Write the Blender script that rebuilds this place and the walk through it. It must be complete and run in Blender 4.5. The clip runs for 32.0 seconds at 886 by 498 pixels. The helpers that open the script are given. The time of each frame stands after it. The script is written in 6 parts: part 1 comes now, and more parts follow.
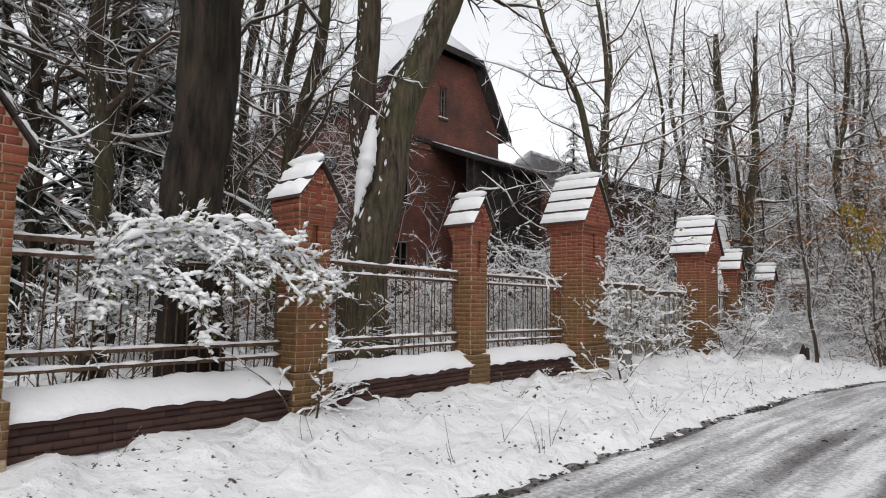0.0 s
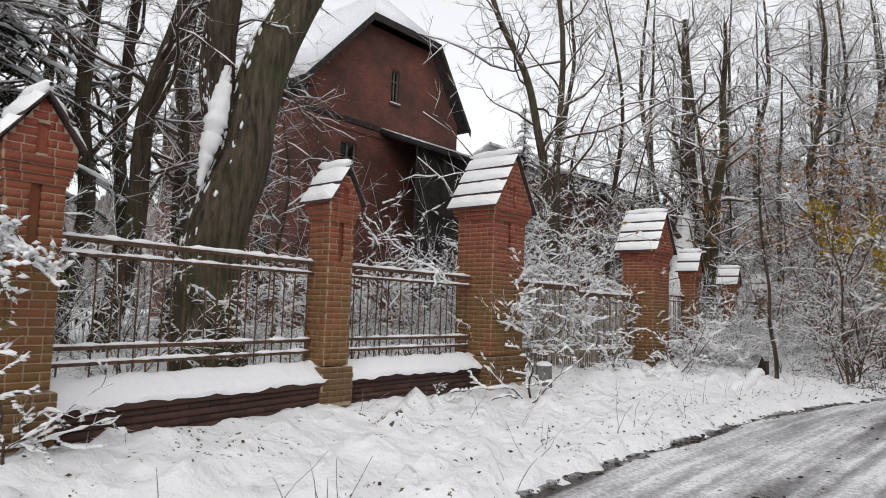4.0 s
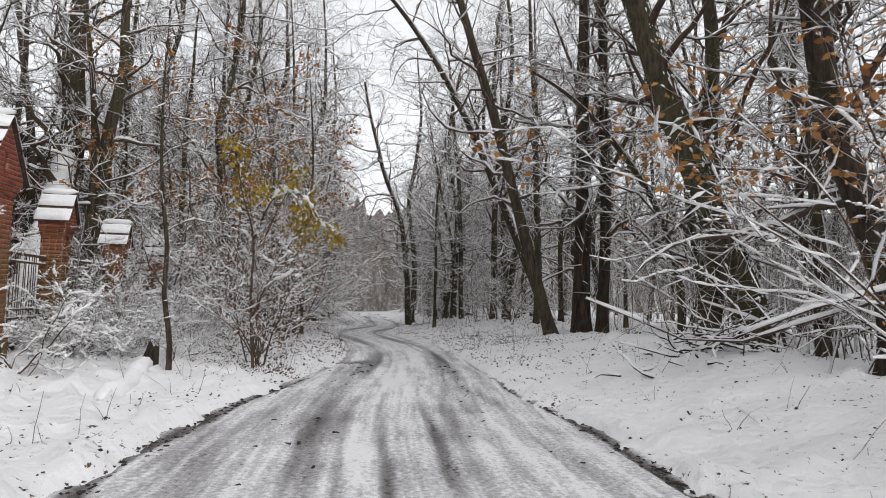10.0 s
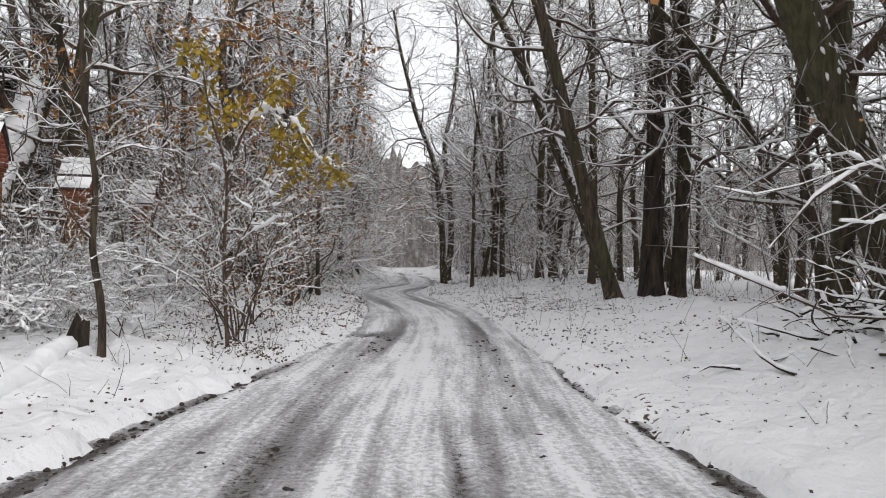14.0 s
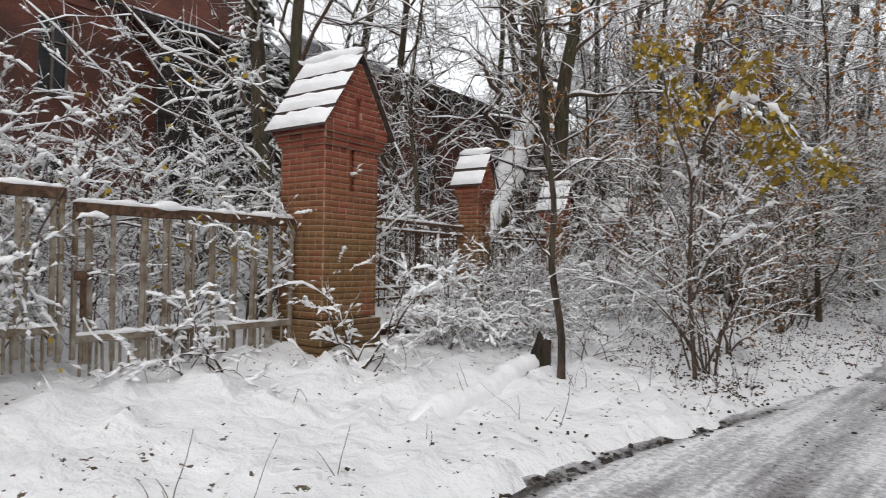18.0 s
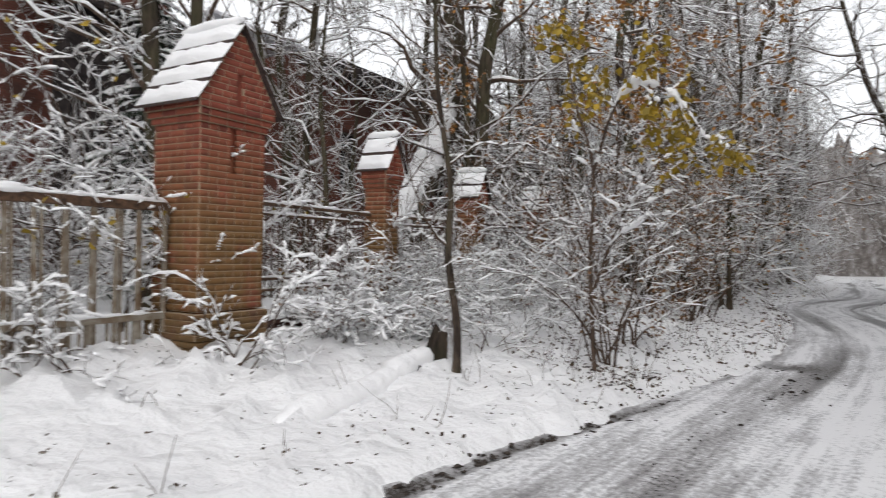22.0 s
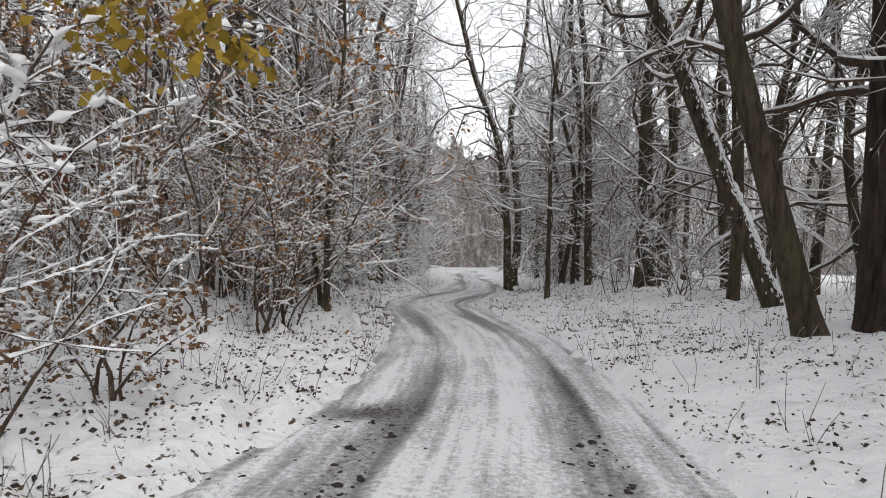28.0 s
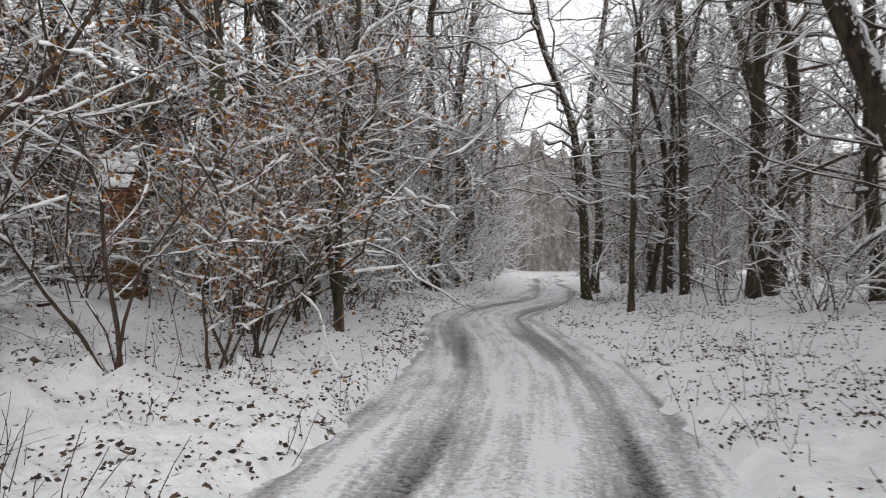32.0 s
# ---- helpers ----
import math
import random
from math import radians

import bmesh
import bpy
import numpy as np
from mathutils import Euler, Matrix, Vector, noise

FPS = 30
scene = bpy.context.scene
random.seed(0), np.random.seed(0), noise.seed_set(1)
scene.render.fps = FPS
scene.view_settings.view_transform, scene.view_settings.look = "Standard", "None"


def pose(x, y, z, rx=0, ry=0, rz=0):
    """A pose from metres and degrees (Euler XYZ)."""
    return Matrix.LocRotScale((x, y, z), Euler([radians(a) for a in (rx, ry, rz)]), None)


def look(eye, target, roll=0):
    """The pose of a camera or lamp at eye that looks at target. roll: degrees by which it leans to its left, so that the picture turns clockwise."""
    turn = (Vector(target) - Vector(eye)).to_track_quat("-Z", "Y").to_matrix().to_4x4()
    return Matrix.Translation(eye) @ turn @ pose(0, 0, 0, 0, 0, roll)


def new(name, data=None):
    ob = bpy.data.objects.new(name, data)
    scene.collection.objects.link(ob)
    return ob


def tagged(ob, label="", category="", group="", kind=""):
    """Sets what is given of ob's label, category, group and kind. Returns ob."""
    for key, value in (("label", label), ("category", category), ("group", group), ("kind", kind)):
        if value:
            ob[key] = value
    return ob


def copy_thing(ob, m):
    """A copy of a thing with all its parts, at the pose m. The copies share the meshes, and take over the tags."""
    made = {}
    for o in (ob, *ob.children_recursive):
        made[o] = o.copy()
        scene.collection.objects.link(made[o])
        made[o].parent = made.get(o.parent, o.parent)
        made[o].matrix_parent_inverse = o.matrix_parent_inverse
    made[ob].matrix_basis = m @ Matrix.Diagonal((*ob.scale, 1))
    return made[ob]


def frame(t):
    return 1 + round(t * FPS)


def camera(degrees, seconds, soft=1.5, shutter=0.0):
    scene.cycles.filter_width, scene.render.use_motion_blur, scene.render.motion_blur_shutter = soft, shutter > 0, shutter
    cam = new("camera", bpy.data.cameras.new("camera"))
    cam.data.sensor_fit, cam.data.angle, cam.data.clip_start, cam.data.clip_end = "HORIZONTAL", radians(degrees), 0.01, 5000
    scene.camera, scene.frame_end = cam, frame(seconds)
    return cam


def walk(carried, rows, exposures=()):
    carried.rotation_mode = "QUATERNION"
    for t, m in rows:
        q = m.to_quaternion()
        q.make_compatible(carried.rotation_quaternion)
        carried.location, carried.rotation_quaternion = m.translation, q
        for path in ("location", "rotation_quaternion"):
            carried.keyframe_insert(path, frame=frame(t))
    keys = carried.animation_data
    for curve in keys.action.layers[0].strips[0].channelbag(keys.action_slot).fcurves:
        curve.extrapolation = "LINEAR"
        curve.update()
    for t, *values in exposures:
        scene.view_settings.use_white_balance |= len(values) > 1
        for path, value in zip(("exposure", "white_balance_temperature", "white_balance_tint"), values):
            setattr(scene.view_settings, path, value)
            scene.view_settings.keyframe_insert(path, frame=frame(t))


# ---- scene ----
cam = camera(68.14, 32.0, 0.95, 0.35)
PATH = [
    (0, (0.000, 0.000, 1.634), (-0.001, 1.993, 1.806), 0.77),
    (0.5, (0.304, 0.185, 1.621), (0.293, 2.176, 1.810), 1.03),
    (1, (0.576, 0.438, 1.632), (0.563, 2.429, 1.819), 1.20),
    (1.5, (0.855, 0.712, 1.649), (0.855, 2.704, 1.834), 1.29),
    (2, (1.061, 1.030, 1.650), (1.056, 3.021, 1.830), 1.56),
    (2.5, (1.298, 1.312, 1.663), (1.310, 3.304, 1.839), 1.73),
    (4.5, (1.862, 2.750, 1.653), (1.936, 4.741, 1.829), 2.11),
    (5, (1.946, 3.236, 1.652), (2.218, 5.209, 1.830), 1.72),
    (5.5, (2.038, 3.643, 1.644), (2.380, 5.606, 1.819), 1.66),
    (6, (2.157, 3.988, 1.664), (2.724, 5.898, 1.833), 1.92),
    (6.5, (2.317, 4.366, 1.669), (3.157, 6.172, 1.841), 2.10),
    (7, (2.497, 4.752, 1.667), (3.695, 6.344, 1.844), 1.74),
    (7.5, (2.744, 5.147, 1.634), (4.117, 6.591, 1.807), 1.56),
    (8, (2.939, 5.507, 1.603), (4.395, 6.868, 1.774), 1.45),
    (8.5, (3.231, 5.864, 1.559), (4.740, 7.166, 1.728), 1.43),
    (9, (3.501, 6.199, 1.560), (5.017, 7.494, 1.724), 1.51),
    (9.5, (3.834, 6.509, 1.554), (5.370, 7.780, 1.711), 1.46),
    (10, (4.176, 6.866, 1.569), (5.717, 8.131, 1.721), 1.58),
    (10.5, (4.470, 7.204, 1.565), (6.005, 8.476, 1.719), 1.59),
    (11, (4.816, 7.507, 1.542), (6.349, 8.785, 1.677), 1.53),
    (11.5, (5.147, 7.844, 1.570), (6.675, 9.134, 1.610), 1.64),
    (12, (5.530, 8.108, 1.571), (7.050, 9.408, 1.587), 1.63),
    (12.5, (5.857, 8.359, 1.581), (7.368, 9.670, 1.592), 1.64),
    (13, (6.202, 8.561, 1.604), (7.705, 9.880, 1.615), 1.66),
    (13.5, (6.564, 8.773, 1.602), (8.059, 10.102, 1.616), 1.67),
    (15.5, (7.487, 9.560, 1.560), (8.591, 11.228, 1.575), 1.18),
    (16, (7.631, 9.674, 1.560), (8.493, 11.479, 1.587), 1.28),
    (16.5, (7.679, 9.790, 1.569), (8.403, 11.654, 1.594), 1.20),
    (17, (7.708, 9.821, 1.578), (8.267, 11.741, 1.606), 1.06),
    (17.5, (7.697, 9.840, 1.582), (8.076, 11.803, 1.613), 1.08),
    (18, (7.683, 9.850, 1.591), (7.898, 11.838, 1.626), 1.01),
    (18.5, (7.675, 9.879, 1.602), (7.715, 11.879, 1.636), 1.01),
    (19, (7.715, 9.879, 1.591), (7.475, 11.864, 1.627), 0.74),
    (19.5, (7.695, 9.911, 1.594), (7.335, 11.878, 1.631), 0.85),
    (20, (7.691, 9.923, 1.596), (7.269, 11.877, 1.630), 0.82),
    (20.5, (7.722, 9.913, 1.602), (7.268, 11.860, 1.631), 0.65),
    (21, (7.836, 9.894, 1.638), (7.388, 11.844, 1.644), 0.97),
    (21.5, (8.034, 9.977, 1.633), (8.089, 11.977, 1.637), 1.08),
    (22, (8.308, 10.201, 1.609), (8.704, 12.161, 1.610), 1.16),
    (22.5, (8.652, 10.419, 1.619), (9.321, 12.303, 1.610), 1.35),
    (23, (8.978, 10.705, 1.594), (9.856, 12.502, 1.587), 1.52),
    (23.5, (9.173, 11.010, 1.592), (10.087, 12.789, 1.580), 1.90),
    (24, (9.424, 11.321, 1.571), (10.298, 13.120, 1.560), 1.84),
    (24.5, (9.668, 11.590, 1.597), (10.418, 13.444, 1.586), 1.76),
    (25, (9.978, 11.813, 1.612), (10.781, 13.645, 1.605), 1.50),
    (25.5, (10.284, 12.040, 1.620), (11.296, 13.765, 1.611), 1.51),
    (26, (10.584, 12.329, 1.621), (11.804, 13.914, 1.614), 1.95),
    (26.5, (10.833, 12.564, 1.595), (12.133, 14.083, 1.596), 2.33),
    (28.5, (11.849, 13.560, 1.593), (13.194, 15.040, 1.594), 1.90),
    (29, (12.219, 13.813, 1.602), (13.593, 15.266, 1.602), 1.96),
    (29.5, (12.547, 14.075, 1.607), (13.892, 15.556, 1.607), 1.91),
    (30, (12.948, 14.306, 1.603), (14.269, 15.807, 1.605), 1.59),
    (30.5, (13.319, 14.553, 1.591), (14.629, 16.065, 1.594), 1.56),
    (31, (13.662, 14.784, 1.575), (14.960, 16.306, 1.578), 1.54),
    (31.5, (13.953, 15.035, 1.583), (15.191, 16.606, 1.585), 1.58),
    (32, (14.254, 15.321, 1.577), (15.371, 16.980, 1.582), 1.52),
]
walk(cam, [(t, look(eye, target, roll)) for t, eye, target, roll in PATH], [(0, 0.38), (9, 0.44), (13, 0.58), (16, 0.5), (20, 0.54), (26, 0.64), (32, 0.7)])

# ---- light ----
world = bpy.data.worlds.new("overcast_sky")
scene.world = world
world.use_nodes = True
wn, wl = world.node_tree.nodes, world.node_tree.links
sky = wn.new("ShaderNodeTexSky")
sky.sky_type, sky.sun_disc = "NISHITA", False
sky.sun_elevation, sky.sun_rotation = radians(32), radians(200)
sky.air_density, sky.dust_density, sky.ozone_density = 1.0, 1.0, 1.0
grey = wn.new("ShaderNodeHueSaturation")
grey.inputs["Saturation"].default_value = 0.25
wl.new(sky.outputs["Color"], grey.inputs["Color"])
cloud = wn.new("ShaderNodeMix")
cloud.data_type = "RGBA"
cloud.inputs[0].default_value = 0.7
cloud.inputs[7].default_value = (3.4, 3.38, 3.42, 1)
wl.new(grey.outputs["Color"], cloud.inputs[6])
wl.new(cloud.outputs[2], wn["Background"].inputs["Color"])
wn["Background"].inputs["Strength"].default_value = 0.205
sun = new("sun", bpy.data.lights.new("sun", "SUN"))
sun.data.energy, sun.data.angle, sun.data.color = 0.5, radians(45), (1.0, 0.97, 0.945)
sun.matrix_world = look((10, -20, 30), (14, 14, 0))


# ---- materials ----
def material(name, rough=0.8, metal=0.0):
    m = bpy.data.materials.new(name)
    m.use_nodes = True
    b = m.node_tree.nodes["Principled BSDF"]
    b.inputs["Roughness"].default_value, b.inputs["Metallic"].default_value = rough, metal
    b.inputs["Specular IOR Level"].default_value = 0.3
    return m, m.node_tree.nodes, m.node_tree.links, b


def ramp(nodes, links, source, stops):
    r = nodes.new("ShaderNodeValToRGB")
    while len(r.color_ramp.elements) < len(stops):
        r.color_ramp.elements.new(0.5)
    for e, (pos, col) in zip(r.color_ramp.elements, stops):
        e.position = pos
        e.color = (*col, 1) if len(col) == 3 else col
    links.new(source, r.inputs["Fac"])
    return r


def noise_tex(nodes, links, scale, detail=4.0, vector=None, rough=0.55):
    n = nodes.new("ShaderNodeTexNoise")
    n.inputs["Scale"].default_value, n.inputs["Detail"].default_value, n.inputs["Roughness"].default_value = scale, detail, rough
    if vector is not None:
        links.new(vector, n.inputs["Vector"])
    return n


def mix(nodes, links, fac, a, b, mode="MIX"):
    m = nodes.new("ShaderNodeMix")
    m.data_type, m.blend_type = "RGBA", mode
    for sock, v in ((m.inputs[0], fac), (m.inputs[6], a), (m.inputs[7], b)):
        if isinstance(v, (int, float)):
            sock.default_value = v
        elif isinstance(v, tuple):
            sock.default_value = (*v, 1)
        else:
            links.new(v, sock)
    return m.outputs[2]


def maths(nodes, links, op, a, b=0.0, c=None):
    m = nodes.new("ShaderNodeMath")
    m.operation = op
    for sock, v in zip(m.inputs, (a, b, c)):
        if v is None:
            continue
        if isinstance(v, (int, float)):
            sock.default_value = v
        else:
            links.new(v, sock)
    return m.outputs[0]


def bump(nodes, links, b, height, strength=0.4, distance=0.02):
    n = nodes.new("ShaderNodeBump")
    n.inputs["Strength"].default_value, n.inputs["Distance"].default_value = strength, distance
    links.new(height, n.inputs["Height"])
    links.new(n.outputs["Normal"], b.inputs["Normal"])
    return n


def coords(nodes):
    return nodes.new("ShaderNodeTexCoord").outputs["Object"]


def up_mask(nodes, links, low, high, grit):
    """How far a face looks up, broken up by a noise."""
    g = nodes.new("ShaderNodeNewGeometry")
    s = nodes.new("ShaderNodeSeparateXYZ")
    links.new(g.outputs["Normal"], s.inputs[0])
    z = maths(nodes, links, "ADD", s.outputs[2], maths(nodes, links, "MULTIPLY", maths(nodes, links, "SUBTRACT", grit, 0.5), 0.9))
    r = nodes.new("ShaderNodeMapRange")
    r.inputs["From Min"].default_value, r.inputs["From Max"].default_value = low, high
    links.new(z, r.inputs["Value"])
    return r.outputs[0]


SNOW_COL = (0.91, 0.905, 0.91)


def make_snow(name, litter=False):
    m, n, l, b = material(name, 0.75)
    c = coords(n)
    big, fine = noise_tex(n, l, 1.3, 3, c), noise_tex(n, l, 45, 4, c)
    col = ramp(n, l, big.outputs["Fac"], [(0.3, (0.83, 0.83, 0.84) if litter else (0.89, 0.89, 0.90)), (0.7, (0.89, 0.89, 0.895) if litter else (0.925, 0.925, 0.93))]).outputs[0]
    if litter:
        spots = noise_tex(n, l, 11.0, 6, c, 0.62)
        zone = noise_tex(n, l, 0.55, 2, c)
        v = maths(n, l, "ADD", spots.outputs["Fac"], maths(n, l, "MULTIPLY", maths(n, l, "SUBTRACT", zone.outputs["Fac"], 0.5), 0.4))
        dark = ramp(n, l, v, [(0.65, (0, 0, 0)), (0.675, (1, 1, 1))]).outputs[0]
        tone = ramp(n, l, fine.outputs["Fac"], [(0.35, (0.03, 0.025, 0.02)), (0.65, (0.16, 0.12, 0.08))]).outputs[0]
        col = mix(n, l, dark, col, tone)
    l.new(col, b.inputs["Base Color"])
    h = maths(n, l, "ADD", maths(n, l, "MULTIPLY", fine.outputs["Fac"], 0.5), maths(n, l, "MULTIPLY", noise_tex(n, l, 5.5, 3, c).outputs["Fac"], 3.2))
    if litter:
        clump = n.new("ShaderNodeTexVoronoi")
        clump.feature = "SMOOTH_F1"
        clump.inputs["Scale"].default_value, clump.inputs["Smoothness"].default_value = 6.5, 0.6
        warp = mix(n, l, 0.12, c, noise_tex(n, l, 4.0, 3, c).outputs["Color"], "ADD")
        l.new(warp, clump.inputs["Vector"])
        h = maths(n, l, "SUBTRACT", h, maths(n, l, "MULTIPLY", clump.outputs["Distance"], 1.5))
    bump(n, l, b, h, 0.55, 0.035 if litter else 0.02)
    b.inputs["Subsurface Weight"].default_value = 0.0
    return m


SNOW = make_snow("snow")
GROUND_SNOW = make_snow("littered_snow", True)


def make_bark(name, dark, light, moss=0.0, snow=0.0, scale=1.0):
    m, n, l, b = material(name, 0.9)
    c = coords(n)
    mp = n.new("ShaderNodeMapping")
    mp.inputs["Scale"].default_value = (14 * scale, 14 * scale, 2.2 * scale)
    l.new(c, mp.inputs["Vector"])
    ridges = noise_tex(n, l, 1.0, 6, mp.outputs[0], 0.65)
    patch = noise_tex(n, l, 1.1, 3, c)
    col = ramp(n, l, ridges.outputs["Fac"], [(0.35, dark), (0.68, light)]).outputs[0]
    if moss:
        mask = ramp(n, l, patch.outputs["Fac"], [(0.5 - moss * 0.2, (0, 0, 0)), (0.75, (moss, moss, moss))]).outputs[0]
        col = mix(n, l, mask, col, (0.075, 0.085, 0.03))
    if snow:
        grit = noise_tex(n, l, 6.0, 5, c)
        col = mix(n, l, up_mask(n, l, 0.62 - snow * 0.4, 0.72 - snow * 0.4, grit.outputs["Fac"]), col, SNOW_COL)
    l.new(col, b.inputs["Base Color"])
    bump(n, l, b, ridges.outputs["Fac"], 1.0, 0.06)
    return m


BARK = make_bark("grey_brown_bark", (0.018, 0.013, 0.010), (0.12, 0.088, 0.064), 0.5, 0.3)
BARK_MOSS = make_bark("mossy_bark", (0.018, 0.014, 0.010), (0.14, 0.108, 0.075), 0.6, 0.3)
BARK_DARK = make_bark("dark_bark", (0.008, 0.006, 0.005), (0.075, 0.053, 0.038), 0.25, 0.15, 0.8)
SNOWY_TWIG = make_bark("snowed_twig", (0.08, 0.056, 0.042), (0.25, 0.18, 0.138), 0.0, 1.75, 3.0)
# snowed twig again, paler: the haze of distance is put into its colour
HAZED_TWIG = make_bark("hazed_twig", (0.10, 0.075, 0.062), (0.28, 0.22, 0.185), 0.0, 1.75, 3.0)
OLD_BARK = make_bark("old_furrowed_bark", (0.003, 0.0025, 0.002), (0.05, 0.034, 0.025), 0.1, 0.05, 0.75)
TWIG = make_bark("twig_bark", (0.05, 0.034, 0.025), (0.19, 0.13, 0.095), 0.0, 0.5, 3.0)


def make_leaf(name, a, b_):
    m, n, l, b = material(name, 0.6)
    g = n.new("ShaderNodeNewGeometry")
    col = ramp(n, l, g.outputs["Random Per Island"], [(0.0, a), (1.0, b_)]).outputs[0]
    l.new(col, b.inputs["Base Color"])
    b.inputs["Transmission Weight"].default_value = 0.0
    return m


LEAF_YELLOW = make_leaf("yellow_leaf", (0.20, 0.14, 0.015), (0.42, 0.28, 0.03))
LEAF_ORANGE = make_leaf("orange_leaf", (0.18, 0.07, 0.02), (0.45, 0.22, 0.06))
LEAF_BROWN = make_leaf("brown_leaf", (0.08, 0.042, 0.022), (0.26, 0.14, 0.065))
LITTER = make_leaf("dark_leaf_litter", (0.022, 0.016, 0.012), (0.10, 0.062, 0.036))
LEAF_GREEN = make_leaf("olive_leaf", (0.05, 0.06, 0.015), (0.14, 0.13, 0.035))
NEEDLE = make_leaf("conifer_needles", (0.012, 0.022, 0.012), (0.03, 0.045, 0.022))


def make_brick(name, a, b_, moss):
    m, n, l, b = material(name, 0.85)
    c = n.new("ShaderNodeNewGeometry").outputs["Position"]
    o = n.new("ShaderNodeObjectInfo")
    col = ramp(n, l, o.outputs["Random"], [(0.0, a), (0.5, b_), (1.0, (a[0] * 0.72, a[1] * 0.7, a[2] * 0.8))]).outputs[0]
    fine = noise_tex(n, l, 60, 5, c)
    stain = noise_tex(n, l, 2.4, 4, c)
    col = mix(n, l, ramp(n, l, fine.outputs["Fac"], [(0.4, (0, 0, 0)), (0.75, (0.5, 0.5, 0.5))]).outputs[0], col, (0.07, 0.03, 0.02))
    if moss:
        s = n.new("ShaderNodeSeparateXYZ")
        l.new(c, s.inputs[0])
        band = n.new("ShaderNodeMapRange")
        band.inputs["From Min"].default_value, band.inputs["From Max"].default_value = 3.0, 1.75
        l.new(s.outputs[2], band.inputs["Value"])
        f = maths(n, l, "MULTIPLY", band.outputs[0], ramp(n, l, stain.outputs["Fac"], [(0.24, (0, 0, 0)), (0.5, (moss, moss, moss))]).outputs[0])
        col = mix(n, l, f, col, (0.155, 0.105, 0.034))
    l.new(col, b.inputs["Base Color"])
    bump(n, l, b, fine.outputs["Fac"], 0.5, 0.006)
    return m


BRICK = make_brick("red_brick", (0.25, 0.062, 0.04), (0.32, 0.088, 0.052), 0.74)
BRICK_DARK = make_brick("dark_plinth_brick", (0.055, 0.032, 0.027), (0.085, 0.045, 0.036), 0.0)


def make_plain(name, a, b_, scale, rough=0.85, metal=0.0, strength=0.4, snow=0.0):
    m, n, l, b = material(name, rough, metal)
    c = n.new("ShaderNodeNewGeometry").outputs["Position"]
    t = noise_tex(n, l, scale, 6, c, 0.65)
    col = ramp(n, l, t.outputs["Fac"], [(0.35, a), (0.65, b_)]).outputs[0]
    if snow:
        col = mix(n, l, up_mask(n, l, 0.55, 0.7, t.outputs["Fac"]), col, SNOW_COL)
    l.new(col, b.inputs["Base Color"])
    bump(n, l, b, t.outputs["Fac"], strength, 0.01)
    return m


MORTAR = make_plain("lime_mortar", (0.30, 0.215, 0.145), (0.44, 0.335, 0.23), 30)
RUST = make_plain("rusty_iron", (0.03, 0.018, 0.012), (0.15, 0.085, 0.05), 18, 0.7)
GATE_GREY = make_plain("weathered_grey_paint", (0.14, 0.09, 0.05), (0.33, 0.30, 0.25), 7, 0.75)
TILE = make_plain("dark_roof_tile", (0.03, 0.025, 0.025), (0.09, 0.06, 0.05), 20)
CONCRETE = make_plain("grey_concrete", (0.10, 0.10, 0.09), (0.22, 0.21, 0.2), 12)
DARK_WOOD = make_plain("dark_eaves_wood", (0.015, 0.012, 0.012), (0.05, 0.04, 0.038), 6)
FRAME_WOOD = make_plain("pale_window_wood", (0.08, 0.065, 0.055), (0.2, 0.17, 0.15), 9)
EARTH = make_plain("wet_earth", (0.02, 0.016, 0.014), (0.07, 0.055, 0.045), 16)


def make_house_brick():
    m, n, l, b = material("house_brick", 0.88)
    c = n.new("ShaderNodeSeparateXYZ")
    l.new(coords(n), c.inputs[0])
    flat = n.new("ShaderNodeCombineXYZ")
    l.new(maths(n, l, "ADD", c.outputs[0], c.outputs[1]), flat.inputs[0])
    l.new(c.outputs[2], flat.inputs[1])
    u = flat.outputs[0]
    t = n.new("ShaderNodeTexBrick")
    for key, v in (("Scale", 1.0), ("Brick Width", 0.26), ("Row Height", 0.075), ("Mortar Size", 0.006)):
        t.inputs[key].default_value = v
    t.inputs["Color1"].default_value, t.inputs["Color2"].default_value = (0.195, 0.06, 0.042, 1), (0.125, 0.04, 0.03, 1)
    t.inputs["Mortar"].default_value = (0.17, 0.115, 0.085, 1)
    l.new(u, t.inputs["Vector"])
    s = noise_tex(n, l, 0.5, 5, u, 0.6)
    col = mix(n, l, ramp(n, l, s.outputs["Fac"], [(0.38, (0, 0, 0)), (0.62, (0.85, 0.85, 0.85))]).outputs[0], t.outputs["Color"], (0.06, 0.036, 0.03))
    l.new(col, b.inputs["Base Color"])
    bump(n, l, b, t.outputs["Fac"], -0.4, 0.01)
    return m


HOUSE_BRICK = make_house_brick()


def make_roof_snow():
    m, n, l, b = material("snowed_tile_roof", 0.7)
    u = n.new("ShaderNodeUVMap").outputs["UV"]
    t = n.new("ShaderNodeTexBrick")
    for key, v in (("Scale", 1.0), ("Brick Width", 0.22), ("Row Height", 0.3), ("Mortar Size", 0.02), ("Mortar Smooth", 0.6)):
        t.inputs[key].default_value = v
    t.inputs["Color1"].default_value = t.inputs["Color2"].default_value = (0.84, 0.85, 0.88, 1)
    t.inputs["Mortar"].default_value = (0.55, 0.55, 0.58, 1)
    l.new(u, t.inputs["Vector"])
    l.new(t.outputs["Color"], b.inputs["Base Color"])
    bump(n, l, b, t.outputs["Fac"], -0.5, 0.04)
    return m


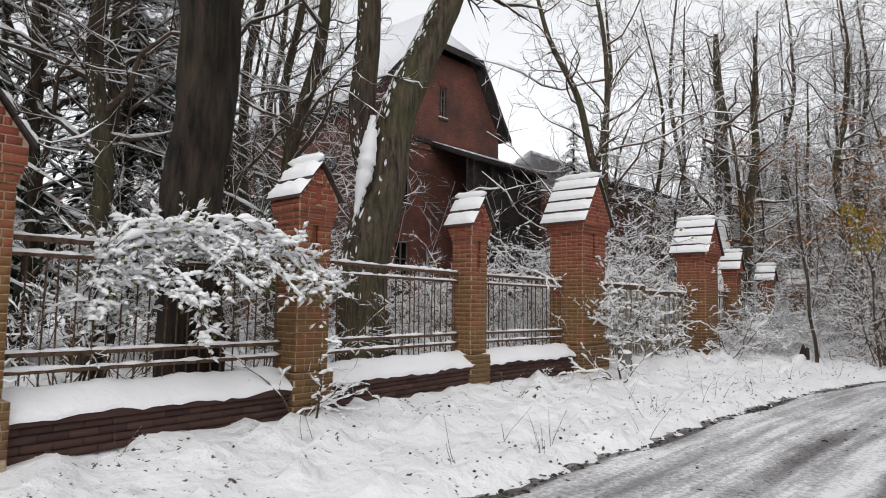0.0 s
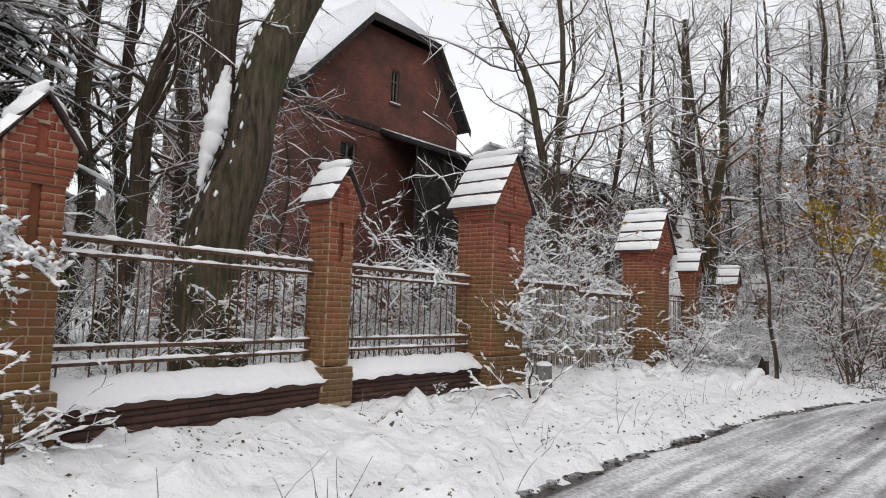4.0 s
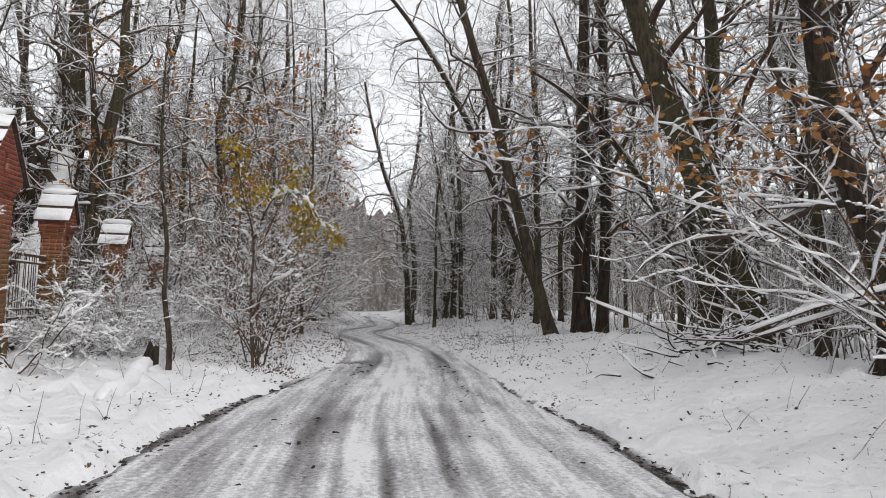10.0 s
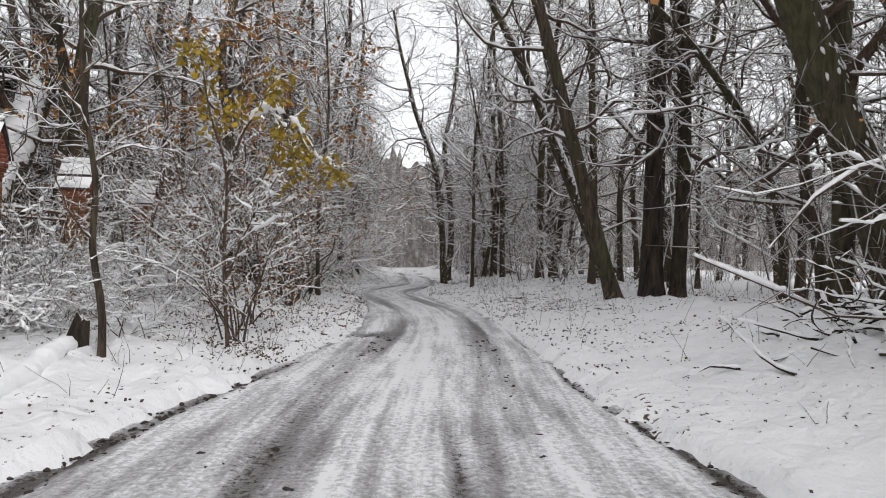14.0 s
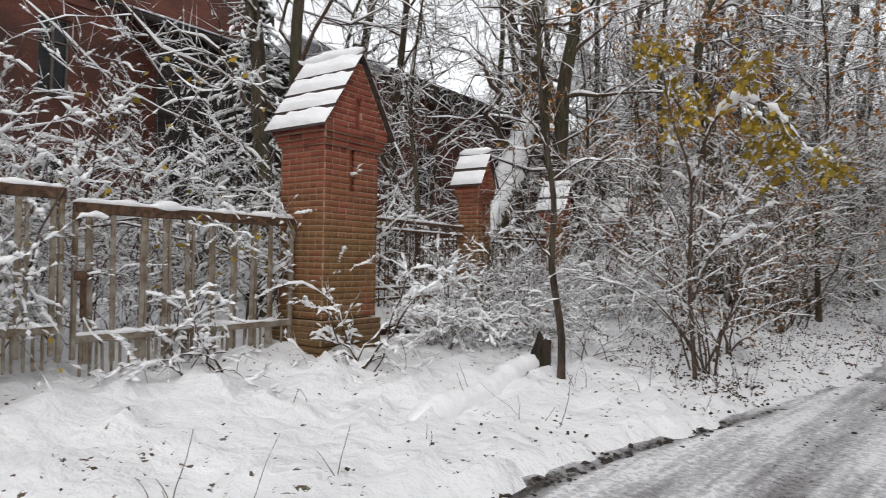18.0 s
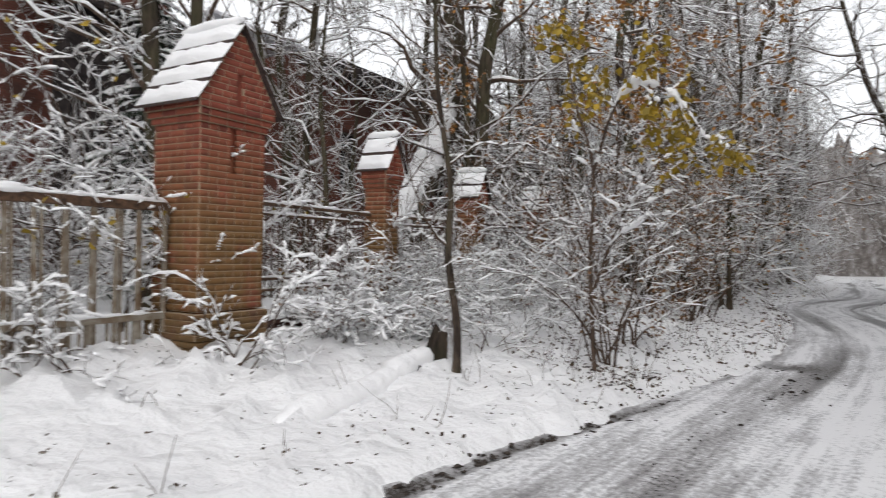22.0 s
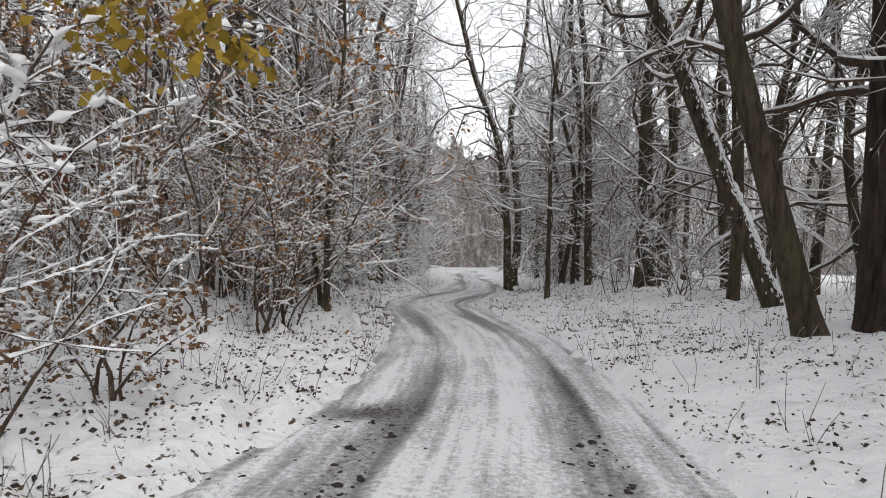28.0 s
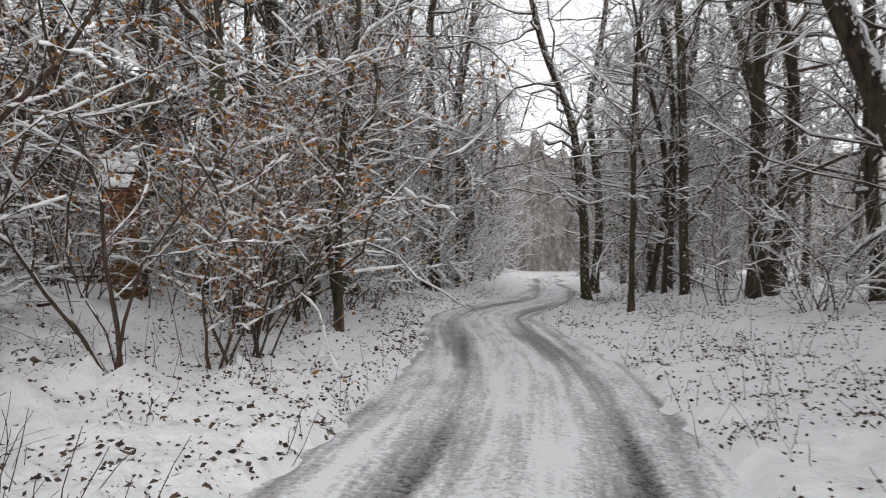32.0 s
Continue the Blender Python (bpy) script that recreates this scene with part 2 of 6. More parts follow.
ROOF_SNOW = make_roof_snow()
m, n, l, b = material("dark_window_glass", 0.08)
b.inputs["Base Color"].default_value = (0.01, 0.011, 0.012, 1)
b.inputs["Specular IOR Level"].default_value = 0.5
GLASS = m


def make_road():
    """Slushy snow; u is the way across in metres, v the way along."""
    m, n, l, b = material("slushy_road", 0.55)
    uv = n.new("ShaderNodeUVMap").outputs["UV"]
    at = n.new("ShaderNodeAttribute")
    at.attribute_name = "wear"
    wear = at.outputs["Fac"]
    mp = n.new("ShaderNodeMapping")
    mp.inputs["Scale"].default_value = (5.0, 0.9, 1)
    l.new(uv, mp.inputs["Vector"])
    short = noise_tex(n, l, 1.0, 6, mp.outputs[0], 0.62)
    mp2 = n.new("ShaderNodeMapping")
    mp2.inputs["Scale"].default_value = (6.0, 0.22, 1)
    l.new(uv, mp2.inputs["Vector"])
    line = noise_tex(n, l, 1.0, 5, mp2.outputs[0], 0.6)
    tracks = maths(n, l, "ADD", maths(n, l, "MULTIPLY", line.outputs["Fac"], 0.55), maths(n, l, "MULTIPLY", short.outputs["Fac"], 0.3))
    clump = noise_tex(n, l, 17.0, 6, uv, 0.74)
    blot = noise_tex(n, l, 1.3, 4, uv)
    v = maths(n, l, "ADD", tracks, maths(n, l, "MULTIPLY", maths(n, l, "SUBTRACT", blot.outputs["Fac"], 0.5), 0.22))
    v = maths(n, l, "ADD", v, maths(n, l, "MULTIPLY", maths(n, l, "SUBTRACT", wear, 0.05), 0.42))
    v = maths(n, l, "ADD", v, maths(n, l, "MULTIPLY", maths(n, l, "SUBTRACT", clump.outputs["Fac"], 0.5), 0.75))
    slush = ramp(n, l, v, [(0.38, (0.83, 0.83, 0.84)), (0.47, (0.58, 0.58, 0.59)), (0.58, (0.35, 0.342, 0.345)), (0.70, (0.19, 0.185, 0.185))]).outputs[0]
    clod = maths(n, l, "ADD", clump.outputs["Fac"], maths(n, l, "MULTIPLY", maths(n, l, "SUBTRACT", wear, 0.5), 0.24))
    clod = maths(n, l, "ADD", clod, maths(n, l, "MULTIPLY", maths(n, l, "SUBTRACT", blot.outputs["Fac"], 0.5), 0.22))
    dark = ramp(n, l, clod, [(0.575, (0, 0, 0)), (0.615, (1, 1, 1))]).outputs[0]
    col = mix(n, l, dark, slush, (0.045, 0.036, 0.03))
    l.new(col, b.inputs["Base Color"])
    l.new(ramp(n, l, v, [(0.45, (0.75, 0.75, 0.75)), (0.75, (0.4, 0.4, 0.4))]).outputs[0], b.inputs["Roughness"])
    h = maths(n, l, "ADD", maths(n, l, "MULTIPLY", clump.outputs["Fac"], 0.6), maths(n, l, "MULTIPLY", noise_tex(n, l, 40, 4, uv).outputs["Fac"], 0.4))
    h = maths(n, l, "SUBTRACT", h, v)
    bump(n, l, b, h, 0.6, 0.03)
    return m


ROAD = make_road()


def make_far_wood():
    """Bare stems and snowed twigs run together by distance."""
    m, n, l, b = material("far_wood_mass", 0.95)
    c = coords(n)
    mp = n.new("ShaderNodeMapping")
    mp.inputs["Scale"].default_value = (2.2, 2.2, 0.35)
    l.new(c, mp.inputs["Vector"])
    stems = noise_tex(n, l, 1.0, 6, mp.outputs[0], 0.75)
    twigs = noise_tex(n, l, 3.5, 6, c, 0.8)
    v = maths(n, l, "ADD", maths(n, l, "MULTIPLY", stems.outputs["Fac"], 0.5), maths(n, l, "MULTIPLY", twigs.outputs["Fac"], 0.5))
    col = ramp(n, l, v, [(0.42, (0.12, 0.105, 0.095)), (0.52, (0.27, 0.245, 0.23)), (0.62, (0.56, 0.55, 0.545))]).outputs[0]
    l.new(col, b.inputs["Base Color"])
    return m


FAR_WOOD = make_far_wood()


# ---- mesh helpers ----
def mesh_from(name, verts, faces, uvs=None, smooth=False):
    """A mesh from arrays of vertices and of equal-sized faces."""
    verts, faces = np.asarray(verts, dtype=np.float32), np.asarray(faces, dtype=np.int32)
    me = bpy.data.meshes.new(name)
    k = faces.shape[1]
    me.vertices.add(len(verts))
    me.vertices.foreach_set("co", verts.ravel())
    me.loops.add(faces.size)
    me.loops.foreach_set("vertex_index", faces.ravel())
    me.polygons.add(len(faces))
    me.polygons.foreach_set("loop_start", np.arange(0, faces.size, k, dtype=np.int32))
    if uvs is not None:
        layer = me.uv_layers.new(name="UVMap")
        layer.data.foreach_set("uv", np.asarray(uvs, dtype=np.float32)[faces.ravel()].ravel())
    if smooth:
        me.polygons.foreach_set("use_smooth", np.ones(len(faces), dtype=bool))
    me.update()
    return me


def part(name, shape, mat, parent=None, label=""):
    """Links a bmesh or a mesh as one object, under a thing or a part."""
    if isinstance(shape, bmesh.types.BMesh):
        me = bpy.data.meshes.new(name)
        shape.to_mesh(me)
        shape.free()
    else:
        me = shape
    if not me.materials:
        me.materials.append(mat)
    ob = new(name, me)
    if parent is not None:
        ob.parent = parent
    if label:
        ob["label"] = label
    return ob


def thing(name, m, label, category, group="", kind=""):
    ob = new(name)
    ob.empty_display_size = 0.2
    ob.matrix_world = m
    return tagged(ob, label, category, group, kind)


def box(bm, x0, x1, y0, y1, z0, z1, bevel=0.0):
    r = bmesh.ops.create_cube(bm, size=1, matrix=Matrix.Translation(((x0 + x1) / 2, (y0 + y1) / 2, (z0 + z1) / 2)) @ Matrix.Diagonal((x1 - x0, y1 - y0, z1 - z0, 1)))
    if bevel:
        edges = {e for v in r["verts"] for e in v.link_edges}
        bmesh.ops.bevel(bm, geom=list(edges), offset=bevel, segments=1, affect="EDGES")
    return bm


def box_bm(*a, **k):
    return box(bmesh.new(), *a, **k)


def prism(points, depth0, depth1):
    """A closed outline in x and z, drawn out along y."""
    bm = bmesh.new()
    a = [bm.verts.new((x, depth0, z)) for x, z in points]
    c = [bm.verts.new((x, depth1, z)) for x, z in points]
    bm.faces.new(a)
    bm.faces.new(c[::-1])
    for i in range(len(a)):
        j = (i + 1) % len(a)
        bm.faces.new((a[j], a[i], c[i], c[j]))
    bmesh.ops.recalc_face_normals(bm, faces=bm.faces)
    return bm


class Tubes:
    """Collects round branches and writes them as one mesh."""

    def __init__(self):
        self.v, self.f, self.n = [], [], 0

    def add(self, pts, rad, sides, furrow=None):
        pts, rad = np.asarray(pts), np.asarray(rad)
        tan = np.gradient(pts, axis=0)
        tan /= np.linalg.norm(tan, axis=1, keepdims=True) + 1e-9
        ref = np.array((0.0, 0.0, 1.0)) if abs(tan[:, 2].mean()) < 0.8 else np.array((1.0, 0.0, 0.0))
        a = np.cross(tan, ref)
        a /= np.linalg.norm(a, axis=1, keepdims=True) + 1e-9
        c = np.cross(tan, a)
        ang = np.arange(sides) * 2 * np.pi / sides + 0.5
        deep = np.ones((len(pts), sides)) if furrow is None else furrow
        ring = pts[:, None] + (rad[:, None] * deep)[:, :, None] * (np.cos(ang)[None, :, None] * a[:, None] + np.sin(ang)[None, :, None] * c[:, None])
        k = len(pts)
        i = np.arange(k - 1)[:, None] * sides + np.arange(sides)[None]
        j = np.arange(k - 1)[:, None] * sides + (np.arange(sides)[None] + 1) % sides
        self.v.append(ring.reshape(-1, 3))
        self.f.append(np.stack([i, j, j + sides, i + sides], -1).reshape(-1, 4) + self.n)
        self.n += k * sides

    def mesh(self, name, smooth=True):
        if not self.v:
            return None
        return mesh_from(name, np.concatenate(self.v), np.concatenate(self.f), smooth=smooth)


class Twigs:
    """Collects fine straight twigs as slim three-sided points."""

    def __init__(self):
        self.a, self.c, self.r = [], [], []

    def add(self, pts, rad, sides=3):
        self.a.append(pts[0])
        self.c.append(pts[-1])
        self.r.append(max(rad) * 1.25)

    def arrays(self):
        a, c, r = np.array(self.a), np.array(self.c), np.array(self.r)[:, None]
        d = c - a
        d /= np.linalg.norm(d, axis=1, keepdims=True) + 1e-9
        e = np.cross(d, np.where(np.abs(d[:, 2:3]) < 0.9, np.array((0.0, 0.0, 1.0)), np.array((1.0, 0.0, 0.0))))
        e /= np.linalg.norm(e, axis=1, keepdims=True) + 1e-9
        g = np.cross(d, e)
        v = np.stack([a + e * r, a - e * r * 0.5 + g * r * 0.87, a - e * r * 0.5 - g * r * 0.87, c], 1).reshape(-1, 3)
        f = np.array([(0, 1, 3), (1, 2, 3), (2, 0, 3)])[None] + 4 * np.arange(len(a))[:, None, None]
        return v, f.reshape(-1, 3)

    def mesh(self, name, smooth=False):
        v, f = self.arrays()
        return mesh_from(name, v, f, smooth=smooth)


    def lifted(self, rng, share, size):
        """Short rounded rolls of snow on these twigs where they are flat enough."""
        a, c, r = np.array(self.a), np.array(self.c), np.array(self.r)
        d = c - a
        ln = np.linalg.norm(d, axis=1) + 1e-9
        keep = (np.abs(d[:, 2]) < 0.8 * ln) & (rng.random(len(a)) < share)
        a, d, ln, r = a[keep], d[keep], ln[keep], r[keep]
        n = len(a)
        k = size * rng.uniform(0.55, 1.35, n)
        half = np.minimum(k * rng.uniform(1.6, 3.6, n), 0.5 * ln)
        mid = a + d * rng.uniform(0.15, 0.85, n)[:, None]
        mid[:, 2] += 0.6 * r + 0.3 * k
        t = d / ln[:, None]
        e = np.cross(t, np.array((0.0, 0.0, 1.0)))
        e /= np.linalg.norm(e, axis=1, keepdims=True) + 1e-9
        g = np.cross(e, t)
        kk, hh = k[:, None], half[:, None]
        v = np.stack([mid - t * hh, mid + e * kk, mid + g * kk, mid - e * kk, mid - g * kk * 0.4, mid + t * hh], 1).reshape(-1, 3)
        f = np.array([(0, 1, 2), (0, 2, 3), (0, 3, 4), (0, 4, 1), (5, 2, 1), (5, 3, 2), (5, 4, 3), (5, 1, 4)])[None] + 6 * np.arange(n)[:, None, None]
        return v, f.reshape(-1, 3)


def joined(tb, more):
    """Branches and a further bundle together as plain triangles."""
    v, q = np.concatenate(tb.v), np.concatenate(tb.f)
    w, f = more
    return np.concatenate([v, w]), np.concatenate([q[:, [0, 1, 2]], q[:, [0, 2, 3]], f + len(v)])


# ---- the plan: the road's middle line with half its width ----
ROAD_LINE = np.array([(-60, -62, 2.6), (-30, -30.5, 2.6), (-12, -11.2, 2.6), (-3.4, -1.9, 2.6), (3.4, 5.4, 2.6), (6.7, 9.0, 2.6), (9.75, 12.1, 2.55), (12.4, 14.5, 2.1),
                      (14.85, 16.6, 1.75), (16.9, 18.5, 1.6), (19.4, 21.2, 1.55), (21.2, 23.6, 1.45), (22.7, 26.0, 1.4), (24.3, 28.1, 1.35), (26.6, 29.9, 1.35),
                      (30.0, 32.2, 1.35), (34, 36, 1.35), (40.5, 43.4, 1.4), (60, 65, 1.5), (95, 104, 1.6)])


def spline(rows, step, dims=2):
    """A smooth line through the rows, cut at even steps."""
    out = []
    p = np.vstack([2 * rows[0] - rows[1], rows, 2 * rows[-1] - rows[-2]])
    for i in range(1, len(p) - 2):
        t = np.linspace(0, 1, 40, endpoint=False)[:, None]
        a, b_, c, d = p[i - 1], p[i], p[i + 1], p[i + 2]
        out.append(0.5 * (2 * b_ + (c - a) * t + (2 * a - 5 * b_ + 4 * c - d) * t ** 2 + (3 * b_ - a - 3 * c + d) * t ** 3))
    q = np.vstack(out + [rows[-1:]])
    s = np.r_[0, np.cumsum(np.linalg.norm(np.diff(q[:, :dims], axis=0), axis=1))]
    n = np.arange(0, s[-1], step)
    return np.stack([np.interp(n, s, q[:, k]) for k in range(q.shape[1])], 1)


LINE = spline(ROAD_LINE, 0.2)
LINE_T = np.gradient(LINE[:, :2], axis=0)
LINE_T /= np.linalg.norm(LINE_T, axis=1, keepdims=True)
COARSE = LINE[::3]
COARSE_T = LINE_T[::3]


def beside_road(x, y):
    """Signed way from the road's middle (right is plus) and its half width there."""
    x, y = np.atleast_1d(x).astype(float), np.atleast_1d(y).astype(float)
    off, half = np.zeros(len(x)), np.zeros(len(x))
    for a in range(0, len(x), 4000):
        q = np.stack([x[a:a + 4000], y[a:a + 4000]], 1)
        d = q[:, None] - COARSE[None, :, :2]
        i = (d ** 2).sum(-1).argmin(1)
        e = q - COARSE[i, :2]
        side = e[:, 0] * COARSE_T[i, 1] - e[:, 1] * COARSE_T[i, 0]
        off[a:a + 4000] = np.sign(side) * np.linalg.norm(e, axis=1)
        half[a:a + 4000] = COARSE[i, 2]
    return off, half


def waves(x, y, scale, seed):
    """Smooth random heights from a few crossing waves, about -1 to 1."""
    rng = np.random.default_rng(seed)
    out = np.zeros_like(x)
    for k in range(7):
        a, ph, f = rng.uniform(0, 2 * np.pi), rng.uniform(0, 7), rng.uniform(0.6, 1.9)
        out += np.sin((x * np.cos(a) + y * np.sin(a)) * f * 2 * np.pi / scale + ph)
    return out / 3.5


def smooth01(t):
    t = np.clip(t, 0, 1)
    return t * t * (3 - 2 * t)


def ground_height(x, y):
    x, y = np.atleast_1d(x).astype(float), np.atleast_1d(y).astype(float)
    off, half = beside_road(x, y)
    d = np.abs(off) - half
    left = 0.10 + 0.42 * smooth01((d - 0.3) / 5.0)
    right = 0.10 + 0.62 * smooth01((d - 0.2) / 3.6)
    h = np.where(off < 0, left, right)
    humps = np.maximum(waves(x, y, 0.85, 21) - 0.1, 0) * np.clip(0.6 + 0.6 * waves(x, y, 2.4, 22), 0.1, 1.2) + 0.8 * np.maximum(waves(x, y, 0.6, 23) - 0.25, 0)
    lumps = 0.04 * waves(x, y, 1.6, 3) + 0.022 * waves(x, y, 0.7, 4) + 0.16 * humps * np.where(off < 0, 1.0, 0.55) + 0.10 * waves(x, y, 7.0, 5) * smooth01(d / 4)
    rim = smooth01((d + 0.08 + 0.12 * waves(x, y, 0.8, 9)) / 0.30)
    return -0.06 + (h + lumps + 0.06) * rim


def gz(x, y):
    return float(ground_height(x, y)[0])


def build_ground():
    fine = 0.15
    def axis(lo, hi, far):
        mid = np.arange(lo, hi, fine)
        out, step, v = [], fine, hi
        while v < far:
            step *= 1.25
            v += step
            out.append(v)
        low, step, v = [], fine, lo
        while v > -far:
            step *= 1.25
            v -= step
            low.append(v)
        return np.r_[low[::-1], mid, out]
    xs, ys = axis(-6, 30, 2500), axis(1, 36, 2500)
    gx, gy = np.meshgrid(xs, ys)
    z = ground_height(gx.ravel(), gy.ravel())
    v = np.stack([gx.ravel(), gy.ravel(), z], 1)
    nx, ny = len(xs), len(ys)
    i = (np.arange(ny - 1)[:, None] * nx + np.arange(nx - 1)[None]).ravel()
    me = mesh_from("ground", v, np.stack([i, i + 1, i + nx + 1, i + nx], 1), smooth=True)
    tagged(part("ground", me, GROUND_SNOW), "uneven snow-covered woodland verge with dark leaf litter showing through", "ground", kind="structure")


def build_road():
    """Wheel ruts, edges and humps are cut into the strip."""
    rows = np.array([k for k in range(len(LINE)) if 400 < k < 660 or k % 5 == 0])
    line, tan = LINE[rows], LINE_T[rows]
    nrm = np.stack([tan[:, 1], -tan[:, 0]], 1)
    cols = np.linspace(-1.12, 1.12, 118)
    s = rows * 0.2
    w = line[:, 2][:, None]
    u = cols[None] * w
    x = line[:, 0][:, None] + nrm[:, 0][:, None] * u
    y = line[:, 1][:, None] + nrm[:, 1][:, None] * u
    wob = 0.12 * np.sin(s * 0.35) + 0.08 * np.sin(s * 0.83 + 1)
    narrow = smooth01((line[:, 0] - 9) / 6)
    wear = np.zeros_like(u)
    broad = [(-0.72, 0.14, 0.32), (-0.36, 0.075, 0.75), (-0.22, 0.03, 0.55), (-0.05, 0.022, 0.8), (0.05, 0.08, 0.15), (0.20, 0.03, 0.95), (0.33, 0.06, 0.5), (0.47, 0.025, 0.3), (0.70, 0.06, 0.35), (-0.13, 0.03, -0.3), (0.56, 0.05, -0.4)]
    slim = [(-0.52, 0.17, 0.62), (0.50, 0.17, 0.68), (-0.46, 0.05, 0.4), (0.58, 0.05, 0.4), (0.04, 0.13, -0.45), (-0.86, 0.07, 0.2), (0.80, 0.06, 0.3)]
    nar = narrow[:, None]
    for rows_, weight in ((broad, 1 - nar), (slim, nar)):
        for k, (c, wd, amp) in enumerate(rows_):
            cc = c * w + 0.5 * wob[:, None] + 0.07 * np.sin(s * (0.4 + 0.11 * k) + k)[:, None]
            wear += weight * amp * (0.75 + 0.35 * np.sin(s * (0.7 + 0.09 * k) + 2 * k)[:, None]) * np.exp(-((u - cc) / (wd * w)) ** 2)
    for k, (c, wd, amp) in enumerate(((0.965, 0.03, 1.5), (-0.965, 0.04, 1.5))):
        cc = c * w + 0.04 * np.sin(s * (1.3 + 0.3 * k) + k)[:, None]
        wear += amp * (1 - 0.75 * nar) * (0.7 + 0.5 * np.sin(s * 0.9 + k)[:, None] ** 2) * np.exp(-((u - cc) / (wd * w)) ** 2)
    wear += 0.18 * (1 - nar) * (0.5 + 0.5 * waves(x.ravel(), y.ravel(), 3.0, 12).reshape(x.shape))
    wear += 1.2 * np.exp(-((x - 15.25) / 0.35) ** 2 - ((y - 18.55) / 0.25) ** 2)
    z = 0.005 - 0.035 * np.clip(wear, 0, 1.2) + 0.012 * waves(x.ravel(), y.ravel(), 0.5, 13).reshape(x.shape)
    z += 0.05 * np.exp(-((u - 0.05 * w) / (0.16 * w)) ** 2) * narrow[:, None]
    z -= 0.10 * smooth01((np.abs(cols) - 1.0) / 0.12)[None]
    v = np.stack([x.ravel(), y.ravel(), z.ravel()], 1)
    uv = np.stack([u.ravel(), np.broadcast_to(s[:, None], u.shape).ravel()], 1)
    ny, nx = u.shape
    i = (np.arange(ny - 1)[:, None] * nx + np.arange(nx - 1)[None]).ravel()
    me = mesh_from("road", v, np.stack([i, i + 1, i + nx + 1, i + nx], 1), uv, True)
    at = me.attributes.new("wear", "FLOAT", "POINT")
    at.data.foreach_set("value", np.clip(wear.ravel() * 0.85, 0, 1.3).astype(np.float32))
    tagged(part("road", me, ROAD), "slushy snow-covered forest track with dark wet wheel ruts", "road", kind="structure")


build_ground()
build_road()

# ---- wall with brick pillars ----
FENCE_TURN = 48.0
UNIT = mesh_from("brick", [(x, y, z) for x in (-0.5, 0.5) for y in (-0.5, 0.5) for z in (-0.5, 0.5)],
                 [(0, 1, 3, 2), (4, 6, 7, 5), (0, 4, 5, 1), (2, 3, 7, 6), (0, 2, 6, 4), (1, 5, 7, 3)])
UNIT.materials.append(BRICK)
UNIT_DARK = UNIT.copy()
UNIT_DARK.materials.clear()
UNIT_DARK.materials.append(BRICK_DARK)
UNIT_FOOT = UNIT.copy()
UNIT_FOOT.materials.clear()
UNIT_FOOT.materials.append(make_brick("mossy_footing_brick", (0.13, 0.06, 0.04), (0.19, 0.085, 0.055), 0.6))
LATER = []


def later(f, *a):
    """Bricks are laid last."""
    LATER.append((f, a))


def lay_brick(parent, name, mesh, place, size):
    ob = new(name, mesh)
    ob.parent = parent
    ob.location, ob.scale = place, size


def brick_rows(width, z0, z1, course, rng, cut=None):
    """Places (middle, height, length) of the bricks of one face; cut gives the face's half width at a height."""
    out, k, z = [], 0, z0
    while z + course * 0.6 < z1:
        half = width / 2 if cut is None else cut(z + course / 2)
        if half > 0.05:
            x = -half + (0.0 if k % 2 else rng.uniform(0.0, 0.02))
            long = 0.25 if k % 2 == 0 else 0.125
            first = True
            while x < half - 0.02:
                ln = (0.125 if first and k % 2 == 0 and k % 4 == 0 else long)
                first = False
                e = min(x + ln, half)
                if e - x > 0.03:
                    out.append(((x + e) / 2, z + course / 2, e - x - 0.011))
                x = e
        k += 1
        z += course
    return out


def lay_face(parent, face, width, reach, z0, z1, course, rng, mesh, cut=None, niche=None):
    for c, z, ln in brick_rows(width, z0, z1, course, rng, cut):
        pieces = [(c, ln)]
        if niche and any(a < z < e for a, e in niche[1]):
            w = niche[0]
            pieces = []
            for lo, hi in ((c - ln / 2, min(c + ln / 2, -w)), (max(c - ln / 2, w), c + ln / 2)):
                if hi - lo > 0.015:
                    pieces.append(((lo + hi) / 2, hi - lo))
        for c, ln in pieces:
            one_brick(parent, face, c, z, ln, reach, course, rng, mesh)


def one_brick(parent, face, c, z, ln, reach, course, rng, mesh):
    out = reach - 0.0285 + rng.uniform(-0.0012, 0.0025)
    size = (ln, 0.06, course - 0.011)
    if face == "front":
        lay_brick(parent, "brick", mesh, (c, -out, z), size)
    else:
        lay_brick(parent, "brick", mesh, (-out, c, z), (size[1], size[0], size[2]))


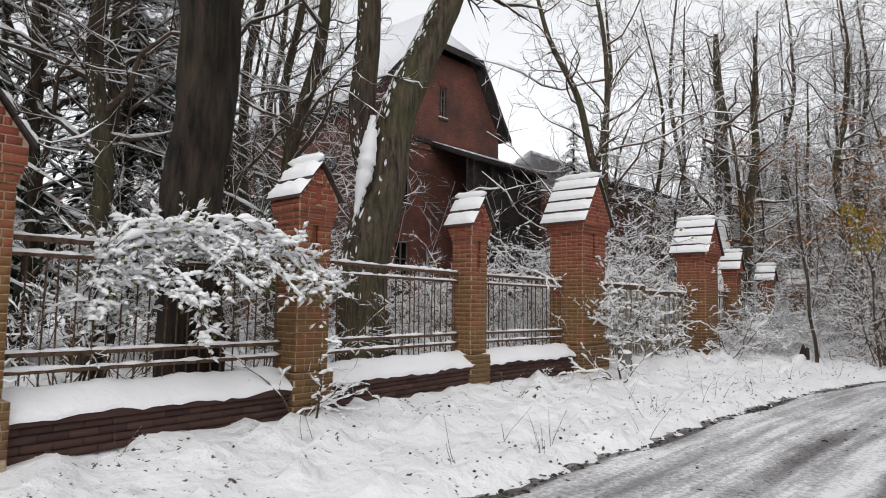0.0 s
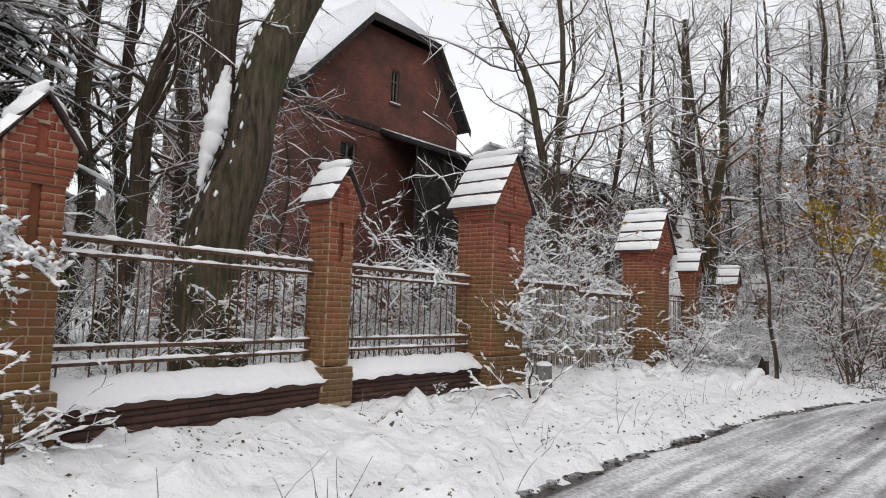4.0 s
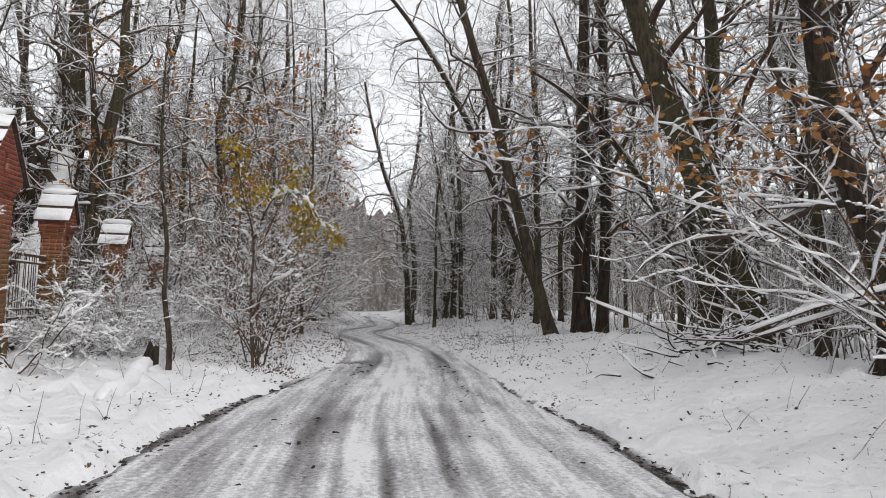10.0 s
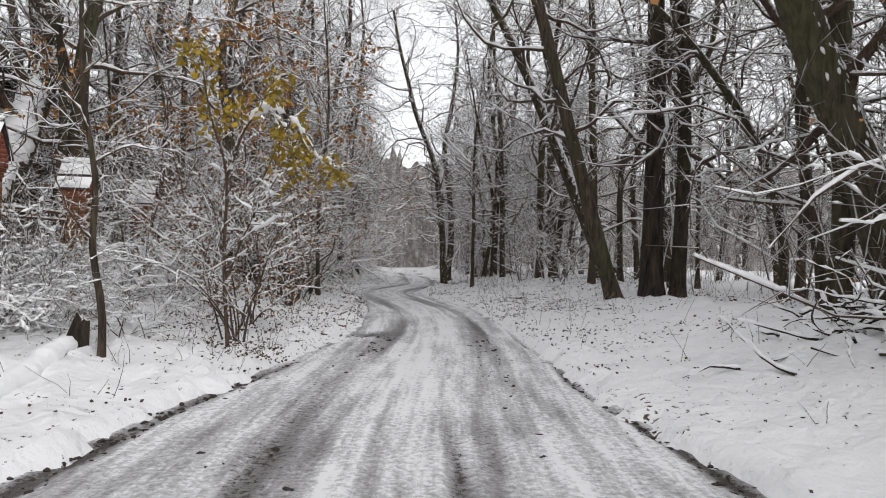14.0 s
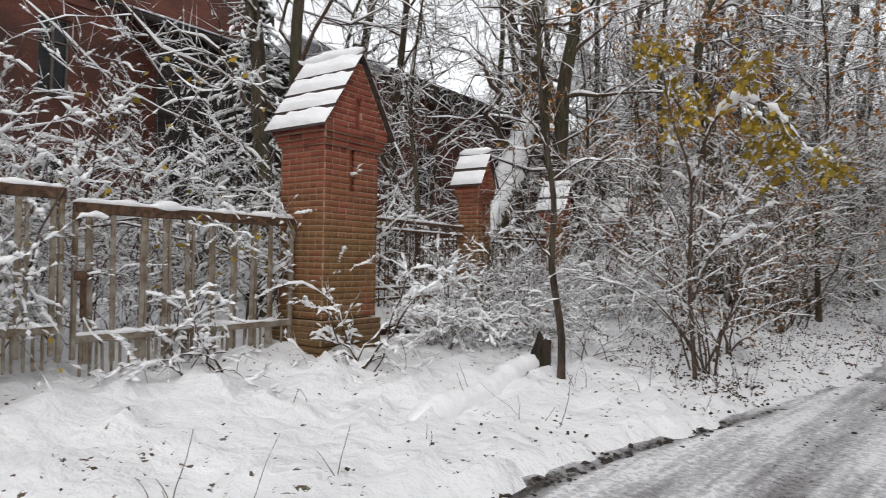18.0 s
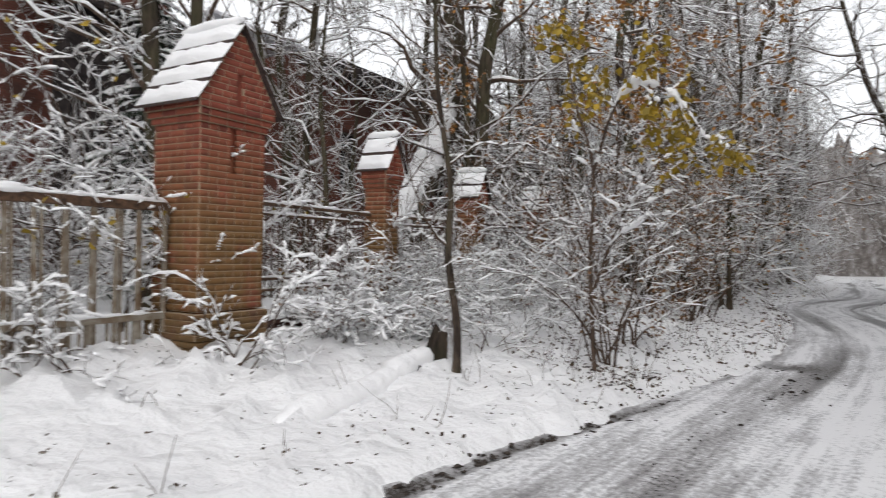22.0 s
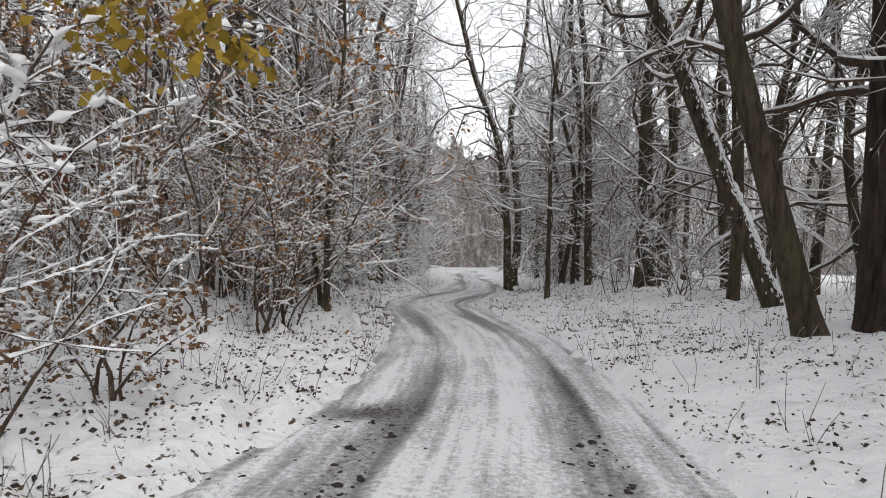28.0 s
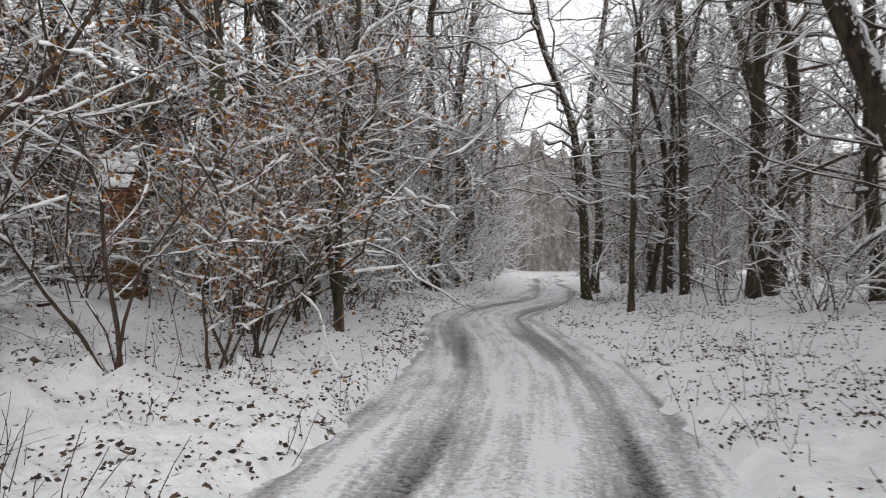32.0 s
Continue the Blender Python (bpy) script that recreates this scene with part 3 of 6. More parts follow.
def roof_row(parent, side, x0, z0, x1, z1, y0, y1, rng):
    """One row of tiles on one slope, with its pillow of snow."""
    t = 0.03
    prof = [(x0, z0), (x1, z1), (x1, z1 - t), (x0, z0 - t)]
    b2 = prism(prof, y0, y1)
    part("roof_tile", b2, TILE, parent)
    n = 9
    ln = math.hypot(x1 - x0, z1 - z0)
    nx, nz = -(z1 - z0) / ln, (x1 - x0) / ln
    if nz < 0:
        nx, nz = -nx, -nz
    vs, fs = [], []
    m_ = 7
    for j in range(n):
        for i in range(m_):
            a, c = i / (m_ - 1), j / (n - 1)
            e = (1 - (2 * a - 1) ** 6) * (1 - (2 * c - 1) ** 10)
            h = 0.012 + 0.045 * e * (1 + 0.3 * rng.normal() * (e > 0.5)) if e > 0.02 else 0.0
            px = x0 + (x1 - x0) * (0.02 + 0.9 * a) + nx * h
            pz = z0 + (z1 - z0) * (0.02 + 0.9 * a) + nz * h
            vs.append((px, y0 - 0.012 + (y1 - y0 + 0.024) * c, pz + 0.002))
    for j in range(n - 1):
        for i in range(m_ - 1):
            p = j * m_ + i
            fs.append((p, p + 1, p + m_ + 1, p + m_))
    part("snow", mesh_from("snow", vs, fs, smooth=True), SNOW, parent, "lumpy pillow of fresh snow")


def pillar(x, y, wu, wn, ledge, eave, apex, rows, label, category="gate pillar", seed=1, lean=0.0, bricks=True):
    """x runs along the wall, y away from the road; the gable looks to the road."""
    step, over = (0.028, 0.08) if wu > 0.7 else (0.018, 0.045)
    rng = np.random.default_rng(seed)
    base = gz(x, y) - 0.12
    th = thing("brick_pillar", pose(x, y, 0, 0, lean, FENCE_TURN), label, category, "pillars of the old wall")
    hu, hn = wu / 2, wn / 2
    course = 0.075
    n = round((eave - 0.32 - ledge) / course)
    top = ledge + n * course
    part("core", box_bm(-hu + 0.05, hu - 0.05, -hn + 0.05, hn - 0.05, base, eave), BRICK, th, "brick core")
    part("mortar_skin", box_bm(-hu + 0.002, hu - 0.002, -hn + 0.002, hn - 0.002, ledge, top - 0.58), MORTAR, th)
    foot = part("footing", box_bm(-hu - 0.05, hu + 0.05, -hn - 0.05, hn + 0.05, base, ledge - 0.02, bevel=0.012), MORTAR, th, "projecting dark footing of the pillar")
    # the corbelled head steps out three times
    head = []
    for k in range(3):
        o = step * (k + 1)
        z = top + k * course
        head.append((o, z, z + course))
    o = 3 * step
    zt = top + 3 * course
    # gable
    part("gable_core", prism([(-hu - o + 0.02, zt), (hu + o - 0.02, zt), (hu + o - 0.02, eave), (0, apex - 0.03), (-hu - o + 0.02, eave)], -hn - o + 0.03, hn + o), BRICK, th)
    part("upper_skin", box_bm(-hu + 0.002, -0.047, -hn + 0.002, hn - 0.002, top - 0.58, top), MORTAR, th)
    part("upper_skin", box_bm(0.047, hu - 0.002, -hn + 0.002, hn - 0.002, top - 0.58, top), MORTAR, th)
    for off, a, c in head:
        part("corbel_skin", box_bm(-hu - off + 0.002, hu + off - 0.002, -hn - off + 0.002, hn + off - 0.002, a + 0.001, c - 0.001), MORTAR, th)
    # roof
    ox = hu + o + over
    slope = (apex - eave) / (hu + o)
    w, y0, y1 = hu + o - 0.003, -hn - o + 0.002, -hn - o + 0.044
    for q in (-1, 1):
        part("gable_skin", prism([(q * w, zt + 0.002), (q * 0.047, zt + 0.002), (q * 0.047, apex - 0.03 - slope * 0.047), (q * w, eave - 0.02)], y0, y1), MORTAR, th)
    part("gable_skin", box_bm(-0.046, 0.046, y0, y1, zt + 0.002, eave - 0.1), MORTAR, th)
    part("gable_skin", box_bm(-0.046, 0.046, y0, y1, eave + (apex - eave) * 0.38, apex - 0.03 - slope * 0.05), MORTAR, th)
    for s in (-1, 1):
        for k in range(rows):
            a, c = k / rows, (k + 1) / rows
            xa, xb = s * ox * (1 - a) , s * ox * (1 - c)
            za = apex - slope * abs(xa) + 0.045
            zb = apex - slope * abs(xb) + 0.02
            roof_row(th, s, xa, za, xb, zb, -hn - o - 0.06, hn + o + 0.06, rng)
    # ridge of snow
    tb = Tubes()
    yy = np.linspace(-hn - o - 0.08, hn + o + 0.08, 9)
    tb.add(np.stack([rng.normal(0, 0.006, 9), yy, np.full(9, apex + 0.065) + rng.normal(0, 0.006, 9)], 1), np.r_[0.02, 0.055, 0.06, 0.065, 0.06, 0.062, 0.06, 0.05, 0.015], 8)
    part("ridge_snow", tb.mesh("ridge_snow"), SNOW, th, "ridge cap under snow")
    if not bricks:
        return th
    cut = lambda z: max(0.0, min(hu + o, (apex - 0.04 - z) / slope))
    def lay():
        nich = (0.045, ((top - 0.5, top + 0.02), (eave - 0.1, eave + (apex - eave) * 0.38)))
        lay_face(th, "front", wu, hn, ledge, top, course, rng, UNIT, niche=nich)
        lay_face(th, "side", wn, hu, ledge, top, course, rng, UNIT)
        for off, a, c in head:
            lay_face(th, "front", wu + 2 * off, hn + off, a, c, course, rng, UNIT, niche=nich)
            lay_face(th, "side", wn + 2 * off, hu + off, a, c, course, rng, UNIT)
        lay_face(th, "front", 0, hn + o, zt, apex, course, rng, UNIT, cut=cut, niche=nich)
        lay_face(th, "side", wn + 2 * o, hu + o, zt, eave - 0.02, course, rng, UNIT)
        lay_face(th, "front", wu + 0.1, hn + 0.055, ledge - 0.47, ledge - 0.02, course, rng, UNIT_FOOT)
        lay_face(th, "side", wn + 0.1, hu + 0.055, ledge - 0.47, ledge - 0.02, course, rng, UNIT_FOOT)
    later(lay)
    # the two faces turned away are one mesh
    vs, fs = [], []
    unit_v = np.array([(x_, y_, z_) for x_ in (-0.5, 0.5) for y_ in (-0.5, 0.5) for z_ in (-0.5, 0.5)])
    unit_f = np.array([(0, 1, 3, 2), (4, 6, 7, 5), (0, 4, 5, 1), (2, 3, 7, 6), (0, 2, 6, 4), (1, 5, 7, 3)])
    k = 0
    for face in ("back", "right"):
        for c, z, ln in brick_rows(wu if face == "back" else wn, ledge, eave - 0.02, course, rng):
            place, size = ((c, hn - 0.028, z), (ln, 0.06, course - 0.011)) if face == "back" else ((hu - 0.028, c, z), (0.06, ln, course - 0.011))
            vs.append(unit_v * size + place)
            fs.append(unit_f + 8 * k)
            k += 1
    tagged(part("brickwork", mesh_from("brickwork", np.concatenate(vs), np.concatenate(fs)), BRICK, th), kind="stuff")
    return th


PILLARS = [
    (-3.80, 5.25, 0.46, 0.46, 0.85, 2.92, 3.33, 2, "old red brick pillar with a snow-capped gabled top", 11),
    (-1.70, 7.95, 0.46, 0.46, 0.85, 2.92, 3.33, 2, "mossy red brick pillar with a snow-capped tiled gable", 12),
    (0.45, 11.1, 0.42, 0.42, 0.85, 3.02, 3.46, 2, "slim red brick pillar with a snowy two-row tile cap", 13),
    (2.88, 13.98, 0.95, 0.78, 0.86, 3.48, 4.38, 4, "large red brick gate pillar with a steep snow-covered tile roof", 14),
    (7.13, 18.35, 0.95, 0.78, 0.86, 3.25, 4.13, 4, "large red brick gate pillar with a steep snow-covered tile roof", 15),
    (9.50, 21.5, 0.42, 0.42, 0.9, 2.98, 3.5, 2, "red brick pillar half hidden by snowy bushes", 16),
    (11.55, 23.4, 0.42, 0.42, 0.9, 2.72, 3.2, 2, "red brick pillar half hidden by snowy bushes", 17),
    (13.75, 25.6, 0.42, 0.42, 0.9, 2.65, 3.1, 2, "red brick pillar deep in the thicket", 18),
    (15.9, 27.6, 0.46, 0.46, 0.9, 2.5, 2.98, 2, "red brick pillar with a snowy cap behind branches", 19),
]
for row in PILLARS:
    pillar(*row[:9], category="brick pillar", seed=row[9])


def between(a, b_):
    """The pose at pillar a that looks along to pillar b, and the clear length."""
    p, q = PILLARS[a], PILLARS[b_]
    d = math.hypot(q[0] - p[0], q[1] - p[1])
    turn = math.degrees(math.atan2(q[1] - p[1], q[0] - p[0]))
    return pose(p[0], p[1], 0, 0, 0, turn), p[2] / 2, d - q[2] / 2


def snow_strip(x0, x1, y, z, width, height, rng, step=0.06):
    """A lumpy ridge of snow along x."""
    n = max(4, int((x1 - x0) / step))
    tb = Tubes()
    xs = np.linspace(x0, x1, n)
    r = height * np.clip(rng.normal(0.85, 0.4, n), 0.15, 1.5) * (rng.random(n) > 0.08)
    r = np.maximum((r + np.roll(r, 1)) * 0.5, 0.003)
    r[0] = r[-1] = 0.003
    tb.add(np.stack([xs, np.full(n, y) + rng.normal(0, 0.003, n), np.full(n, z) + 0.25 * r], 1), r, 6)
    return tb.mesh("snow")


def plinth_and_rails(a, b_, seed, rails=True):
    m, x0, x1 = between(a, b_)
    rng = np.random.default_rng(seed)
    mid = m @ Vector(((x0 + x1) / 2, 0, 0))
    base = gz(mid.x, mid.y) - 0.2
    wall = thing("plinth_wall", m, "low dark brick plinth wall with a sloping snowed coping", "wall", "stretches of the old wall")
    part("wall_body", box_bm(x0 - 0.1, x1 + 0.1, -0.16, 0.2, base, 0.66), EARTH, wall, "dark wall body")
    part("coping", sloped_coping(x0 - 0.1, x1 + 0.1), BRICK_DARK, wall)
    part("snow", coping_snow(x0 - 0.08, x1 + 0.08, rng), SNOW, wall, "thick sheet of snow on the coping")
    def lay():
        z, k = 0.30, 0
        while z < 0.60:
            x = x0 - 0.1 + (0.0 if k % 2 else -0.12)
            while x < x1 + 0.08:
                lay_brick(wall, "brick", UNIT_DARK, (x + 0.125, -0.155 + rng.uniform(-0.004, 0.004), z + 0.037), (0.24, 0.06, 0.064))
                x += 0.25
            z += 0.075
            k += 1
    later(lay)
    if not rails:
        return
    fence = thing("iron_fence", m, "rusty wrought-iron fence panel with snow on its rails", "fence", "iron fence panels")
    for z, w in ((2.17, 0.022), (2.03, 0.016), (1.16, 0.018), (1.01, 0.016)):
        part("rail", box_bm(x0 - 0.03, x1 + 0.03, 0.10 - w, 0.10 + w, z - w, z + w, bevel=0.004), RUST, fence)
        part("rail_snow", snow_strip(x0, x1, 0.10, z + w + 0.008, 0.03, 0.030 if z > 2.1 else 0.022, rng), SNOW, fence, "line of snow along the rail")
    n = int((x1 - x0) / 0.135)
    bar = None
    for k in range(n):
        x = x0 + (x1 - x0) * (k + 0.5) / n
        if bar is None:
            tb = Tubes()
            tb.add(np.array([(0, 0.1, 0.84), (0, 0.1, 1.5), (0, 0.1, 2.13), (0, 0.1, 2.24)]), np.array([0.009, 0.009, 0.009, 0.002]), 5)
            bar = tb.mesh("bar")
            bar.materials.append(RUST)
        if rng.random() < 0.08:
            continue
        ob = new("bar", bar)
        ob.parent = fence
        ob.location, ob.rotation_euler = (x, 0, 0), (0, rng.normal(0, 0.012), 0)


def sloped_coping(x0, x1):
    bm = bmesh.new()
    prof = [(-0.22, 0.60), (-0.22, 0.67), (0.06, 0.86), (0.14, 0.86), (0.14, 0.60)]
    a = [bm.verts.new((x0, y, z)) for y, z in prof]
    c = [bm.verts.new((x1, y, z)) for y, z in prof]
    bm.faces.new(a)
    bm.faces.new(c[::-1])
    for i in range(len(a)):
        j = (i + 1) % len(a)
        bm.faces.new((a[j], a[i], c[i], c[j]))
    bmesh.ops.recalc_face_normals(bm, faces=bm.faces)
    return bm


def coping_snow(x0, x1, rng):
    n, k = max(6, int((x1 - x0) / 0.09)), 8
    vs, fs = [], []
    y = np.array([-0.235, -0.245, -0.20, -0.10, 0.0, 0.06, 0.13, 0.15])
    z = np.array([0.655, 0.69, 0.735, 0.80, 0.865, 0.895, 0.895, 0.855])
    for j in range(n):
        x = x0 + (x1 - x0) * j / (n - 1)
        w = 0.012 * math.sin(x * 7.1) + 0.008 * math.sin(x * 17.3) + rng.normal(0, 0.005)
        drop = 0.02 * max(0, math.sin(x * 3.1 + 1)) + rng.normal(0, 0.006)
        for i in range(k):
            vs.append((x, y[i] + (0.5 * w if i < 3 else 0), z[i] + w - (drop if i < 2 else 0)))
    for j in range(n - 1):
        for i in range(k - 1):
            p = j * k + i
            fs.append((p, p + 1, p + k + 1, p + k))
    return mesh_from("snow", vs, fs, smooth=True)


for i, (a, b_) in enumerate(((0, 1), (1, 2), (2, 3), (4, 5), (5, 6), (6, 7), (7, 8))):
    plinth_and_rails(a, b_, 40 + i)
# the wall goes on behind the first pillar
PILLARS.append((-6.2, 2.4, 0.5, 0.5, 0.85, 2.92, 3.33, 2, "", 0))
plinth_and_rails(9, 0, 60)


def gate():
    m, x0, x1 = between(3, 4)
    rng = np.random.default_rng(5)
    mid = (x0 + x1) / 2
    for leaf, (a, c) in enumerate(((x0 + 0.03, mid - 0.12), (mid - 0.02, x1 - 0.03))):
        dz = 0.06 if leaf == 0 else -0.05
        th = thing("gate_leaf", m @ pose(0, 0.02, 0, 0, 0, 0.6 if leaf else -0.8), "weathered grey metal gate leaf with rusty slats under snow", "gate", "leaves of the old gate")
        part("top_rail", box_bm(a, c, -0.03, 0.03, 2.02 + dz, 2.12 + dz, bevel=0.006), RUST, th, "rusty angle-iron top rail")
        part("bottom_rail", box_bm(a, c, -0.025, 0.025, 0.82 + dz, 0.89 + dz, bevel=0.006), GATE_GREY, th)
        part("rail_snow", snow_strip(a, c, 0, 2.13 + dz, 0.05, 0.045, rng), SNOW, th, "snow on the top rail")
        part("lower_rail_snow", snow_strip(a, c, -0.01, 0.895 + dz, 0.04, 0.03, rng), SNOW, th, "snow on the bottom rail")
        for s, e in ((a, a + 0.05), (c - 0.05, c)):
            part("stile", box_bm(s, e - 0.012, -0.028, 0.028, 0.62, 2.1 + dz, bevel=0.005), GATE_GREY, th)
        n = int((c - a - 0.1) / 0.235)
        for nm, hw, z0, z1 in (("slat", 0.024, 0.62, 2.03), ("thin_slat", 0.016, 0.62, 2.03), ("short_bar", 0.012, 0.5, 0.84)):
            bm = box_bm(-hw, hw, -0.012, 0.012, z0, z1, bevel=0.004)
            me = bpy.data.meshes.new(nm)
            bm.to_mesh(me)
            bm.free()
            me.materials.append(GATE_GREY)
            if nm == "short_bar":
                places = [(a + 0.09 + k * 0.075, 0.014) for k in range(int((c - a - 0.15) / 0.075))]
            else:
                places = [(a + 0.13 + k * (c - a - 0.22) / (n - 1) + (0 if nm == "slat" else 0.062), 0.0 if nm == "slat" else 0.014) for k in range(n)]
            for x, y in places:
                if x > c - 0.06 or rng.random() < 0.06:
                    continue
                ob = new(nm, me)
                ob.parent = th
                ob.location, ob.rotation_euler = (x, y, dz), (0, rng.normal(0, 0.012), 0)
        if leaf:
            part("lock_box", box_bm(a + 0.0, a + 0.17, -0.06, -0.03, 1.35, 1.44, bevel=0.006), RUST, th, "rusty lock case")
            part("lock_bar", box_bm(a + 0.06, a + 0.11, -0.05, -0.03, 1.0, 1.35), RUST, th)


gate()

# a short concrete post with a cap of snow beside the gate
th = thing("guard_stone", pose(3.86, 13.96, 0, 0, 0, 20), "short grey concrete guard stone capped with snow beside the gate", "guard stone")
bm = bmesh.new()
bmesh.ops.create_cone(bm, cap_ends=True, segments=14, radius1=0.165, radius2=0.135, depth=0.5, matrix=Matrix.Translation((0, 0, 0.45)))
part("stone", bm, CONCRETE, th)
bm = bmesh.new()
bmesh.ops.create_uvsphere(bm, u_segments=14, v_segments=7, radius=0.145, matrix=Matrix.Translation((0, 0, 0.70)) @ Matrix.Diagonal((1, 1, 0.4, 1)))
part("snow_cap", bm, SNOW, th, "cap of snow")


# ---- the empty house behind the wall ----
def uv_slab(name, quad, mat, parent, thick, label=""):
    """A flat panel with thickness and coordinates in metres; the quad's first edge runs along it."""
    a, b_, c, d = [Vector(q) for q in quad]
    eu = (b_ - a).normalized()
    nn = eu.cross(d - a).normalized()
    if nn.z < 0:
        a, b_, c, d = b_, a, d, c
        eu = -eu
        nn = eu.cross(d - a).normalized()
    ev = nn.cross(eu)
    vs = [v for v in (a, b_, c, d)] + [v - nn * thick for v in (a, b_, c, d)]
    uv = [((v - a).dot(eu), (v - a).dot(ev)) for v in vs]
    fs = [(0, 1, 2, 3), (7, 6, 5, 4), (0, 4, 5, 1), (1, 5, 6, 2), (2, 6, 7, 3), (3, 7, 4, 0)]
    return part(name, mesh_from(name, vs, fs, uv), mat, parent, label)


def uv_wall(name, outline, y0, y1, mat, parent, label="", holes=()):
    """A wall in the x-z plane with thickness; window holes (x0, x1, z0, z1) go through."""
    bm = prism(outline, y0, y1)
    me = bpy.data.meshes.new(name)
    bm.to_mesh(me)
    bm.free()
    ob = part(name, me, mat, parent, label)
    if holes:
        cb = bmesh.new()
        for x0, x1, z0, z1 in holes:
            box(cb, x0, x1, y0 - 0.5, y1 + 0.5, z0, z1)
        cm = bpy.data.meshes.new("cutter")
        cb.to_mesh(cm)
        cb.free()
        cutter = new("cutter", cm)
        cutter.parent = parent
        mod = ob.modifiers.new("holes", "BOOLEAN")
        mod.object, mod.solver = cutter, "EXACT"
        dg = bpy.context.evaluated_depsgraph_get()
        done = bpy.data.meshes.new_from_object(ob.evaluated_get(dg))
        ob.modifiers.clear()
        ob.data = done
        bpy.data.objects.remove(cutter)
        me = done
    layer = me.uv_layers.new(name="UVMap") if not me.uv_layers else me.uv_layers[0]
    for poly in me.polygons:
        for li in poly.loop_indices:
            co = me.vertices[me.loops[li].vertex_index].co
            layer.data[li].uv = (co.x + (co.y if abs(poly.normal.x) > 0.5 else 0), co.z)
    return ob


def house_window(parent, x0, x1, z0, z1, y, arch=True):
    w = part("window", box_bm(x0, x1, y + 0.16, y + 0.18, z0, z1), GLASS, parent, "dark empty window")
    t = 0.06
    for a in ((x0, x1, z0, z0 + t), (x0, x1, z1 - t, z1), (x0, x0 + t, z0, z1), (x1 - t, x1, z0, z1), ((x0 + x1) / 2 - 0.035, (x0 + x1) / 2 + 0.035, z0, z1), (x0, x1, z0 + (z1 - z0) * 0.68, z0 + (z1 - z0) * 0.68 + 0.05)):
        part("window_frame", box_bm(a[0], a[1], y + 0.10, y + 0.155, a[2], a[3]), FRAME_WOOD, w)
    part("sill", box_bm(x0 - 0.08, x1 + 0.08, y - 0.08, y + 0.1, z0 - 0.1, z0 - 0.003), TILE, w)
    part("sill_snow", box_bm(x0 - 0.08, x1 + 0.08, y - 0.085, y + 0.09, z0 + 0.001, z0 + 0.06, bevel=0.02), SNOW, w, "snow on the sill")
    n = 7
    for k in range(n):
        f = (k + 0.5) / n
        x = x0 - 0.06 + (x1 - x0 + 0.12) * f
        rise = 0.13 * (1 - (2 * f - 1) ** 2)
        ob = part("arch_brick", box_bm(-0.07, 0.07, y - 0.03, y + 0.05, 0, 0.25), HOUSE_BRICK, w)
        ob.location, ob.rotation_euler = (x, 0, z1 - 0.02 + rise), (0, (2 * f - 1) * 0.25, 0)


def uv_poly(name, pts, mat, parent, thick, label=""):
    """A flat sheet of any outline with thickness and coordinates in metres; the first edge runs along it."""
    pts = [Vector(p) for p in pts]
    eu = (pts[1] - pts[0]).normalized()
    nn = eu.cross(pts[-1] - pts[0]).normalized()
    ev = nn.cross(eu)
    k = len(pts)
    vs = pts + [v - nn * thick * (1 if nn.z > 0 else -1) for v in pts]
    uv = [((v - pts[0]).dot(eu), (v - pts[0]).dot(ev)) for v in vs]
    fs = [(0, i, i + 1) for i in range(1, k - 1)] + [(k, k + i + 1, k + i) for i in range(1, k - 1)]
    for i in range(k):
        j = (i + 1) % k
        fs += [(i, i + k, j + k), (i, j + k, j)]
    return part(name, mesh_from(name, vs, fs, uv), mat, parent, label)


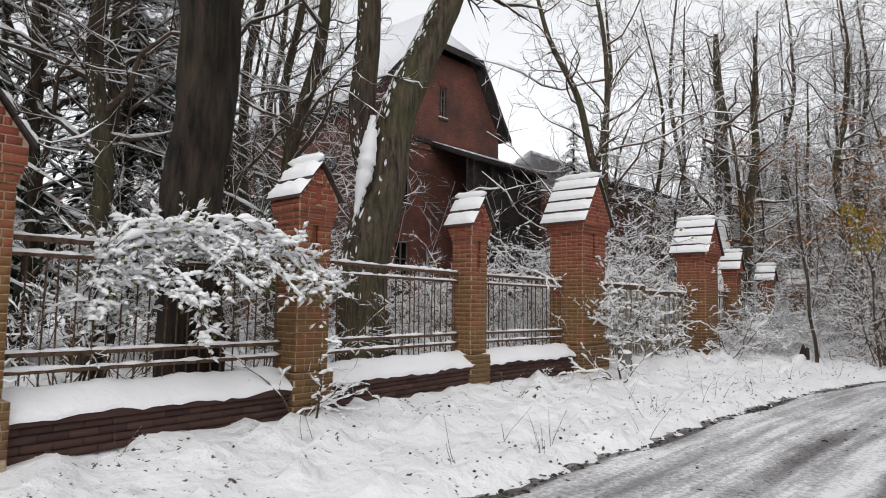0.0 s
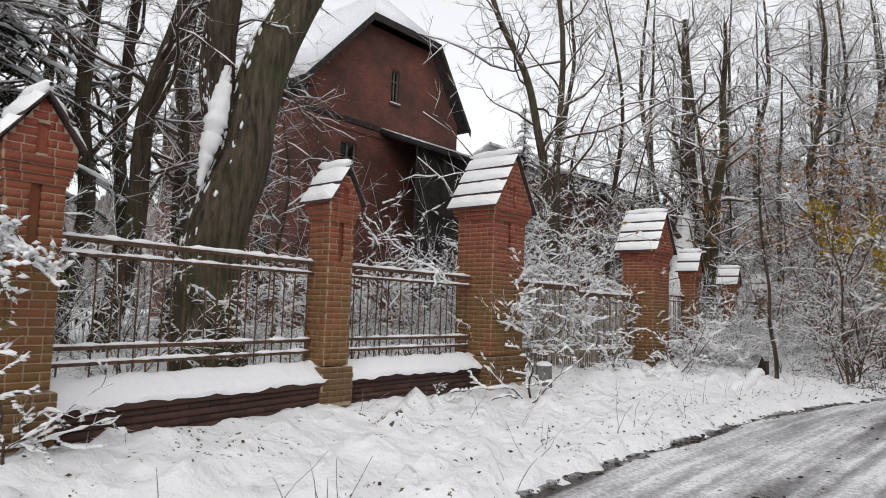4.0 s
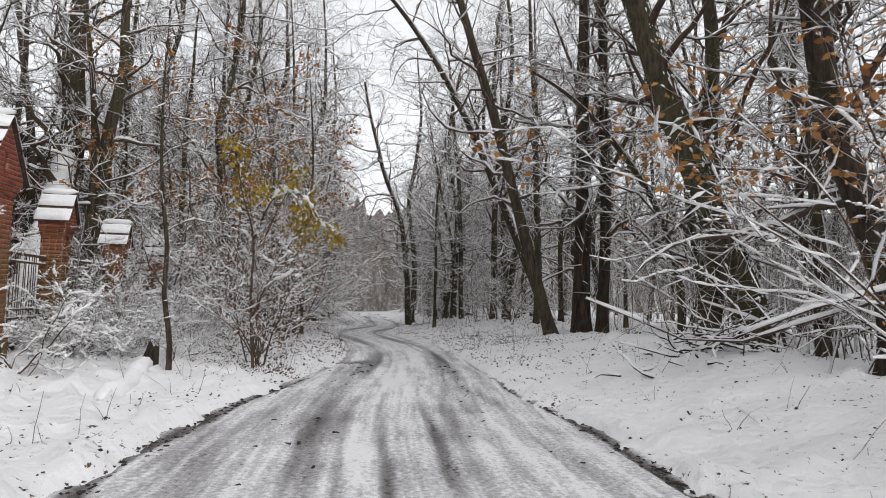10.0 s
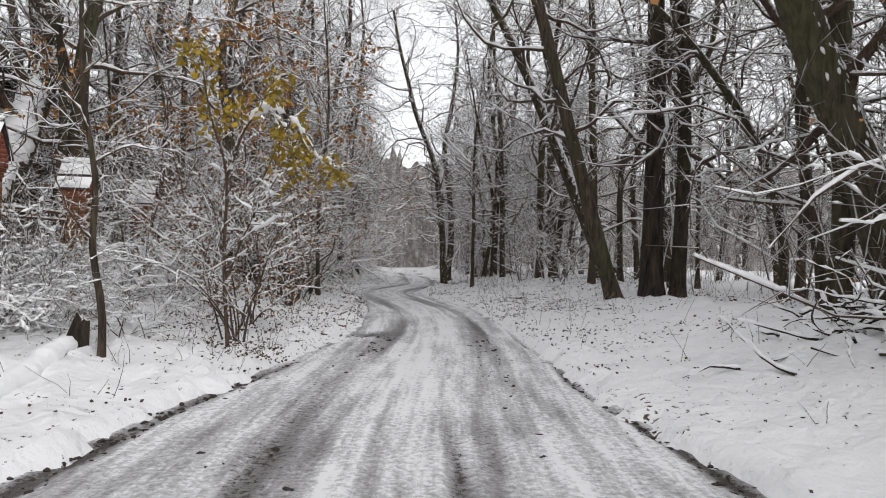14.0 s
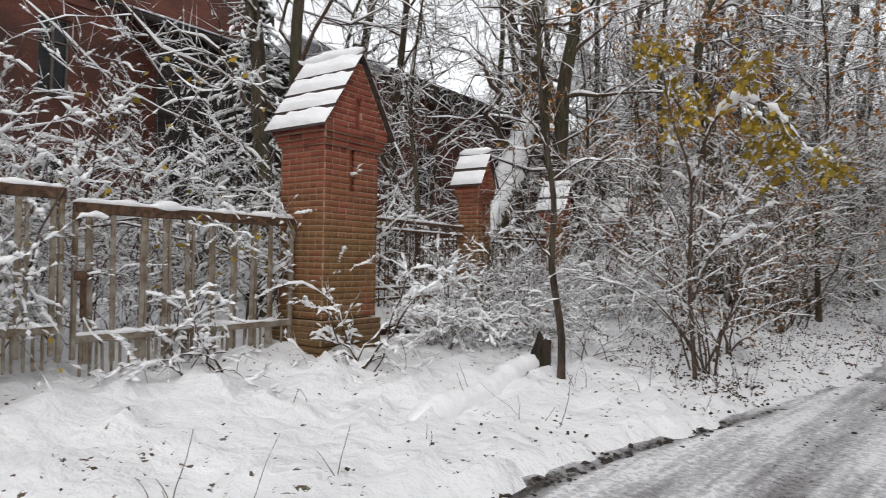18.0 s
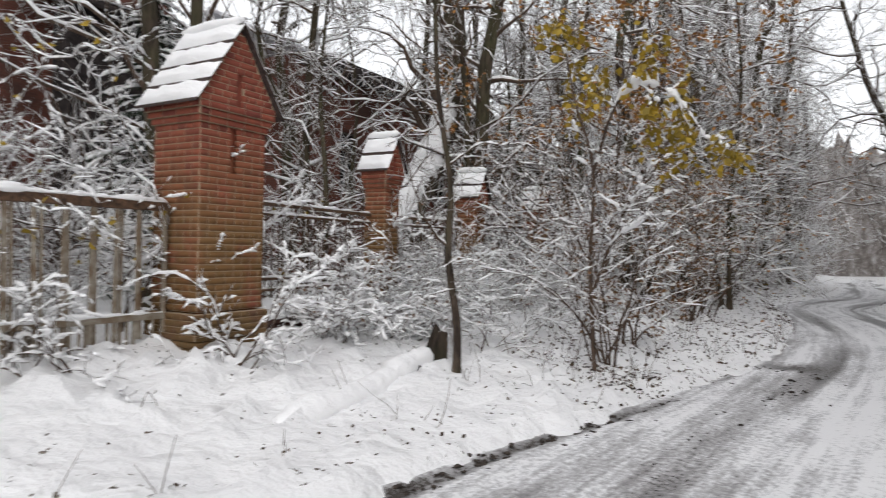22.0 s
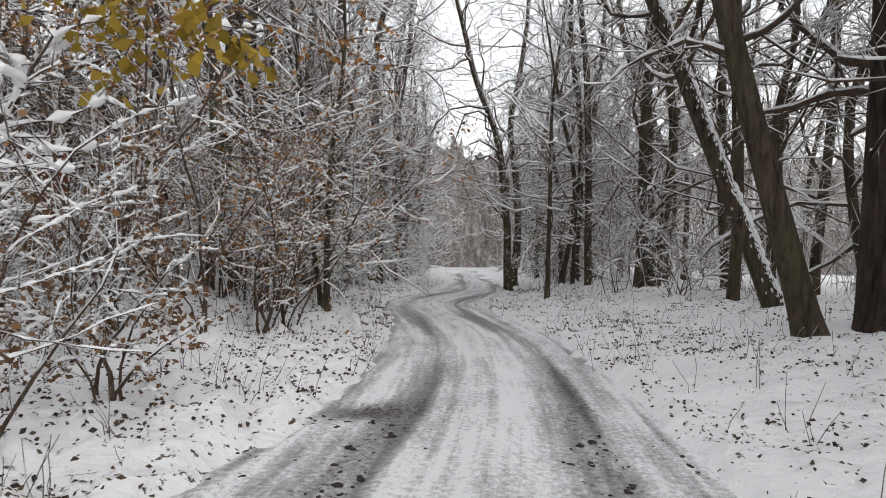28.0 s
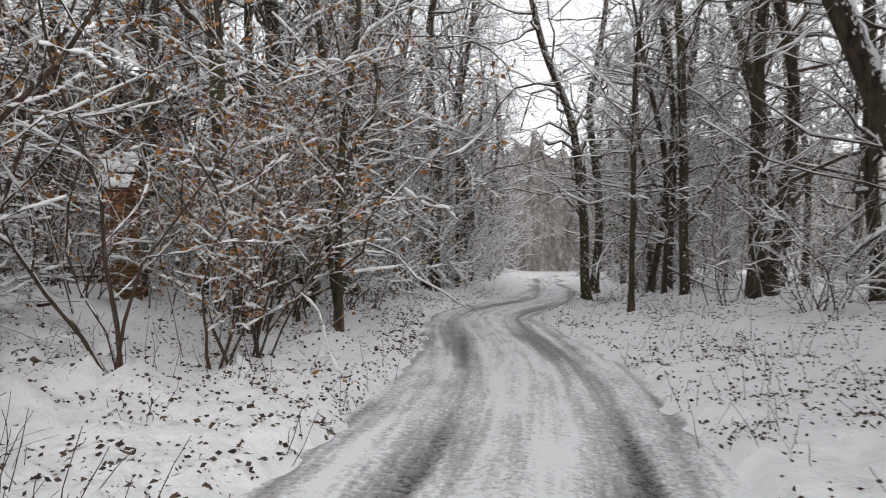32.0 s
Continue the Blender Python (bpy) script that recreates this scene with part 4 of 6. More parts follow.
def house():
    # x along the wall to the east, y away from the road; a half-hipped gable looks to the road
    th = thing("old_house", pose(-0.85, 31.75, 0.4, 0, 0, FENCE_TURN), "derelict red brick villa with a snowed half-hipped roof behind trees", "house")
    xl, xr, zl, zr = -4.05, 5.75, 10.75, 10.7
    depth, over, front = 11.8, 0.6, -0.6
    ridge, hip = (1.6, 17.0), (-0.95, 3.55, 14.3)
    gable = [(xl, -0.3), (xr, -0.3), (xr, zr), (3.6, 14.0), (-0.95, 14.0), (xl, zl)]
    holes = [(-2.05, -1.15, 6.0, 8.3), (-2.05, -1.15, 1.6, 4.2), (0.85, 1.35, 10.7, 12.3), (3.2, 4.1, 6.1, 8.3)]
    uv_wall("gable_wall", gable, 0.0, 0.4, HOUSE_BRICK, th, "weathered red brick gable with soot stains", holes)
    for h in holes:
        house_window(th, *h, 0.0)
    uv_wall("string_course", [(xl - 0.06, 9.15), (xr + 0.06, 9.15), (xr + 0.06, 9.38), (xl - 0.06, 9.38)], -0.10, -0.003, DARK_WOOD, th)
    uv_wall("brick_band", [(xl - 0.03, 8.85), (xr + 0.03, 8.85), (xr + 0.03, 9.14), (xl - 0.03, 9.14)], -0.05, -0.003, HOUSE_BRICK, th)
    for x in (xl + 0.3, xr - 0.3):
        part("corner_pier", box_bm(x - 0.3, x + 0.3, -0.07, -0.003, -0.3, 8.84), HOUSE_BRICK, th)
    part("side_wall", box_bm(xl, xl + 0.4, 0.403, depth, -0.3, 10.5), HOUSE_BRICK, th)
    part("side_frieze", box_bm(xl - 0.06, xl - 0.003, 0.0, depth, 9.5, 10.0), HOUSE_BRICK, th)
    for y in (2.0, 4.6, 7.85, 9.25):
        for z0, z1 in ((1.6, 4.2), (5.9, 8.4)):
            w = part("side_window", box_bm(xl - 0.02, xl + 0.05, y, y + 1.1, z0, z1), GLASS, th, "dark empty window")
            for f in ((y, y + 0.09, z0, z1), (y + 1.01, y + 1.1, z0, z1), (y + 0.5, y + 0.6, z0, z1), (y, y + 1.1, z0 + 1.6, z0 + 1.7)):
                part("window_frame", box_bm(xl - 0.06, xl - 0.022, *f), FRAME_WOOD, w)
            part("sill", box_bm(xl - 0.14, xl - 0.003, y - 0.08, y + 1.18, z0 - 0.12, z0 - 0.004), TILE, w)
            part("sill_snow", box_bm(xl - 0.14, xl - 0.02, y - 0.06, y + 1.16, z0, z0 + 0.05, bevel=0.02), SNOW, w, "snow on the sill")
            for k in range(7):
                f = (k + 0.5) / 7
                ob = part("arch_brick", box_bm(xl - 0.05, xl - 0.003, -0.08, 0.08, 0, 0.26), HOUSE_BRICK, w)
                ob.location, ob.rotation_euler = (0, y - 0.06 + 1.22 * f, z1 - 0.02 + 0.16 * (1 - (2 * f - 1) ** 2)), ((1 - 2 * f) * 0.3, 0, 0)
    part("east_wall", box_bm(xr - 0.4, xr, 0.403, depth, -0.3, 10.5), HOUSE_BRICK, th)
    part("back_wall", box_bm(xl, xr, depth + 0.003, depth + 0.4, -0.3, 10.5), HOUSE_BRICK, th)
    back = depth + 0.9
    left = [(-4.6, back, 10.35), (-4.6, front, 10.35), (hip[0], front, hip[2]), (ridge[0], 2.0, ridge[1]), (ridge[0], back, ridge[1])]
    right = [(6.1, front, 10.5), (6.1, back, 10.5), (ridge[0], back, ridge[1]), (ridge[0], 2.0, ridge[1]), (hip[1], front, hip[2])]
    half_hip = [(hip[0], front, hip[2]), (hip[1], front, hip[2]), (ridge[0], 2.0, ridge[1])]
    for sheet in (left, right, half_hip):
        uv_poly("roof", sheet, ROOF_SNOW, th, 0.06, "tiled roof white with snow")
        uv_poly("roof_boarding", [(x, y, z - 0.09) for x, y, z in sheet], DARK_WOOD, th, 0.12, "dark boarded eaves")
    for lo, hi in (((-4.6, 10.35), (hip[0], hip[2])), ((hip[0], hip[2]), (hip[1], hip[2])), ((6.1, 10.5), (hip[1], hip[2]))):
        bm = prism([(lo[0], lo[1] - 0.02), (hi[0], hi[1] - 0.02), (hi[0], hi[1] - 0.36), (lo[0], lo[1] - 0.36)], front - 0.06, front - 0.003)
        part("barge_board", bm, DARK_WOOD, th)
    part("fascia", box_bm(-4.66, -4.603, front, back, 9.98, 10.33), DARK_WOOD, th)
    part("soffit", box_bm(-4.6, xl - 0.003, front, back, 9.98, 10.05), DARK_WOOD, th)
    for k in range(10):
        part("rafter_end", box_bm(-4.58, xl - 0.01, 0.3 + k * 1.2, 0.42 + k * 1.2, 9.8, 9.976), DARK_WOOD, th)
    # dark timber veranda before the gable
    for k in range(5):
        part("veranda_post", box_bm(0.5 + k * 1.35, 0.64 + k * 1.35, -2.62, -2.48, -0.3, 8.2), DARK_WOOD, th)
    part("veranda_wall", box_bm(0.4, 6.1, -2.3, -2.18, -0.3, 8.2), DARK_WOOD, th, "dark timber veranda front")
    part("veranda_rail", box_bm(0.4, 6.1, -2.66, -2.6, 5.4, 5.52), DARK_WOOD, th)
    uv_poly("veranda_roof", [(0.2, -2.9, 8.3), (6.3, -2.9, 8.3), (6.3, -0.01, 9.4), (0.2, -0.01, 9.4)], ROOF_SNOW, th, 0.06, "snowed lean-to roof")
    uv_poly("veranda_boarding", [(0.2, -2.9, 8.2), (6.3, -2.9, 8.2), (6.3, -0.01, 9.3), (0.2, -0.01, 9.3)], DARK_WOOD, th, 0.2)
    # lower wing
    wx0, wx1, wy, we = 6.2, 26.0, -6.4, 7.6
    holes = [(x, x + 1.0, 3.2, 5.3) for x in (8.0, 11.2, 14.4, 17.6, 20.8)]
    uv_wall("wing_wall", [(wx0, -0.3), (wx1, -0.3), (wx1, we), (wx0, we)], wy, wy + 0.4, HOUSE_BRICK, th, "long red brick wing wall", holes)
    for h in holes:
        house_window(th, *h, wy)
    part("wing_end", box_bm(wx0, wx0 + 0.4, wy + 0.403, wy + 8, -0.3, we), HOUSE_BRICK, th)
    part("wing_end", box_bm(wx1 - 0.4, wx1, wy + 0.403, wy + 8, -0.3, we), HOUSE_BRICK, th)
    uv_slab("wing_roof", [(wx0 - 0.5, wy - 0.6, we - 0.15), (wx1 + 0.5, wy - 0.6, we - 0.15), (wx1 + 0.5, wy + 4.2, we + 2.0), (wx0 - 0.5, wy + 4.2, we + 2.0)], ROOF_SNOW, th, 0.14, "snow-covered roof of the wing")
    uv_slab("wing_roof", [(wx1 + 0.5, wy + 9, we - 0.15), (wx0 - 0.5, wy + 9, we - 0.15), (wx0 - 0.5, wy + 4.2, we + 2.0), (wx1 + 0.5, wy + 4.2, we + 2.0)], ROOF_SNOW, th, 0.14)
    part("wing_fascia", box_bm(wx0 - 0.5, wx1 + 0.5, wy - 0.68, wy - 0.603, we - 0.55, we - 0.12), DARK_WOOD, th)
    part("wing_soffit", box_bm(wx0 - 0.5, wx1 + 0.5, wy - 0.60, wy - 0.003, we - 0.5, we - 0.42), DARK_WOOD, th)
    part("brick_frieze", box_bm(wx0, wx1, wy - 0.06, wy - 0.003, we - 1.0, we - 0.6), HOUSE_BRICK, th)


house()


# ---- trees ----
def unit(v):
    return v / (np.linalg.norm(v) + 1e-9)


def limb(rng, p, d, length, r0, r1, steps, wander, up):
    pts, d = [np.array(p, dtype=float)], unit(np.array(d, dtype=float))
    for _ in range(steps):
        d = unit(d + rng.normal(0, wander, 3) + np.array((0, 0, up)))
        pts.append(pts[-1] + d * length / steps)
    t = np.linspace(0, 1, steps + 1)
    return np.array(pts), r0 + (r1 - r0) * t ** 0.8


def sprouts(rng, pts, rad, count, lo, hi, spread, length, ratio, steps, wander, up, tip=0.002, lean=None):
    """Side shoots along a line."""
    out = []
    seg = np.r_[0, np.cumsum(np.linalg.norm(np.diff(pts, axis=0), axis=1))]
    for k in range(count):
        f = lo + (hi - lo) * (k + rng.random()) / count
        s = f * seg[-1]
        i = max(min(int(np.searchsorted(seg, s)), len(pts) - 1), 1)
        a = (s - seg[i - 1]) / (seg[i] - seg[i - 1] + 1e-9)
        p = pts[i - 1] + (pts[i] - pts[i - 1]) * a
        r = rad[i - 1] + (rad[i] - rad[i - 1]) * a
        t = unit(pts[i] - pts[i - 1])
        side = rng.normal(0, 1, 3)
        if lean is not None:
            side = side + lean
        side = unit(side - t * side.dot(t))
        ang = rng.uniform(*spread)
        d = t * math.cos(ang) + side * math.sin(ang)
        ln = length * rng.uniform(0.6, 1.25) * (1.15 - 0.55 * f)
        out.append(limb(rng, p, d, ln, max(r * ratio, tip), tip, steps, wander, up))
    return out


def snow_on(tb, rng, pts, rad, size, sides):
    """Snow that lies along the upper side of a branch, with gaps."""
    if sides > 3:
        k = np.linspace(0, len(pts) - 1, 2 * len(pts) - 1)
        pts = np.stack([np.interp(k, np.arange(len(pts)), pts[:, c]) for c in range(3)], 1)
        rad = np.interp(k, np.arange(len(rad)), rad)
    t = np.gradient(pts, axis=0)
    t /= np.linalg.norm(t, axis=1, keepdims=True) + 1e-9
    lie = np.clip((0.93 - np.abs(t[:, 2])) * 2.6, 0, 1)
    r = (size + 0.35 * np.minimum(rad, 0.05)) * lie * rng.uniform(0.2, 1.5, len(pts)) * (rng.random(len(pts)) > 0.22)
    if r.max() < 0.003:
        return
    r[-1] *= 0.6
    q = pts.copy()
    q[:, 2] += rad * 0.75 + r * 0.35
    tb.add(q, np.maximum(r, 0.0008), sides)


def lump_shape():
    """A rounded lump, flat below: two rings of five and a top."""
    a = np.arange(5) * 2 * np.pi / 5
    v = np.concatenate([np.c_[np.cos(a), np.sin(a), -0.1 + 0 * a], np.c_[0.72 * np.cos(a + 0.6), 0.72 * np.sin(a + 0.6), 0.55 + 0 * a], [(0, 0, 0.78)]])
    f = []
    for k in range(5):
        n = (k + 1) % 5
        f += [(k, n, k + 5), (n, n + 5, k + 5), (k + 5, n + 5, 10)]
    return v, np.array(f + [(0, 2, 1), (0, 3, 2), (0, 4, 3)])


LUMP, LUMP_F = lump_shape()


def clumps(rng, lines, share, size, gap=2.2):
    """Rows of snow lumps that run into one another along the flatter branches."""
    at, r, turn = [], [], []
    for p, rad in lines:
        d = p[-1] - p[0]
        ln = np.linalg.norm(d)
        if abs(d[2]) > 0.86 * ln or rng.random() > share:
            continue
        n = int(np.clip(ln / (size * gap), 1, 10))
        f = np.linspace(0.04, 1, n) * (len(p) - 1) * rng.uniform(0.6, 1.0)
        k = np.minimum(f.astype(int), len(p) - 2)
        q = p[k] + (p[k + 1] - p[k]) * (f - k)[:, None]
        keep = rng.random(n) > 0.15
        at.append(q[keep])
        r.append((size * rng.uniform(0.55, 1.35, n))[keep])
        turn.append(np.full(keep.sum(), math.atan2(d[1], d[0])))
    at, r, a = np.concatenate(at), np.concatenate(r), np.concatenate(turn)
    ca, sa = np.cos(a), np.sin(a)
    v = LUMP[None] * r[:, None, None] * rng.uniform(0.8, 1.2, (len(at), len(LUMP), 1)) * np.array((1.35, 0.9, 1.0))
    v = np.stack([v[..., 0] * ca[:, None] - v[..., 1] * sa[:, None], v[..., 0] * sa[:, None] + v[..., 1] * ca[:, None], v[..., 2]], -1)
    v += at[:, None]
    f = LUMP_F[None] + len(LUMP) * np.arange(len(at))[:, None, None]
    return mesh_from("clumped_snow", v.reshape(-1, 3), f.reshape(-1, 3), smooth=True)


def snow_on_trunk(rng, pts, rad, amount):
    """Patches of snow stuck to the weather side of a trunk, most where it leans."""
    t = np.gradient(pts, axis=0)
    t /= np.linalg.norm(t, axis=1, keepdims=True) + 1e-9
    upn = np.array((0, 0, 1.0)) - t * t[:, 2:3]
    lean = np.linalg.norm(upn, axis=1)
    n = int(len(pts) * 60 * amount)
    k = rng.integers(0, len(pts) - 1, n)
    k = k[rng.random(len(k)) < np.clip(lean[k] * 2.6 - 0.25, 0.06, 1)]
    f = rng.random(len(k))[:, None]
    side = upn[k] + np.array((-0.32, -0.30, 0.0)) + rng.normal(0, 0.2, (len(k), 3))
    side -= t[k] * (side * t[k]).sum(1, keepdims=True)
    side /= np.linalg.norm(side, axis=1, keepdims=True) + 1e-6
    r = rad[k] * rng.uniform(0.025, 0.12, len(k))
    at = pts[k] * (1 - f) + pts[k + 1] * f + side * (rad[k] - r * 0.1)[:, None]
    cross = np.cross(side, t[k])
    w = LUMP[None] * np.array((2.2, 0.8, 0.6)) * r[:, None, None] * rng.uniform(0.6, 1.4, (len(k), len(LUMP), 1))
    v = at[:, None] + w[..., 0:1] * t[k][:, None] + w[..., 1:2] * cross[:, None] + w[..., 2:3] * side[:, None]
    q = LUMP_F[None] + len(LUMP) * np.arange(len(k))[:, None, None]
    return mesh_from("plastered_snow", v.reshape(-1, 3), q.reshape(-1, 3), smooth=True)


def snow_sheet(rng, pts, rad, size):
    """Snow that lies along the upper side of a sloping trunk."""
    t = np.gradient(pts, axis=0)
    t /= np.linalg.norm(t, axis=1, keepdims=True) + 1e-9
    upn = np.array((0, 0, 1.0)) - t * t[:, 2:3]
    lean = np.linalg.norm(upn, axis=1)
    keep = np.flatnonzero(lean > min(0.3, 0.5 * lean.max()))
    a, e = keep[0], keep[-1] + 1
    q = spline(np.c_[pts[a:e] + upn[a:e] / lean[a:e, None] * (rad[a:e, None] * (1.02 - 0.5 * size)), rad[a:e]], 0.07, 3)
    n = len(q)
    r = q[:, 3] * size * np.clip(1 + 0.16 * rng.normal(0, 1, n), 0.6, 1.3) * np.clip(np.minimum(np.arange(n), np.arange(n)[::-1]) / 4, 0.15, 1)
    tb = Tubes()
    tb.add(q[:, :3] + rng.normal(0, 0.006, (n, 3)), r, 12)
    return tb.mesh("snow_sheet")


def leaf_mesh(rng, places, size, droop=0.5):
    """Pointed leaves, each folded along its middle."""
    vs, fs = [], []
    for k, p in enumerate(places):
        a = rng.uniform(0, 2 * np.pi)
        d = unit(np.array((math.cos(a), math.sin(a), -droop + rng.normal(0, 0.4))))
        w = unit(np.cross(d, rng.normal(0, 1, 3)))
        nn = np.cross(d, w)
        s = size * rng.uniform(0.6, 1.3)
        vs += [p, p + d * s * 0.5 + w * s * 0.33 + nn * s * 0.1, p + d * s, p + d * s * 0.5 - w * s * 0.33 + nn * s * 0.1]
        fs.append((4 * k, 4 * k + 1, 4 * k + 2, 4 * k + 3))
    return mesh_from("leaves", vs, fs)


def tips(rng, lines, n, lo=0.3, where=None):
    out = []
    tries = 0
    while len(out) < n and tries < n * 30:
        tries += 1
        pts = lines[rng.integers(len(lines))][0]
        f = rng.uniform(lo, 1) * (len(pts) - 1)
        i = min(int(f), len(pts) - 2)
        p = pts[i] + (pts[i + 1] - pts[i]) * (f - i) + rng.normal(0, 0.015, 3)
        if where is None or where(p):
            out.append(p)
    return out


def tree(name, label, seed, trunk, rads, limbs, limb_len, twigs=(5, 6), bark=None, snow=0.015, lo=0.35, spread=(0.65, 1.4), twig_r=0.006, leaves=None, sides=9, m=None, category="tree", up=0.02,
         lean=None, group="", steps=(7, 4, 1), wander=0.27, trunk_snow=0.0, flare=0.7, sheet=0.0):
    """A trunk with limbs, branches and twigs in rising numbers, snow on all that lies flat enough."""
    rng = np.random.default_rng(seed)
    trunk = np.array(trunk, dtype=float)
    rows = spline(np.c_[trunk, rads], 0.8 if sides < 9 else 0.3, 3)
    tp, tr = rows[:, :3], rows[:, 3]
    bend = 0.35 if sides < 12 else 0.12
    tp = tp + np.stack([bend * tr * np.sin(np.arange(len(tp)) * 0.5 + seed), bend * tr * np.cos(np.arange(len(tp)) * 0.37 + seed), 0 * tr], 1)
    tr = tr * (1 + flare * np.exp(-(tp[:, 2] - tp[0, 2]) / (1.6 * rads[0] + 0.03)))
    th = thing(name, m if m is not None else Matrix.Identity(4), label, category, group)
    tb = Tubes()
    if sides > 11:
        # furrowed bark: ridges that wander slowly round the trunk
        fine = spline(np.c_[tp, tr], 0.13, 3)
        n = 32
        ridge = rng.normal(0, 1, (len(fine), n))
        for _ in range(9):
            ridge[1:] = 0.72 * ridge[:-1] + 0.28 * ridge[1:]
            ridge[:-1] = 0.72 * ridge[1:] + 0.28 * ridge[:-1]
        ridge /= ridge.std() + 1e-9
        tb.add(fine[:, :3], fine[:, 3], n, 1 + (0.095 if bark is OLD_BARK else 0.032) * np.clip(ridge, -2, 1.2))
    else:
        tb.add(tp, tr, sides)
    part("trunk", tb.mesh("trunk"), bark or BARK, th)
    if sheet:
        part("snow_sheet", snow_sheet(rng, tp, tr, sheet), SNOW, th, "thick snow along the sloping trunk")
    l1 = sprouts(rng, tp, tr, limbs, lo, 1.0, spread, limb_len, 0.42, steps[0], wander, up, twig_r, lean=lean)
    l2 = [c for p, r in l1 for c in sprouts(rng, p, r, twigs[0], 0.12, 1.0, (0.5, 1.1), limb_len * 0.45, 0.5, steps[1], wander * 1.1, 0.02, twig_r * 0.7)]
    l3 = [c for p, r in l2 for c in sprouts(rng, p, r, twigs[1], 0.1, 1.0, (0.5, 1.2), limb_len * 0.2, 0.8, steps[2], wander * 1.1, 0.0, twig_r * 0.7)]
    cb, sb, fb = Tubes(), Tubes(), Twigs()
    if trunk_snow:
        m_ = int(len(tp) * 0.85)
        tagged(part("plastered_snow", snow_on_trunk(rng, tp[:m_], tr[:m_], trunk_snow), SNOW, th, "snow stuck to the trunk"), kind="stuff")
    for p, r in l1:
        cb.add(p, r, 5)
        if snow:
            snow_on(sb, rng, p, r, snow * 1.4, 4 if sides > 8 else 3)
    for p, r in l2:
        cb.add(p, r, 3)
        if snow:
            snow_on(sb, rng, p, r, snow, 3)
    for p, r in l3:
        fb.add(p, np.maximum(r, twig_r), 3)
    part("crown", cb.mesh("crown"), TWIG, th, "bare branches")
    tagged(part("fine_twig_growth", fb.mesh("fine_twig_growth", False), SNOWY_TWIG, th, "fine snow-dusted twigs"), kind="stuff")
    if sb.v:
        tagged(part("snow", mesh_from("snow", *joined(sb, fb.lifted(rng, 0.42, max(twig_r * 1.3, snow * 0.75))), smooth=True), SNOW, th, "snow lying along the branches"), kind="stuff")
    if leaves:
        count, size, mat, word = leaves
        part("leaves", leaf_mesh(rng, tips(rng, l2 + l3, count), size), mat, th, word)
    return th


def shrub_lines(rng, stems, height, spread, twigs, stem_r, arch, toward=(0, 0), reach=(0.33, 0.14), wob=0.2):
    l1 = []
    for k in range(stems):
        a = rng.uniform(0, 2 * np.pi)
        d = (math.cos(a) * spread + toward[0], math.sin(a) * spread + toward[1], 1)
        l1.append(limb(rng, (rng.normal(0, 0.10), rng.normal(0, 0.10), -0.1), d, height * rng.uniform(0.7, 1.15), stem_r * rng.uniform(0.7, 1.4), 0.004, 9, 0.85 * wob, arch * 0.8))
    l2 = [c for p, r in l1 for c in sprouts(rng, p, r, twigs[0], 0.2, 1.0, (0.6, 1.2), height * reach[0], 0.55, 6 if stem_r > 0.0135 else 4, wob * (0.8 if stem_r > 0.0135 else 1.2), 0.0, 0.0035)]
    l3 = [c for p, r in l2 for c in sprouts(rng, p, r, twigs[1], 0.15, 1.0, (0.5, 1.2), height * reach[1], 0.8, 1, wob, 0.0, 0.005)]
    return l1, l2, l3


def shrub(name, label, seed, stems, height, spread, snow=0.013, twigs=(7, 5), leaves=None, m=None, stem_r=0.012, group="", category="shrub", arch=-0.02, toward=(0, 0), where=None, reach=(0.33, 0.14), wob=0.2, lumps=0.5):
    rng = np.random.default_rng(seed)
    th = thing(name, m if m is not None else Matrix.Identity(4), label, category, group)
    l1, l2, l3 = shrub_lines(rng, stems, height, spread, twigs, stem_r, arch, toward, reach, wob)
    cb, sb, fb = Tubes(), Tubes(), Twigs()
    for p, r in l1:
        cb.add(p, r, 4)
        snow_on(sb, rng, p, r, snow * 0.7, 4)
    for p, r in l2:
        cb.add(p, r, 3)
        snow_on(sb, rng, p, r, snow * 0.75, 4 if stem_r > 0.0135 else 3)
    for p, r in l3:
        fb.add(p, np.maximum(r * 0.8, 0.004), 3)
    tagged(part("branch_growth", cb.mesh("branch_growth"), TWIG, th, "thin bare stems and branches"), kind="stuff")
    tagged(part("fine_twig_growth", fb.mesh("fine_twig_growth", False), SNOWY_TWIG, th, "fine snow-dusted twigs"), kind="stuff")
    tagged(part("snow", mesh_from("snow", *joined(sb, fb.lifted(rng, 0.35 + 0.6 * lumps, snow * 0.8)), smooth=True), SNOW, th, "snow on the branches"), kind="stuff")
    tagged(part("clumped_snow", clumps(rng, l2 + l3[::5], lumps * 0.45, snow * 1.05, 1.3), SNOW, th, "lumps of fresh snow on the twigs"), kind="stuff")
    if leaves:
        count, size, mat, word = leaves
        part("leaves", leaf_mesh(rng, tips(rng, l2 + l3, count, where=where), size), mat, th, word)
    return th


def spot(x, y, dz=-0.12):
    return (x, y, gz(x, y) + dz)


def line_from(x, y, *steps):
    """A trunk line that starts in the ground and goes through offsets (dx, dy, z above the foot)."""
    b_ = np.array(spot(x, y))
    return [b_] + [b_ + np.array(s) for s in steps]


